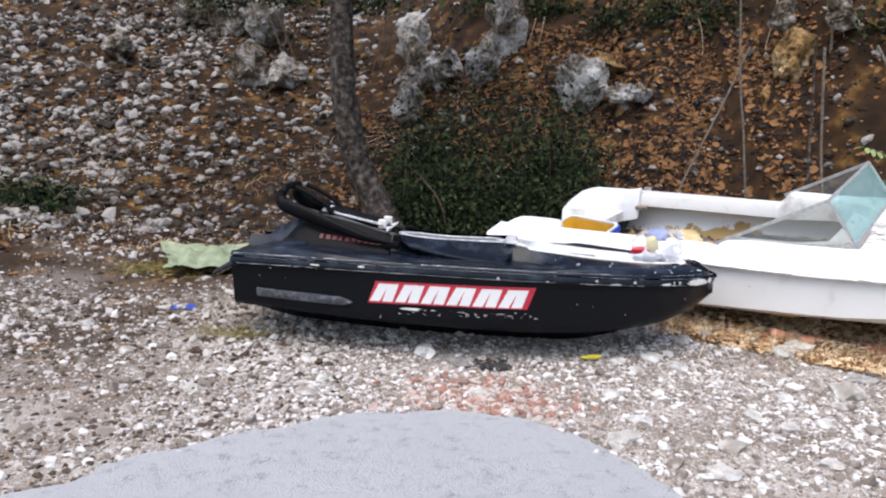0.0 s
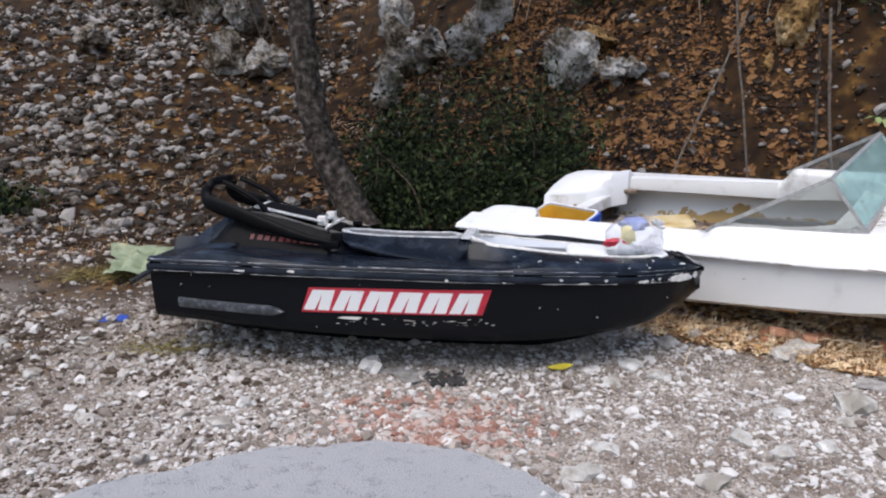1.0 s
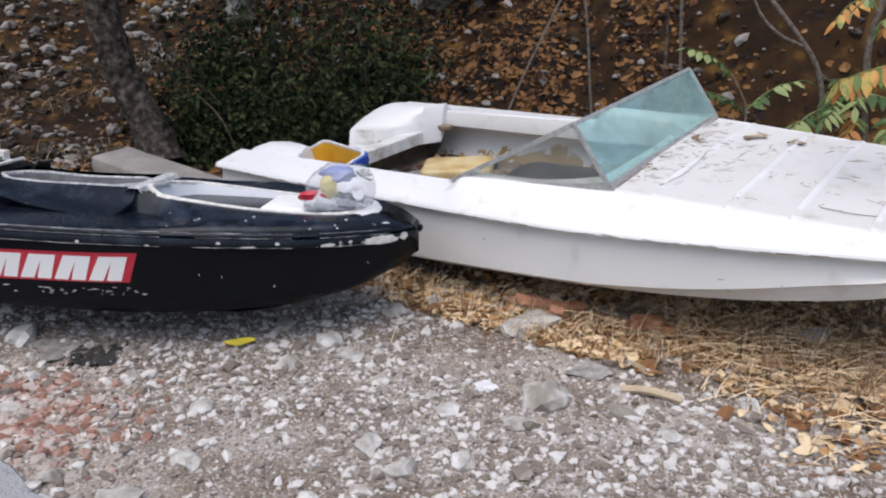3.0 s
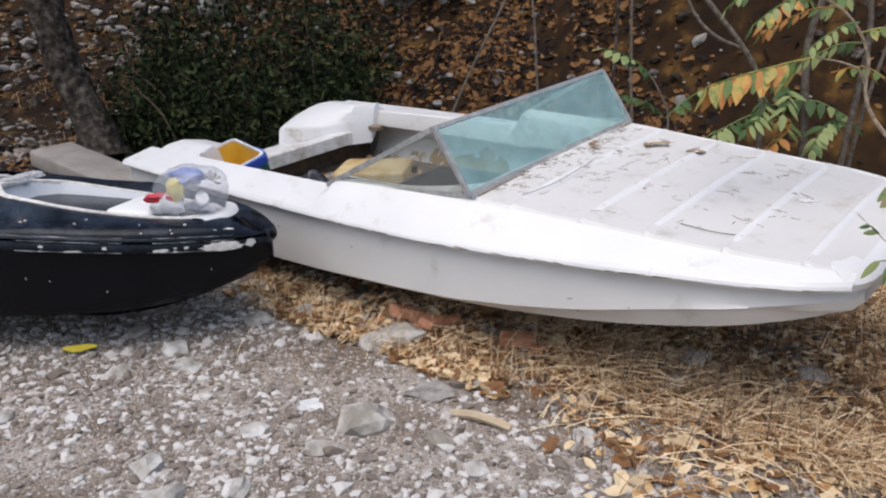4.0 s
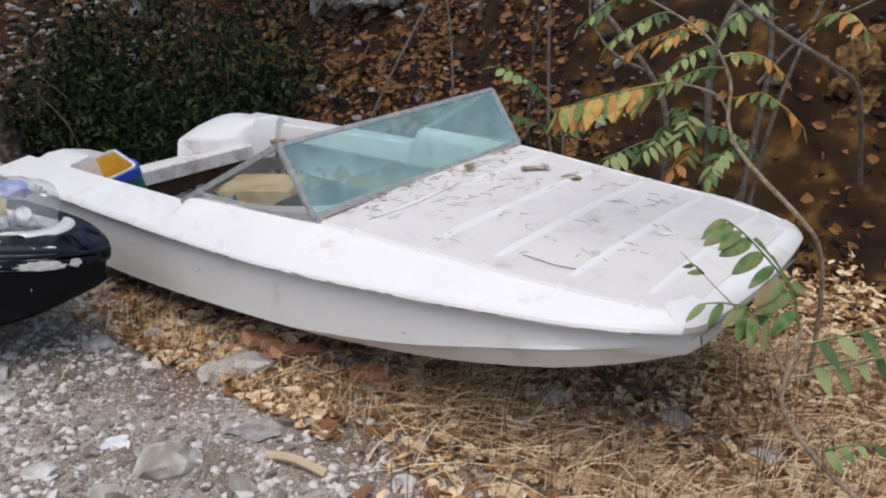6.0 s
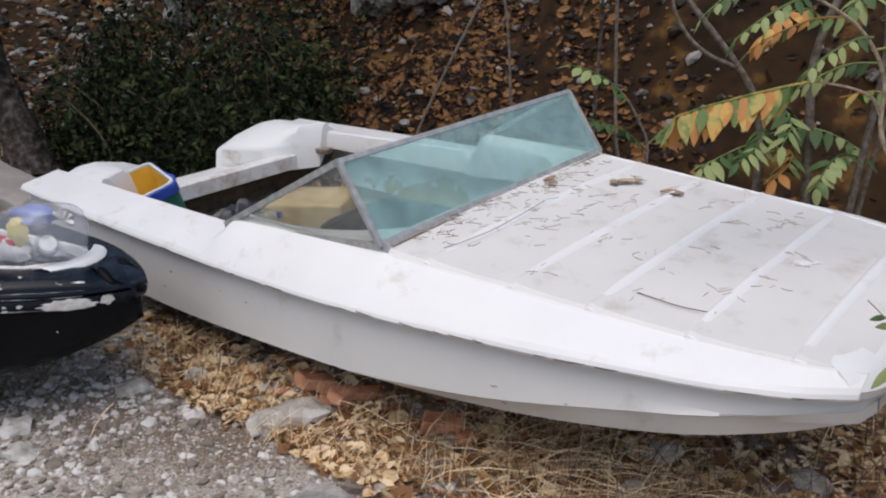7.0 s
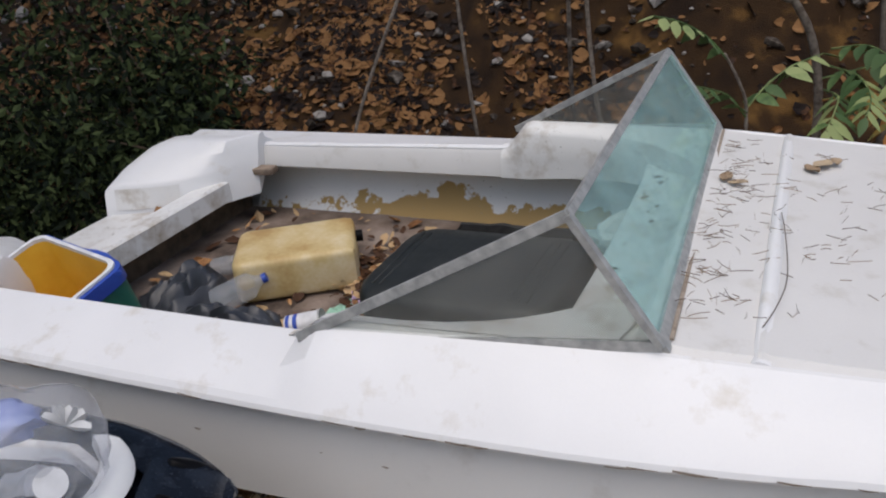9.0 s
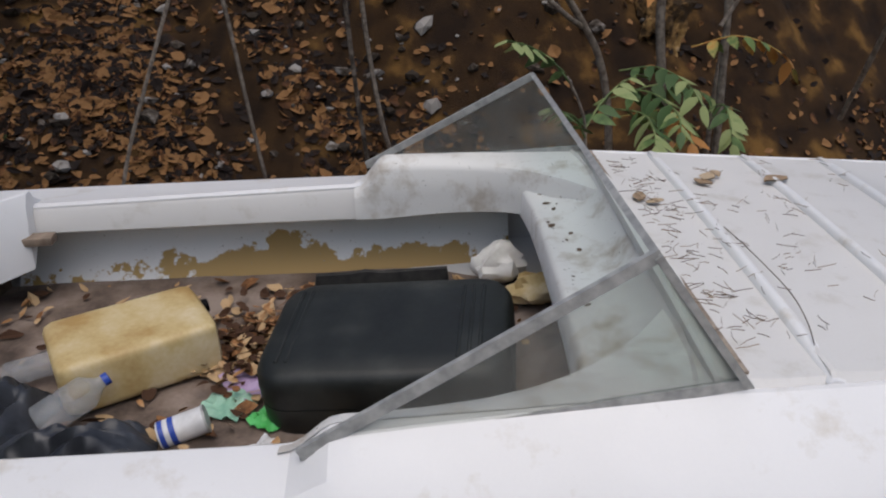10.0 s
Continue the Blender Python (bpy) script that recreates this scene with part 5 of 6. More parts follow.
for nm, r, sd_, sq, mt, lb, at in (("carton", 0.075, 52, (1.0, 0.5, 0.8), PAPER, "white crumpled packet", (-0.10, -0.05, 0.07)), ("blue_wrapper", 0.065, 53, (1.2, 0.7, 0.6), BLUEP, "blue wrapper", (-0.01, -0.02, 0.205)), ("red_wrapper", 0.05, 54, (1.5, 0.5, 0.5), RED, "red wrapper", (-0.13, -0.06, 0.105)), ("yellow_wrapper", 0.045, 55, (0.9, 0.5, 1.2), YELP, "yellow wrapper", (-0.06, -0.06, 0.15)), ("white_film", 0.06, 56, (1.1, 0.7, 0.5), PAPER, "white crumpled film", (0.0, 0.03, 0.04))):
    part(nm, lump(r, sd_, sq, 3, 0.4, 2.2), mt, rb, lb, True, 60).location = at
part("tumbler", tube([(0.03, -0.04, 0.07), (0.085, -0.13, 0.13), (0.087, -0.133, 0.132)], [0.03, 0.042, 0.044], 18, caps=False), FILMBAG, rb, "clear plastic cup", True)
part("tumbler_base", tube([(0.085, -0.13, 0.128), (0.087, -0.133, 0.130)], 0.030, 18), PAPER, rb, "shiny white cup base", True)
for k, a in enumerate((-50, -8, 35, 70, 110)):
    b = Vector((0.11, -0.05, 0.195))
    d = Vector((math.sin(radians(a)), -0.25 + 0.1 * (k % 2), math.cos(radians(a)) + 0.25)).normalized()
    q = d.cross(Vector((0.2, 1, 0.1))).normalized()
    ww = (0.006, 0.016, 0.024, 0.025, 0.014)
    part("knot_ear", loft([[b + d * (0.012 * i) - q * w * 0.5, b + d * (0.012 * i) + Vector((0, -0.005 * i ** 0.5, 0)), b + d * (0.012 * i) + q * w * 0.5] for i, w in enumerate(ww)]), PAPER, rb, "", True)

# ---- things on the ground ----
def stone(x, y, r, seed, squash=(1.2, 0.9, 0.6), material=None, label="pale limestone lump lying on the gravel", up=0.25, rz=None):
    return single("stone", lump(r, seed, squash, 2, 0.45, 1.5, 0.5), material or PALE, spot(x, y, r * squash[2] * up, seed * 47 if rz is None else rz), label, "stone", "loose stones", False)


PALE = mat("pale_stone", [(0.26, 0.235, 0.20), (0.42, 0.40, 0.37), (0.58, 0.57, 0.55)], 9.0, 0.9, 0.6, piece=0.3, dist=0.01, spec=0.2)
for k, (x, y, r) in enumerate(((2.45, 4.60, 0.11), (1.75, 4.19, 0.06), (1.12, 4.04, 0.055), (0.98, 3.79, 0.07), (1.88, 4.03, 0.06), (-0.6, 4.53, 0.05), (-0.64, 4.27, 0.06), (2.50, 5.40, 0.10), (2.38, 5.33, 0.09), (-0.03, 5.1, 0.08), (1.57, 5.0, 0.06), (2.32, 4.39, 0.05), (1.30, 4.9, 0.05), (1.45, 5.15, 0.06), (1.05, 4.45, 0.045), (2.05, 4.5, 0.05), (3.30, 4.61, 0.05), (2.75, 4.5, 0.05), (0.3, 4.4, 0.045), (1.5, 3.75, 0.06), (2.1, 4.1, 0.05), (-1.9, 4.9, 0.06), (-2.4, 5.4, 0.05), (1.75, 5.5, 0.07), (1.95, 5.65, 0.06), (1.35, 3.45, 0.06), (1.9, 3.6, 0.05), (3.75, 5.1, 0.06), (4.4, 5.25, 0.07), (4.7, 5.0, 0.06), (3.9, 5.35, 0.07), (2.9, 4.3, 0.045), (0.65, 4.75, 0.04), (-1.3, 4.3, 0.05), (-0.2, 4.7, 0.04), (1.2, 5.3, 0.06))):
    stone(x, y, r, k + 1)
for k, (x, y, s, rz) in enumerate(((2.50, 5.62, 0.17, 30), (2.62, 5.54, 0.15, 70), (2.72, 5.60, 0.12, 15), (2.42, 5.70, 0.10, 50), (2.55, 5.50, 0.08, 120), (3.05, 5.40, 0.15, 10), (3.16, 5.33, 0.10, 65), (2.35, 5.56, 0.06, 40))):
    bm = box((s, s * 0.6, s * 0.34), (0, 0, 0), 0.006, 1)
    bmesh.ops.subdivide_edges(bm, edges=[e for e in bm.edges if e.calc_length() > 0.03], cuts=2, use_grid_fill=True)
    for v in bm.verts:
        q = v.co * 16 + Vector((k * 3.1, 0, 0))
        v.co *= 1 + 0.30 * noise.noise(q * 0.7)
        v.co += Vector([0.010 * noise.noise(q + Vector((0, i * 5, 2))) for i in range(3)])
    single("brick", bm, BRICK, spot(x, y, s * 0.17 + 0.012, rz, 5 * (k % 3) - 4, 14 - 6 * (k % 4)), "broken terracotta brick fragment lying by the boat's hull", "brick", "broken bricks", False)
film("rag", spot(0.40, 4.93, 0, 15), 0.22, 3, RAG, "dirty black rag on the gravel", "rag", 0.18)
film("cloth", spot(0.22, 5.02, 0, 40), 0.26, 13, GREYR, "dusty grey cloth trodden into the gravel", "cloth", 0.10)
film("wrapper", spot(2.68, 4.90, 0.0, -20), 0.17, 17, GREYR, "crushed grey carton lying on the gravel", "wrapper", 0.15)
film("wrapper", spot(2.20, 4.72, 0.0, 20), 0.10, 27, PAPER, "torn white wrapper on the gravel", "wrapper", 0.12)
big_leaf(spot(1.04, 5.06, 0.02, 15), 0.15, LEAFY, "bright yellow leaf lying on the gravel", 3, "leaves on the gravel")
single("wood_stick", tube(smooth_path([(-0.13, 0, 0.02), (-0.04, 0.01, 0.03), (0.05, 0, 0.03), (0.13, -0.01, 0.02)], 3), 0.018, 7), PALEWOOD, spot(2.90, 4.66, 0, -18), "pale broken stick on the gravel", "stick")
film("blue_scrap", spot(-1.9, 5.9, 0, 10), 0.16, 37, BLUE, "faded blue plastic scrap by the bank", "plastic scrap", 0.12)

# tarp behind the stern of the jet ski, board leaning by the tree
tp = film("tarp", spot(-2.0, 7.4, 0.03, 15), 1.15, 7, TARP, "pale green tarp crumpled behind the jet ski", "tarp", 0.15, 26)
bx = Vector((0.87, -0.47, -0.14)).normalized()
by = Vector((0.17, 0.33, 0.04))
by = (by - bx * by.dot(bx)).normalized()
bz = bx.cross(by)
bo = Vector((-1.0, 8.40, 0.40)) + bx * 0.78 - bz * 0.075
single("board", box((1.56, 0.40, 0.15), (0, 0, 0), 0.025, 3), BOARD, Matrix.Translation(bo) @ Matrix((bx, by, bz)).transposed().to_4x4(), "thick grey-beige padded board lying behind the jet ski", "board", "", True)


# ---- tree ----
def foliage(places, size, rnd, droop=0.0):
    verts, faces = [], []
    for c in places:
        c = Vector(c)
        d = Vector(rnd.normal(0, 1, 3)).normalized()
        d.z -= droop
        d.normalize()
        s = d.cross(Vector(rnd.normal(0, 1, 3))).normalized()
        n = d.cross(s)
        L = size * rnd.uniform(0.6, 1.4)
        k = len(verts)
        verts += [c, c + d * L * 0.5 + s * L * 0.22 + n * L * 0.08, c + d * L, c + d * L * 0.5 - s * L * 0.22 + n * L * 0.08]
        faces += [(k, k + 1, k + 2), (k, k + 2, k + 3)]
    return verts, faces


tree = thing("tree", pose(-0.68, 8.66, ground_z(-0.68, 8.66) - 0.06), "grey-brown tree trunk bending up out of the bank", "tree")
o = tree.matrix_world.translation
tp_pts = smooth_path([Vector(p) - o for p in ((-0.62, 8.60, 0.25), (-0.72, 8.66, 0.55), (-0.88, 8.7, 0.85), (-1.0, 8.72, 1.15), (-1.10, 8.72, 1.6), (-1.15, 8.72, 2.1), (-1.16, 8.74, 2.8), (-1.1, 8.8, 3.8), (-0.95, 8.9, 5.0), (-0.8, 9.0, 6.4))], 6)
rad = [lerp(i / (len(tp_pts) - 1), ((0, 0.25), (0.06, 0.185), (0.2, 0.15), (0.5, 0.135), (0.8, 0.09), (1, 0.05))) for i in range(len(tp_pts))]
tb = tube(tp_pts, rad, 20)
bmesh.ops.subdivide_edges(tb, edges=list(tb.edges), cuts=2)
for v in tb.verts:
    p = v.co
    v.co += Vector((noise.noise(Vector((p.x * 30, p.y * 30, p.z * 4))), noise.noise(Vector((p.x * 30 + 9, p.y * 30, p.z * 4))), 0)) * 0.034
part("trunk", tb, BARK, tree, "", True, 80)
# Unseen limbs and foliage above the view, made dense to shade the bank.
rnd = np.random.RandomState(21)
unseen_crown = []
for k in range(9):
    i = int(len(tp_pts) * (0.72 + 0.03 * k))
    b = tp_pts[min(i, len(tp_pts) - 1)]
    a = k * 2.4
    e = b + Vector((math.cos(a) * 2.0, math.sin(a) * 2.0, 0.7 + 0.1 * k))
    mid = (b + e) / 2 + Vector((0, 0, 0.2))
    part("limb", tube(smooth_path([b, mid, e], 4), [0.045 - 0.004 * q for q in range(9)], 7), BARK, tree, "", True)
    for q in range(700):
        t = rnd.uniform(0.35, 1.1)
        unseen_crown.append(b.lerp(e, t) + Vector(rnd.normal(0, 0.28, 3)))
vv, ff = foliage(unseen_crown, 0.22, rnd)
cr = new("unseen_crown", mesh_of("unseen_crown", vv, ff, GREEN))
cr.parent = tree


# ---- shrubs with feathered leaves ----
def spray(path, pairs, size, material, parent, seed, droop=0.25, label="", start=0.15):
    """A feathered leaf: midrib and paired pointed leaflets, one mesh."""
    rnd = np.random.RandomState(seed)
    pts = smooth_path(path, 6)
    bm = tube(pts, [0.004 * (1 - 0.6 * i / len(pts)) + 0.001 for i in range(len(pts))], 5)
    for k in range(pairs + 1):
        t = start + (1 - start) * k / pairs
        f = t * (len(pts) - 1)
        i = min(int(f), len(pts) - 2)
        c = pts[i].lerp(pts[i + 1], f - i)
        d = (pts[i + 1] - pts[i]).normalized()
        side0 = d.cross(Vector((0, 0, 1)))
        side0 = side0.normalized() if side0.length > 0.1 else Vector((0, 1, 0))
        for sd in ((-1, 1) if k < pairs else (0,)):
            out = (side0 * sd + d * (0.45 if sd else 1) + Vector((0, 0, -droop - rnd.uniform(0, 0.35)))).normalized()
            L = size * rnd.uniform(0.75, 1.15) * (1 - 0.35 * abs(t - 0.5))
            if rnd.rand() < 0.06:
                continue
            out = (out + Vector(rnd.normal(0, 0.16, 3))).normalized()
            w = L * rnd.uniform(0.22, 0.30)
            nrm = out.cross(d if sd else side0)
            nrm = nrm.normalized() if nrm.length > 0.1 else Vector((0, 0, 1))
            wd = nrm.cross(out).normalized()
            rows = []
            for q, ww in ((0.0, 0.12), (0.18, 0.8), (0.4, 1.0), (0.65, 0.8), (0.85, 0.4), (1.0, 0.04)):
                p = c + out * L * q + Vector((0, 0, -L * 0.22 * q * q))
                rows.append([p - wd * w * ww + nrm * w * 0.25 * ww, p, p + wd * w * ww + nrm * w * 0.25 * ww])
            loft(rows, bm)
    return part("leaf", bm, material, parent, label, True, 70)


def shrub_thing(x, y, label, group="shrubs"):
    return thing("shrub", pose(x, y, ground_z(x, y) - 0.03), label, "shrub", group)


def stem(parent, pts, r0, r1, name="stem", material=None):
    o = parent.matrix_world.translation
    q = smooth_path([Vector(p) - o for p in pts], 6)
    n = len(q)
    bm = tube(q, [(r0 + (r1 - r0) * i / (n - 1)) * (1 + 0.12 * noise.noise(q[i] * 14)) for i in range(n)], 8)
    return part(name, bm, material or STEM, parent, "", True, 60)


def leaf_on(parent, pts, pairs, size, material, seed, droop=0.25, label=""):
    o = parent.matrix_world.translation
    return spray([Vector(p) - o for p in pts], pairs, size, material, parent, seed, droop, label)


# beside the bow, arching over the foredeck
sh = shrub_thing(5.16, 5.66, "tall thin-stemmed shrub with yellowing feathered leaves over the bow")
stem(sh, ((5.10, 5.64, 0.1), (5.05, 5.55, 0.5), (4.97, 5.48, 0.76), (4.85, 5.43, 0.90), (4.57, 5.4, 1.14), (4.48, 5.4, 1.28), (4.46, 5.4, 1.45), (4.36, 5.4, 1.60), (4.19, 5.4, 1.70), (3.97, 5.42, 1.79), (3.8, 5.45, 1.84)), 0.012, 0.003, "stem", PALESTEM)
stem(sh, ((4.47, 5.4, 1.33), (4.40, 5.33, 1.39), (4.31, 5.3, 1.42), (4.19, 5.3, 1.435)), 0.006, 0.003, "twig", PALESTEM)
leaf_on(sh, ((4.22, 5.3, 1.44), (4.10, 5.29, 1.41), (3.98, 5.28, 1.375), (3.87, 5.27, 1.34), (3.77, 5.26, 1.30)), 15, 0.115, AUTUMN, 1, 1.3, "drooping leaf, green turning orange")
for k, pts in enumerate((((4.40, 5.4, 1.58), (4.33, 5.36, 1.57), (4.24, 5.32, 1.52), (4.16, 5.3, 1.45)), ((4.30, 5.4, 1.64), (4.22, 5.44, 1.63), (4.12, 5.48, 1.58), (4.04, 5.5, 1.52)), ((4.19, 5.4, 1.70), (4.12, 5.36, 1.68), (4.02, 5.33, 1.62), (3.94, 5.32, 1.55)), ((4.05, 5.4, 1.76), (3.98, 5.38, 1.74), (3.9, 5.36, 1.68), (3.83, 5.35, 1.61)), ((4.44, 5.4, 1.5), (4.36, 5.45, 1.49), (4.28, 5.5, 1.44), (4.2, 5.52, 1.38)), ((4.42, 5.4, 1.54), (4.5, 5.38, 1.56), (4.58, 5.36, 1.54), (4.66, 5.36, 1.48)), ((4.0, 5.42, 1.79), (4.1, 5.4, 1.84), (4.2, 5.4, 1.86), (4.32, 5.42, 1.83)))):
    leaf_on(sh, pts, 7, 0.062, AUTUMN if k in (1, 5) else FRESH, 2 + k, 0.6)
# in front of the bow
sf = shrub_thing(4.86, 4.55, "young shrub with green feathered leaves in front of the bow")
BROWNED = mat("browned_leaflets", [(0.06, 0.12, 0.03), (0.12, 0.20, 0.055), (0.20, 0.22, 0.085), (0.26, 0.16, 0.085)], 22.0, 0.5, 0.2, island=0.25, spec=0.35)


def comb(parent, path, n, size, way, material, seed, label="", wide=0.21):
    """A leaf whose broad leaflets all hang to one side of the midrib."""
    rnd = np.random.RandomState(seed)
    o = parent.matrix_world.translation
    pts = smooth_path([Vector(p) - o for p in path], 6)
    bm = tube(pts, [0.0035 * (1 - 0.6 * i / len(pts)) + 0.001 for i in range(len(pts))], 5)
    for k in range(n):
        f = (0.12 + 0.88 * k / (n - 1)) * (len(pts) - 1)
        i = min(int(f), len(pts) - 2)
        c = pts[i].lerp(pts[i + 1], f - i)
        d = (pts[i + 1] - pts[i]).normalized()
        out = (Vector(way) + Vector(rnd.normal(0, 0.10, 3))).normalized()
        L = size * rnd.uniform(0.85, 1.1) * (1 - 0.25 * k / n)
        w = L * wide * rnd.uniform(0.85, 1.15)
        nrm = out.cross(d).normalized()
        nrm = (nrm + Vector((0, -0.35, 0.45)) * (1 if nrm.y < 0 else -1)).normalized()
        wd = nrm.cross(out).normalized()
        rows = []
        for q, ww in ((0.0, 0.10), (0.12, 0.72), (0.32, 1.0), (0.58, 0.95), (0.8, 0.62), (0.93, 0.28), (1.0, 0.04)):
            p = c + out * L * q + Vector((0, 0, -L * 0.18 * q * q))
            rows.append([p - wd * w * ww + nrm * w * 0.22 * ww, p, p + wd * w * ww + nrm * w * 0.22 * ww])
        loft(rows, bm)
    return part("leaf", bm, material, parent, label, True, 70)


stem(sf, ((4.98, 4.54, 0.03), (4.80, 4.53, 0.16), (4.62, 4.52, 0.32), (4.52, 4.52, 0.46), (4.515, 4.52, 0.56), (4.53, 4.52, 0.66), (4.53, 4.52, 0.75)), 0.010, 0.005, "stem", PALESTEM)
stem(sf, ((4.52, 4.52, 0.56), (4.64, 4.51, 0.60), (4.78, 4.50, 0.66), (4.95, 4.49, 0.72)), 0.005, 0.003, "twig", PALESTEM)
stem(sf, ((4.515, 4.52, 0.57), (4.45, 4.51, 0.66), (4.40, 4.5, 0.73), (4.31, 4.5, 0.77)), 0.004, 0.002, "twig", PALESTEM)
stem(sf, ((4.38, 4.5, 0.73), (4.30, 4.5, 0.80), (4.22, 4.5, 0.87), (4.12, 4.5, 0.955)), 0.003, 0.0012, "twig", PALESTEM)
comb(sf, ((4.53, 4.52, 0.72), (4.48, 4.52, 0.85), (4.40, 4.52, 0.94), (4.31, 4.52, 1.02), (4.25, 4.52, 1.06)), 9, 0.125, (-0.85, -0.25, -0.42), BROWNED, 11, "green leaf with browned leaflet tips")
comb(sf, ((4.50, 4.53, 0.84), (4.42, 4.54, 0.94), (4.35, 4.55, 1.0)), 3, 0.085, (0.75, 0.35, -0.30), BROWNED, 12)
comb(sf, ((4.44, 4.51, 0.76), (4.36, 4.5, 0.79), (4.28, 4.5, 0.80), (4.22, 4.5, 0.795)), 4, 0.11, (-0.62, -0.2, -0.62), FRESH, 13, "", 0.19)
comb(sf, ((4.42, 4.51, 0.76), (4.34, 4.5, 0.785)), 3, 0.10, (-0.1, -0.25, -0.95), BROWNED, 14)
comb(sf, ((4.20, 4.5, 0.89), (4.17, 4.5, 0.915)), 2, 0.05, (-0.9, 0.1, 0.05), FRESH, 15)
comb(sf, ((4.56, 4.52, 0.68), (4.66, 4.51, 0.72), (4.80, 4.5, 0.77), (4.92, 4.48, 0.79)), 6, 0.10, (0.45, -0.5, -0.45), FRESH, 16)
comb(sf, ((4.58, 4.52, 0.60), (4.68, 4.52, 0.63), (4.78, 4.52, 0.66)), 4, 0.09, (0.2, -0.55, -0.6), FRESH, 17)
comb(sf, ((4.66, 4.5, 0.32), (4.72, 4.48, 0.36), (4.8, 4.46, 0.38)), 4, 0.07, (0.3, -0.6, -0.3), FRESH, 18)
# behind the boat
sb = shrub_thing(4.72, 7.42, "bare-stemmed shrub behind the boat with a few green leaves", "shrubs")
stem(sb, ((4.72, 7.42, 0.1), (4.72, 7.4, 0.83), (4.67, 7.4, 1.17), (4.55, 7.4, 1.40), (4.25, 7.4, 1.73), (4.04, 7.4, 1.96), (3.85, 7.45, 2.3)), 0.024, 0.013)
stem(sb, ((4.50, 7.4, 1.43), (4.32, 7.35, 1.50), (4.19, 7.38, 1.62), (4.11, 7.4, 1.79), (4.13, 7.4, 2.0)), 0.014, 0.008, "twig")
for k, pts in enumerate((((4.68, 7.3, 1.2), (4.72, 7.1, 1.22), (4.70, 6.9, 1.15), (4.62, 6.75, 1.06)), ((4.68, 7.3, 1.12), (4.6, 7.0, 1.1), (4.5, 6.8, 1.03), (4.40, 6.7, 0.97)), ((4.7, 7.35, 1.0), (4.5, 7.0, 1.02), (4.33, 6.8, 0.98), (4.22, 6.7, 0.93)), ((4.7, 7.35, 0.95), (4.78, 7.1, 1.0), (4.72, 6.9, 0.95), (4.62, 6.8, 0.88)), ((4.72, 7.4, 1.05), (4.9, 7.2, 1.12), (5.05, 7.1, 1.08), (5.15, 7.0, 1.0)))):
    leaf_on(sb, pts, 7, 0.125, FRESH if k != 3 else AUTUMN, 20 + k, 0.4)
sc = shrub_thing(4.95, 7.2, "clump of upright grey stems against the earth bank", "shrubs")
stem(sc, ((4.98, 7.25, 0.1), (4.94, 7.2, 0.76), (4.90, 7.2, 1.13), (4.87, 7.2, 1.49), (4.94, 7.2, 1.80), (5.08, 7.2, 2.05), (5.2, 7.2, 2.5)), 0.03, 0.016)
stem(sc, ((5.12, 7.05, 0.1), (5.11, 7.0, 0.70), (5.14, 7.0, 1.17), (5.15, 7.0, 1.58), (5.06, 7.0, 2.05), (5.0, 7.0, 2.5)), 0.024, 0.013)
stem(sc, ((5.2, 7.15, 0.1), (5.22, 7.12, 0.8), (5.3, 7.1, 1.4), (5.5, 7.1, 2.1)), 0.017, 0.010)
stem(sc, ((5.62, 6.6, 0.9), (5.38, 6.3, 1.40), (5.17, 6.2, 1.54), (4.86, 6.2, 1.70), (4.52, 6.25, 1.92), (4.3, 6.3, 2.1)), 0.014, 0.011, "branch")
stem(sc, ((5.1, 7.0, 1.4), (5.3, 6.9, 1.7), (5.6, 6.8, 1.9)), 0.012, 0.007, "twig")
for k, pts in enumerate((((5.0, 7.1, 1.3), (5.1, 6.9, 1.35), (5.2, 6.75, 1.28), (5.3, 6.7, 1.18)), ((5.1, 7.0, 1.0), (4.95, 6.85, 1.02), (4.85, 6.75, 0.95), (4.8, 6.7, 0.86)), ((4.9, 7.2, 1.7), (4.75, 7.1, 1.75), (4.6, 7.0, 1.7), (4.5, 6.95, 1.6)), ((5.1, 7.0, 1.8), (5.0, 6.8, 1.85), (4.85, 6.65, 1.8), (4.75, 6.6, 1.7)), ((5.3, 6.9, 1.7), (5.35, 6.75, 1.8), (5.4, 6.6, 1.8), (5.45, 6.5, 1.72)))):
    leaf_on(sc, pts, 7, 0.115, FRESH if k % 2 else AUTUMN, 30 + k, 0.35)
# small sprig beside the windscreen
sg = shrub_thing(4.0, 7.0, "thin sprig with feathered leaves beside the windscreen", "shrubs")
stem(sg, ((4.0, 7.0, 0.1), (3.98, 6.9, 0.7), (3.97, 6.88, 1.0), (3.92, 6.86, 1.12), (3.84, 6.86, 1.25)), 0.009, 0.005)
leaf_on(sg, ((3.86, 6.86, 1.22), (3.76, 6.87, 1.32), (3.65, 6.88, 1.38), (3.53, 6.88, 1.41)), 6, 0.10, FRESH, 41, 0.3)
leaf_on(sg, ((3.97, 6.88, 1.02), (4.06, 6.88, 1.11), (4.17, 6.88, 1.18), (4.33, 6.9, 1.22)), 6, 0.11, FRESH, 42, 0.3)
leaf_on(sg, ((3.97, 6.88, 0.98), (3.85, 6.82, 1.08), (3.74, 6.78, 1.12), (3.62, 6.75, 1.15)), 5, 0.08, FRESH, 43, 0.3)
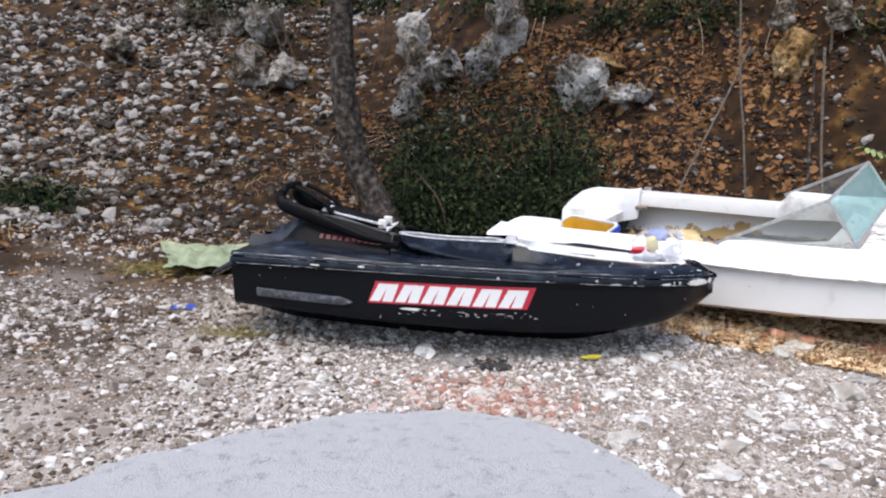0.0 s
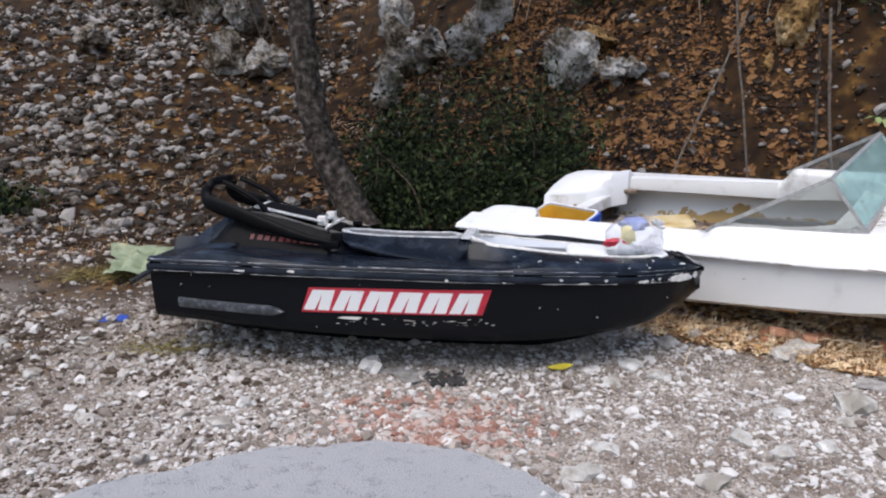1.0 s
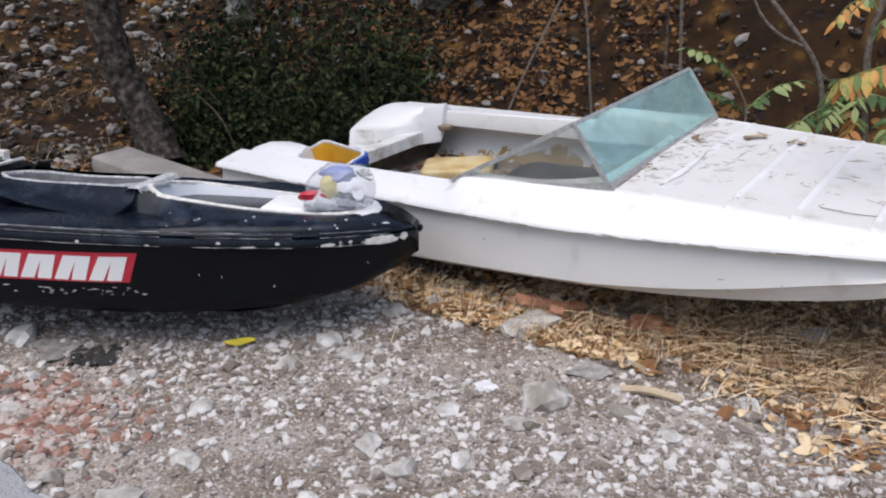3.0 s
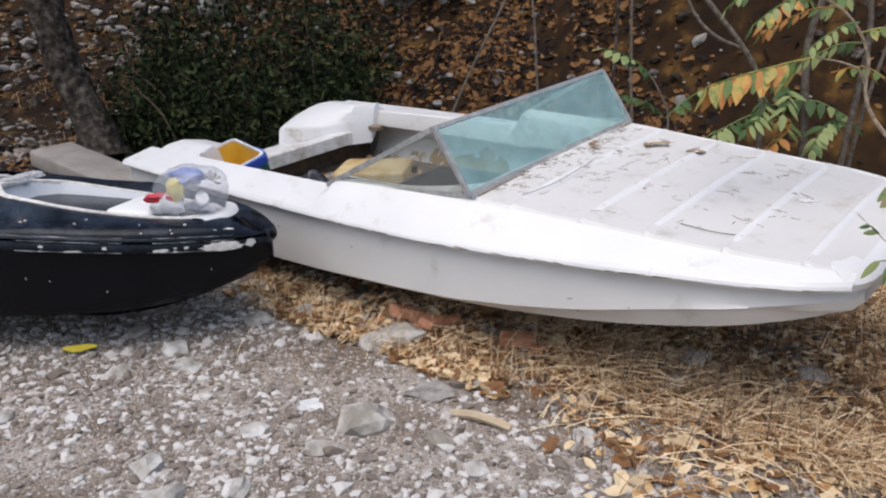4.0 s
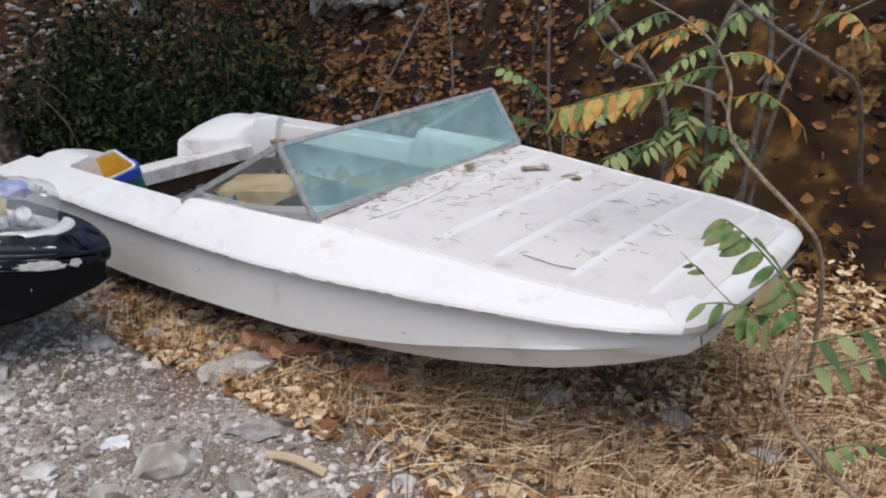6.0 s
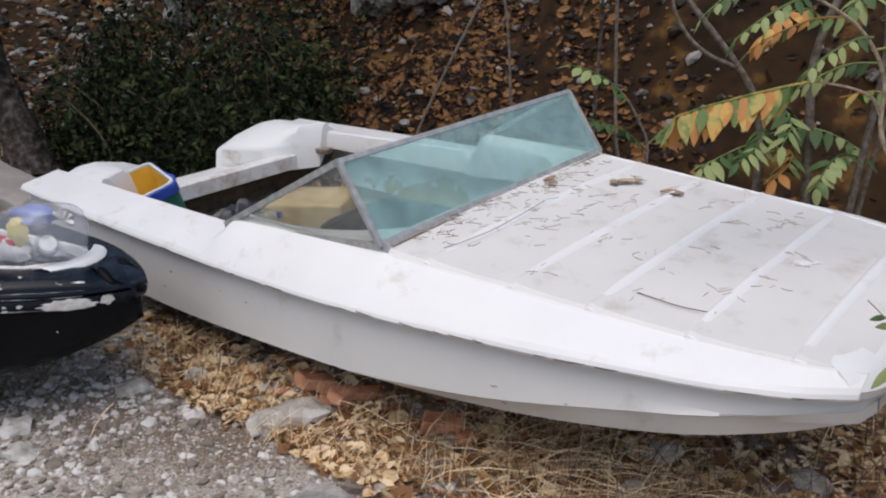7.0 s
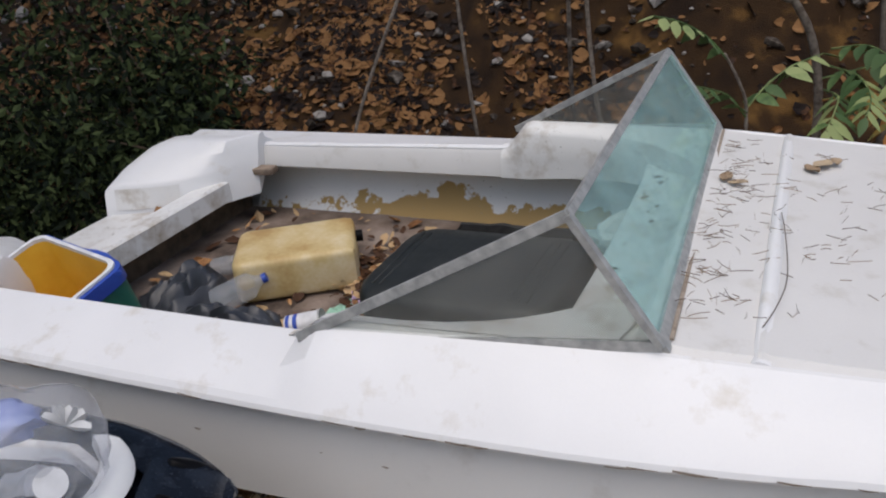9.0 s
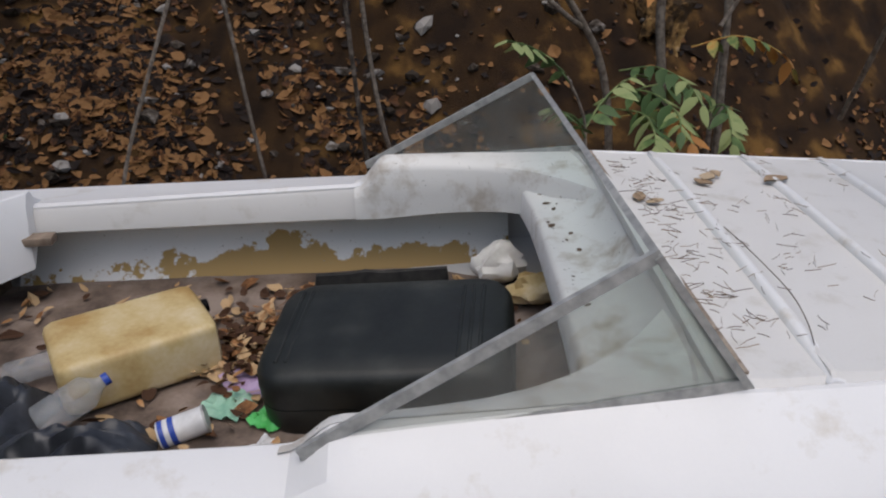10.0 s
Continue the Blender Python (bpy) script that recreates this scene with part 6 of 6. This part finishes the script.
# thin bare stems hanging and standing in front of the bank
for k, pts in enumerate((((2.40, 8.62, 0.45), (2.55, 8.68, 0.9), (2.72, 8.70, 1.30), (2.98, 8.75, 1.87), (3.2, 8.8, 2.4)), ((3.28, 8.66, 0.6), (3.22, 8.68, 1.09), (3.17, 8.7, 1.56), (3.10, 8.7, 2.0), (3.02, 8.7, 2.9)), ((3.85, 8.45, 0.5), (3.85, 8.5, 0.75), (3.84, 8.55, 1.15), (3.84, 8.6, 1.65), (3.8, 8.6, 2.5)), ((4.08, 8.5, 0.6), (4.02, 8.55, 0.85), (3.98, 8.6, 1.3), (3.95, 8.6, 1.65), (3.9, 8.6, 2.4)))):
    single("bare_stem", tube(smooth_path(pts, 6), 0.011 if k < 2 else 0.014, 6), STEM if k != 2 else BARK, Matrix.Identity(4), "thin bare stem standing before the leaf-strewn bank", "stem", "bare stems")


# ---- bank: rocks, bushes, litter ----
def rock(x, y, z, r, squash, seed, rz=0, material=None, label="weathered pale limestone outcrop in the bank"):
    rr = random.Random(seed * 13)
    bm = bmesh.new()
    vs = []
    for q in range(26):
        d = Vector((rr.gauss(0, 1), rr.gauss(0, 1), rr.gauss(0, 1))).normalized() * rr.uniform(0.6, 1.15)
        vs.append(bm.verts.new(Vector((d.x * squash[0], d.y * squash[1], d.z * squash[2])) * r * 1.15))
    res = bmesh.ops.convex_hull(bm, input=vs)
    bmesh.ops.delete(bm, geom=[g for g in set(res["geom_interior"] + res["geom_unused"]) if isinstance(g, bmesh.types.BMVert)], context="VERTS")
    bmesh.ops.triangulate(bm, faces=bm.faces)
    bmesh.ops.subdivide_edges(bm, edges=list(bm.edges), cuts=7, use_grid_fill=True)
    bmesh.ops.triangulate(bm, faces=bm.faces)
    for v in bm.verts:
        q = v.co * (1.6 / r) + Vector((seed, 0, 0))
        d = v.co.normalized()
        dist, cells = noise.voronoi(q * 1.5 + Vector((0.2 * noise.noise(q * 3), 0.2 * noise.noise(q * 3 + Vector((5, 0, 0))), 0)))
        v.co += d * r * (0.2 * noise.noise(q) + 0.32 * noise.noise(cells[0] * 3.3) - 0.10 * max(0.0, 0.16 - (dist[1] - dist[0])) / 0.16)
        v.co += Vector((noise.noise(q * 5.1), noise.noise(q * 5.1 + Vector((7, 0, 0))), noise.noise(q * 5.1 + Vector((0, 9, 0))))) * r * 0.035
    return single("rock", bm, material or BOULDER, pose(x, y, z, 0, 0, rz), label, "rock", "limestone outcrops", True, 38)


GREYROCKS = ((-4.9, 15.7, 3.4, 0.5, (1, 0.7, 0.8)), (-3.65, 15.4, 3.1, 0.42, (0.9, 0.7, 1.1)), (-4.3, 15.5, 3.05, 0.28, (1, 0.8, 0.9)), (-3.45, 13.9, 2.15, 0.34, (0.9, 0.6, 1.1)), (-2.85, 13.9, 2.1, 0.32, (1.1, 0.6, 0.8)), (-0.65, 11.9, 1.6, 0.28, (0.8, 0.6, 1.1)), (-0.5, 12.6, 2.1, 0.35, (0.8, 0.6, 1.1)), (-0.1, 12.3, 2.2, 0.4, (1.1, 0.6, 0.8)), (-0.7, 13.7, 2.8, 0.35, (0.9, 0.7, 1)), (0.7, 12.3, 2.8, 0.42, (0.6, 0.5, 1.2)), (0.4, 11.75, 2.2, 0.36, (1.2, 0.6, 0.7)), (1.75, 11.1, 1.9, 0.36, (0.9, 0.6, 1.1)), (2.25, 10.7, 1.8, 0.17, (1.4, 0.7, 0.7)), (2.45, 10.6, 1.8, 0.13, (1.2, 0.7, 0.8)), (3.95, 10.1, 2.75, 0.16, (0.8, 0.6, 1.2)), (4.5, 9.85, 2.75, 0.2, (0.8, 0.6, 1.1)), (-5.9, 14.2, 2.5, 0.3, (1.2, 0.7, 0.7)))
for k, (x, y, z, r, sq) in enumerate(GREYROCKS):
    r, y, z = r * 1.15, y - 0.22, z + 0.14
    rock(x, y, z, r, sq, k + 3, k * 61)
for k, (x, y, z, r, sq) in enumerate(((4.1, 9.95, 1.75, 0.42, (0.75, 0.5, 1.2)), (4.2, 9.95, 2.35, 0.42, (0.85, 0.5, 1.1)), (2.1, 11.4, 2.35, 0.36, (1.4, 0.6, 0.5)), (6.2, 8.28, 1.35, 0.34, (0.7, 0.45, 1.3)))):
    rock(x, y, z, r, sq, k + 33, k * 47, OCHREROCK, "ochre-stained rock face standing out of the bank")

def bush(name, centres, count, size, seed, label):
    rnd = np.random.RandomState(seed)
    pts = []
    for k in range(count):
        cx, cy, cz, sx, sy, sz = centres[rnd.randint(len(centres))]
        d = rnd.normal(0, 1, 3)
        d = d / np.linalg.norm(d) * (rnd.uniform(0.3, 1.0) if rnd.rand() < 0.85 else rnd.uniform(1.0, 1.4))
        p = (cx + d[0] * sx, cy + d[1] * sy, cz + abs(d[2]) * sz if d[2] > -0.2 else cz + d[2] * sz * 0.5)
        pts.append(p)
    vv, ff = foliage(pts, size, rnd)
    b = thing(name, pose(centres[0][0], centres[0][1], ground_z(centres[0][0], centres[0][1])), label, "bush")
    o = b.matrix_world.translation
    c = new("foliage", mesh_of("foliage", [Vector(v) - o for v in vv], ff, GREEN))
    c.parent = b
    rr = random.Random(seed)
    for k in range(14):
        cx, cy, cz, sx, sy, sz = centres[k % len(centres)]
        e = Vector((cx + rr.uniform(-1, 1) * sx, cy + rr.uniform(-1, 0.5) * sy, cz + rr.uniform(0.3, 1) * sz))
        g = Vector((cx + rr.uniform(-0.3, 0.3), cy, ground_z(cx, cy) - 0.02))
        part("twig", tube(smooth_path([g - o, (g + e) / 2 - o + Vector((0.05, -0.05, 0.1)), e - o], 3), [0.012, 0.011, 0.01, 0.009, 0.008, 0.006, 0.004], 5), TWIG, b)
    return b


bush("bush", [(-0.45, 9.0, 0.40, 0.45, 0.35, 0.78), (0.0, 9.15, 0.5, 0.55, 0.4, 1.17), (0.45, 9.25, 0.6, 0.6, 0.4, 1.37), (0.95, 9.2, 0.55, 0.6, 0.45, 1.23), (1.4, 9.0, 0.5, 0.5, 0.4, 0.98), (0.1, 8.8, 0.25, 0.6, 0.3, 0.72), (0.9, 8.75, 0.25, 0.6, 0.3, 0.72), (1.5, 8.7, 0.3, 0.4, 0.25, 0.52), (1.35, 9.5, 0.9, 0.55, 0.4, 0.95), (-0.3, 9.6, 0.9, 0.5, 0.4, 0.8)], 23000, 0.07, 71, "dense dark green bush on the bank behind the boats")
bush("bush", [(-4.75, 9.4, 0.40, 0.45, 0.3, 0.30), (-5.4, 9.5, 0.42, 0.5, 0.3, 0.28)], 2200, 0.08, 72, "low dark green bush at the foot of the bank")
bush("bush", [(-4.4, 15.0, 3.7, 0.9, 0.4, 0.6), (-3.0, 14.6, 3.7, 0.8, 0.4, 0.5), (-1.5, 14.0, 3.6, 0.9, 0.5, 0.6)], 2600, 0.10, 73, "dark undergrowth at the top of the bank")
bush("bush", [(0.6, 13.1, 3.25, 0.6, 0.3, 0.45), (1.5, 12.9, 3.25, 0.6, 0.3, 0.45), (2.4, 12.0, 3.0, 0.5, 0.3, 0.45), (3.0, 11.5, 3.0, 0.5, 0.3, 0.45), (3.6, 11.0, 2.95, 0.5, 0.3, 0.5), (5.2, 9.5, 2.65, 0.5, 0.3, 0.6), (5.9, 9.0, 2.3, 0.5, 0.3, 0.6)], 6500, 0.085, 74, "dark scrub overhanging the top of the earth bank")
rr = random.Random(58)
for k in range(9):
    x = rr.uniform(0.8, 5.0)
    y = lerp(x, ((0.8, 12.6), (2.4, 11.6), (3.6, 10.6), (5.0, 9.4)))
    z = rr.uniform(2.9, 3.2)
    dx = rr.uniform(-0.15, 0.15)
    single("bare_stem", tube(smooth_path([(x, y, z), (x + dx * 0.4, y - 0.12, z - 0.15), (x + dx, y - 0.16, z - 0.4), (x + dx * 1.4, y - 0.14, z - rr.uniform(0.55, 0.8))], 4), 0.006, 5), PALESTEM, Matrix.Identity(4), "pale dry root hanging down the bank", "stem", "bare stems")
fern = thing("fern", pose(1.75, 8.75, ground_z(1.75, 8.75)), "small green fern tuft beside the bush", "fern")
for k in range(9):
    a = k * 0.7
    spray([(0, 0, 0.05), (0.12 * math.cos(a), 0.12 * math.sin(a) - 0.05, 0.22), (0.26 * math.cos(a), 0.26 * math.sin(a) - 0.08, 0.27), (0.36 * math.cos(a), 0.36 * math.sin(a) - 0.1, 0.22)], 8, 0.07, FRESH, fern, 60 + k, 0.2)


def slope_normal(x, y):
    e = 0.1
    return Vector((-(ground_z(x + e, y, False) - ground_z(x - e, y, False)) / (2 * e), -(ground_z(x, y + e, False) - ground_z(x, y - e, False)) / (2 * e), 1)).normalized()


def scatter(region, count, seed, keep=None):
    rnd = np.random.RandomState(seed)
    out = []
    while len(out) < count:
        x, y = rnd.uniform(region[0], region[1]), rnd.uniform(region[2], region[3])
        if keep and rnd.rand() > keep(x, y):
            continue
        out.append((x, y))
    return out


def patchy(x, y, f=1.3, s=0.0):
    return max(0.0, min(1.0, 0.5 + 1.3 * noise.noise(Vector((x * f, y * f, s)))))


def soft_edge(x, y, x0, x1, y0, y1, w):
    """Falls off smoothly towards the edges of a stretch of ground."""
    k = min((x - x0) / w, (x1 - x) / w, (y - y0) / w, (y1 - y) / w)
    return max(0.0, min(1.0, k))


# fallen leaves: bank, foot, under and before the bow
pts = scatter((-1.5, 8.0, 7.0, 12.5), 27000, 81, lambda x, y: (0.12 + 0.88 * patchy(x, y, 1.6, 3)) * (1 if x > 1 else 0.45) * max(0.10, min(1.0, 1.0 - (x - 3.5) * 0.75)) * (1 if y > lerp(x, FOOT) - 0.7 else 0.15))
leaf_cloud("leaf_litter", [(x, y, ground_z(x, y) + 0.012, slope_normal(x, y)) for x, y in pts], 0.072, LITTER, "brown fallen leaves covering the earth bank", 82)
pts = scatter((1.4, 6.2, 4.0, 7.6), 19000, 83, lambda x, y: soft_edge(x, y, 1.4, 6.2, 4.0, 7.6, 0.5) * max(0.0, min(1.0, soil_at(x, y) * 0.8 + (0.9 if 0 < (x - 1.5) * 0.6 + (y - 5.75) * 1.0 < 0.55 and x < 3 else 0))) * (0.25 + 0.75 * patchy(x, y, 2.2, 8)))
leaf_cloud("leaf_litter", [(x, y, ground_z(x, y) + 0.012, (0, 0, 1)) for x, y in pts], 0.058, GLEAF, "dry yellow-brown leaves on the ground before the boat", 84)
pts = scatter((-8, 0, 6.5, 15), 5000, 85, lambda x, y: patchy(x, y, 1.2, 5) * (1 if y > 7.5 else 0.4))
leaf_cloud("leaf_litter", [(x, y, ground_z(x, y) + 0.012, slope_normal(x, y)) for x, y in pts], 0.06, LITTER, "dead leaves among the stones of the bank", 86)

# stones
BASES = []
for k in range(10):
    r2 = random.Random(100 + k)
    bm = bmesh.new()
    bmesh.ops.create_icosphere(bm, subdivisions=1, radius=1.0)
    for v in bm.verts:
        v.co = Vector((v.co.x * r2.uniform(0.9, 1.5), v.co.y * r2.uniform(0.7, 1.1), v.co.z * r2.uniform(0.45, 0.8))) * r2.uniform(0.7, 1.2)
    bmesh.ops.triangulate(bm, faces=bm.faces)
    bm.verts.index_update()
    BASES.append((np.array([tuple(v.co) for v in bm.verts]), np.array([[v.index for v in f.verts] for f in bm.faces])))
    bm.free()


def stones(name, pts, lo, hi, material, label, seed, power=2.5):
    rnd = np.random.RandomState(seed)
    V, F, n = [], [], 0
    for x, y in pts:
        b, f = BASES[rnd.randint(len(BASES))]
        r = lo + (hi - lo) * rnd.rand() ** power
        a, t = rnd.uniform(0, math.tau), rnd.normal(0, 0.35)
        ca, sa, ct, st = math.cos(a), math.sin(a), math.cos(t), math.sin(t)
        m = np.array([[ca, -sa, 0], [sa, ca, 0], [0, 0, 1]]) @ np.array([[ct, 0, st], [0, 1, 0], [-st, 0, ct]])
        V.append(b @ m.T * r + np.array([x, y, ground_z(x, y) + r * 0.15]))
        F.append(f + n)
        n += len(b)
    ob = new(name, mesh_of(name, np.concatenate(V), [tuple(int(i) for i in q) for q in np.concatenate(F)], material))
    return tagged(ob, label, "stones", kind="stuff")


def off_asphalt(x, y):
    return 0.0 if (x + 0.05) ** 2 / 1.75 + max(0.0, y - 1.5) ** 2 / 6.6 < 1 and y < 4.1 else 1.0


near = scatter((-4.2, 5.6, 1.6, 7.0), 36000, 91, lambda x, y: soft_edge(x, y, -4.2, 5.6, 1.6, 7.0, 1.3) * off_asphalt(x, y) * (1.0 - 0.75 * soil_at(x, y)) * (0.25 + 0.75 * patchy(x, y, 0.9, 2)))
rnd = np.random.RandomState(88)
dusty = [rnd.rand() < (-0.2 - p[0]) * 0.75 for p in near]
stones("gravel", [p for p, q in zip(near, dusty) if not q], 0.006, 0.023, STONE, "pale angular gravel strewn over the yard", 92, 2.6)
stones("gravel", [p for p, q in zip(near, dusty) if q], 0.006, 0.023, DUSTST, "dusty brown-grey gravel beside the asphalt", 95, 2.6)
tiny = scatter((-2.2, 4.4, 2.9, 6.0), 46000, 191, lambda x, y: soft_edge(x, y, -2.2, 4.4, 2.9, 6.0, 0.8) * off_asphalt(x, y) * (1.0 - 0.8 * soil_at(x, y)))
stones("gravel", tiny, 0.003, 0.009, GRIT, "fine grit between the gravel", 192, 1.5)
mids = scatter((-2.5, 3.6, 2.6, 5.9), 520, 193, lambda x, y: soft_edge(x, y, -2.5, 3.6, 2.6, 5.9, 0.5) * off_asphalt(x, y) * (1.0 - 0.7 * soil_at(x, y)))
stones("gravel", mids, 0.020, 0.046, STONE, "fist-sized pale stones among the gravel", 194, 2.2)
far = scatter((-8, -0.5, 4.8, 9.0), 7500, 93, lambda x, y: (0.2 + 0.8 * patchy(x, y, 0.8, 4)) * (1.2 - 0.8 * soil_at(x, y)))
stones("gravel", far, 0.008, 0.042, DUSTST, "dusty brown-grey gravel at the foot of the bank", 94, 4.0)
hill = scatter((-11, 0.2, 8.6, 19), 12500, 95, lambda x, y: (1.0 if x < -3.2 else (0.5 if x < -1.5 else 0.2)) * (0.35 + 0.65 * patchy(x, y, 0.7, 6)))
stones("hill_stones", hill, 0.02, 0.10, HILLST, "grey scree stones covering the slope", 96)
bank = scatter((0, 7, 8.3, 12), 1500, 97)
stones("hill_stones", bank, 0.015, 0.075, HILLST, "small stones scattered on the leafy bank", 98, 4)
pinks = [(x, y) for x, y in scatter((-0.5, 1.2, 3.9, 5.0), 1000, 99, lambda x, y: math.exp(-((x - 0.32) / 0.33) ** 2 - ((y - 4.3) / 0.28) ** 2) * off_asphalt(x, y))]
stones("terracotta_chips", pinks, 0.010, 0.032, PINK, "pink terracotta chips mixed into the gravel", 100)


grit = scatter((-2.2, 1.5, 2.2, 4.4), 5200, 131, lambda x, y: 0.9 if 0.80 < (x + 0.05) ** 2 / 1.75 + max(0.0, y - 1.5) ** 2 / 6.6 < 1.15 else 0.12)
stones("grit", [(x, y) for x, y in grit], 0.003, 0.011, STONE, "loose grit along the ragged asphalt edge", 132, 2.5)


# dry grass before the bow
def grass(name, pts, lo, hi, seed, label, material, lean=0.6):
    rnd = np.random.RandomState(seed)
    V, F = [], []
    for x, y in pts:
        L, a, ln = rnd.uniform(lo, hi), rnd.uniform(0, math.tau), abs(rnd.normal(lean, 0.35))
        d = np.array([math.cos(a), math.sin(a)])
        p = np.array([-d[1], d[0]])
        z0, k, w = ground_z(x, y), len(V), rnd.uniform(0.0012, 0.0028)
        for t in (0, 0.35, 0.7, 1.0):
            h = L * (t - 0.45 * ln * t * t) / (1 + 0.3 * ln)
            r = L * ln * t * (0.4 + 0.6 * t)
            c = np.array([x, y]) + d * r
            ww = w * (1 - 0.7 * t)
            V += [(*(c - p * ww), z0 + max(h, 0.01)), (*(c + p * ww), z0 + max(h, 0.01) + 0.002)]
        F += [(k + 2 * i, k + 2 * i + 1, k + 2 * i + 3, k + 2 * i + 2) for i in range(3)]
    ob = new(name, mesh_of(name, V, F, material))
    return tagged(ob, label, "grass", kind="stuff")


gp = scatter((2.3, 6.2, 4.0, 6.3), 5200, 111, lambda x, y: soft_edge(x, y, 2.3, 6.2, 4.0, 6.3, 0.4) * soil_at(x, y) * (0.1 + 0.9 * patchy(x, y, 1.9, 9)) * (1 if (x - 3.4) * 0.6 + (y - 5.0) * 0.8 < 0.45 or x > 4.4 else 0.1))
grass("dry_grass", gp, 0.10, 0.32, 112, "tangled dry straw-coloured grass before the bow", STRAW, 1.15)
gp = scatter((2.6, 6.0, 4.2, 6.0), 620, 117, lambda x, y: soft_edge(x, y, 2.6, 6.0, 4.2, 6.0, 0.4) * soil_at(x, y))
grass("dead_weeds", gp, 0.22, 0.55, 118, "dead brown weed stalks before the bow", TWIG, 0.45)
gp = scatter((1.6, 3.4, 5.0, 6.2), 900, 113, lambda x, y: 1.0 if abs((x - 1.6) * 0.62 + (y - 5.9)) < 0.22 else 0.02)
grass("dry_grass", gp, 0.05, 0.20, 114, "dry grass tufts along the boat's side", STRAW)
gp = scatter((-6, 0.5, 7.5, 12), 1500, 115, lambda x, y: patchy(x, y, 0.9, 12) ** 2)
grass("dry_grass", gp, 0.08, 0.28, 116, "thin dry grass on the stony slope", STRAW, 0.9)
OLIVE = mat("olive_weed", [(0.10, 0.075, 0.02), (0.24, 0.19, 0.06), (0.36, 0.29, 0.11)], 14.0, 0.8, 0.1, island=1.0, spec=0.2)
gp = scatter((-3.4, -0.3, 5.2, 7.4), 1300, 121, lambda x, y: max(math.exp(-((x + 1.32) / 0.22) ** 2 - ((y - 5.32) / 0.10) ** 2), 0.8 * math.exp(-((x + 2.45) / 0.4) ** 2 - ((y - 7.0) / 0.2) ** 2)))
grass("weeds", gp, 0.04, 0.12, 122, "low olive-yellow weeds round the jet ski's stern", OLIVE, 1.0)
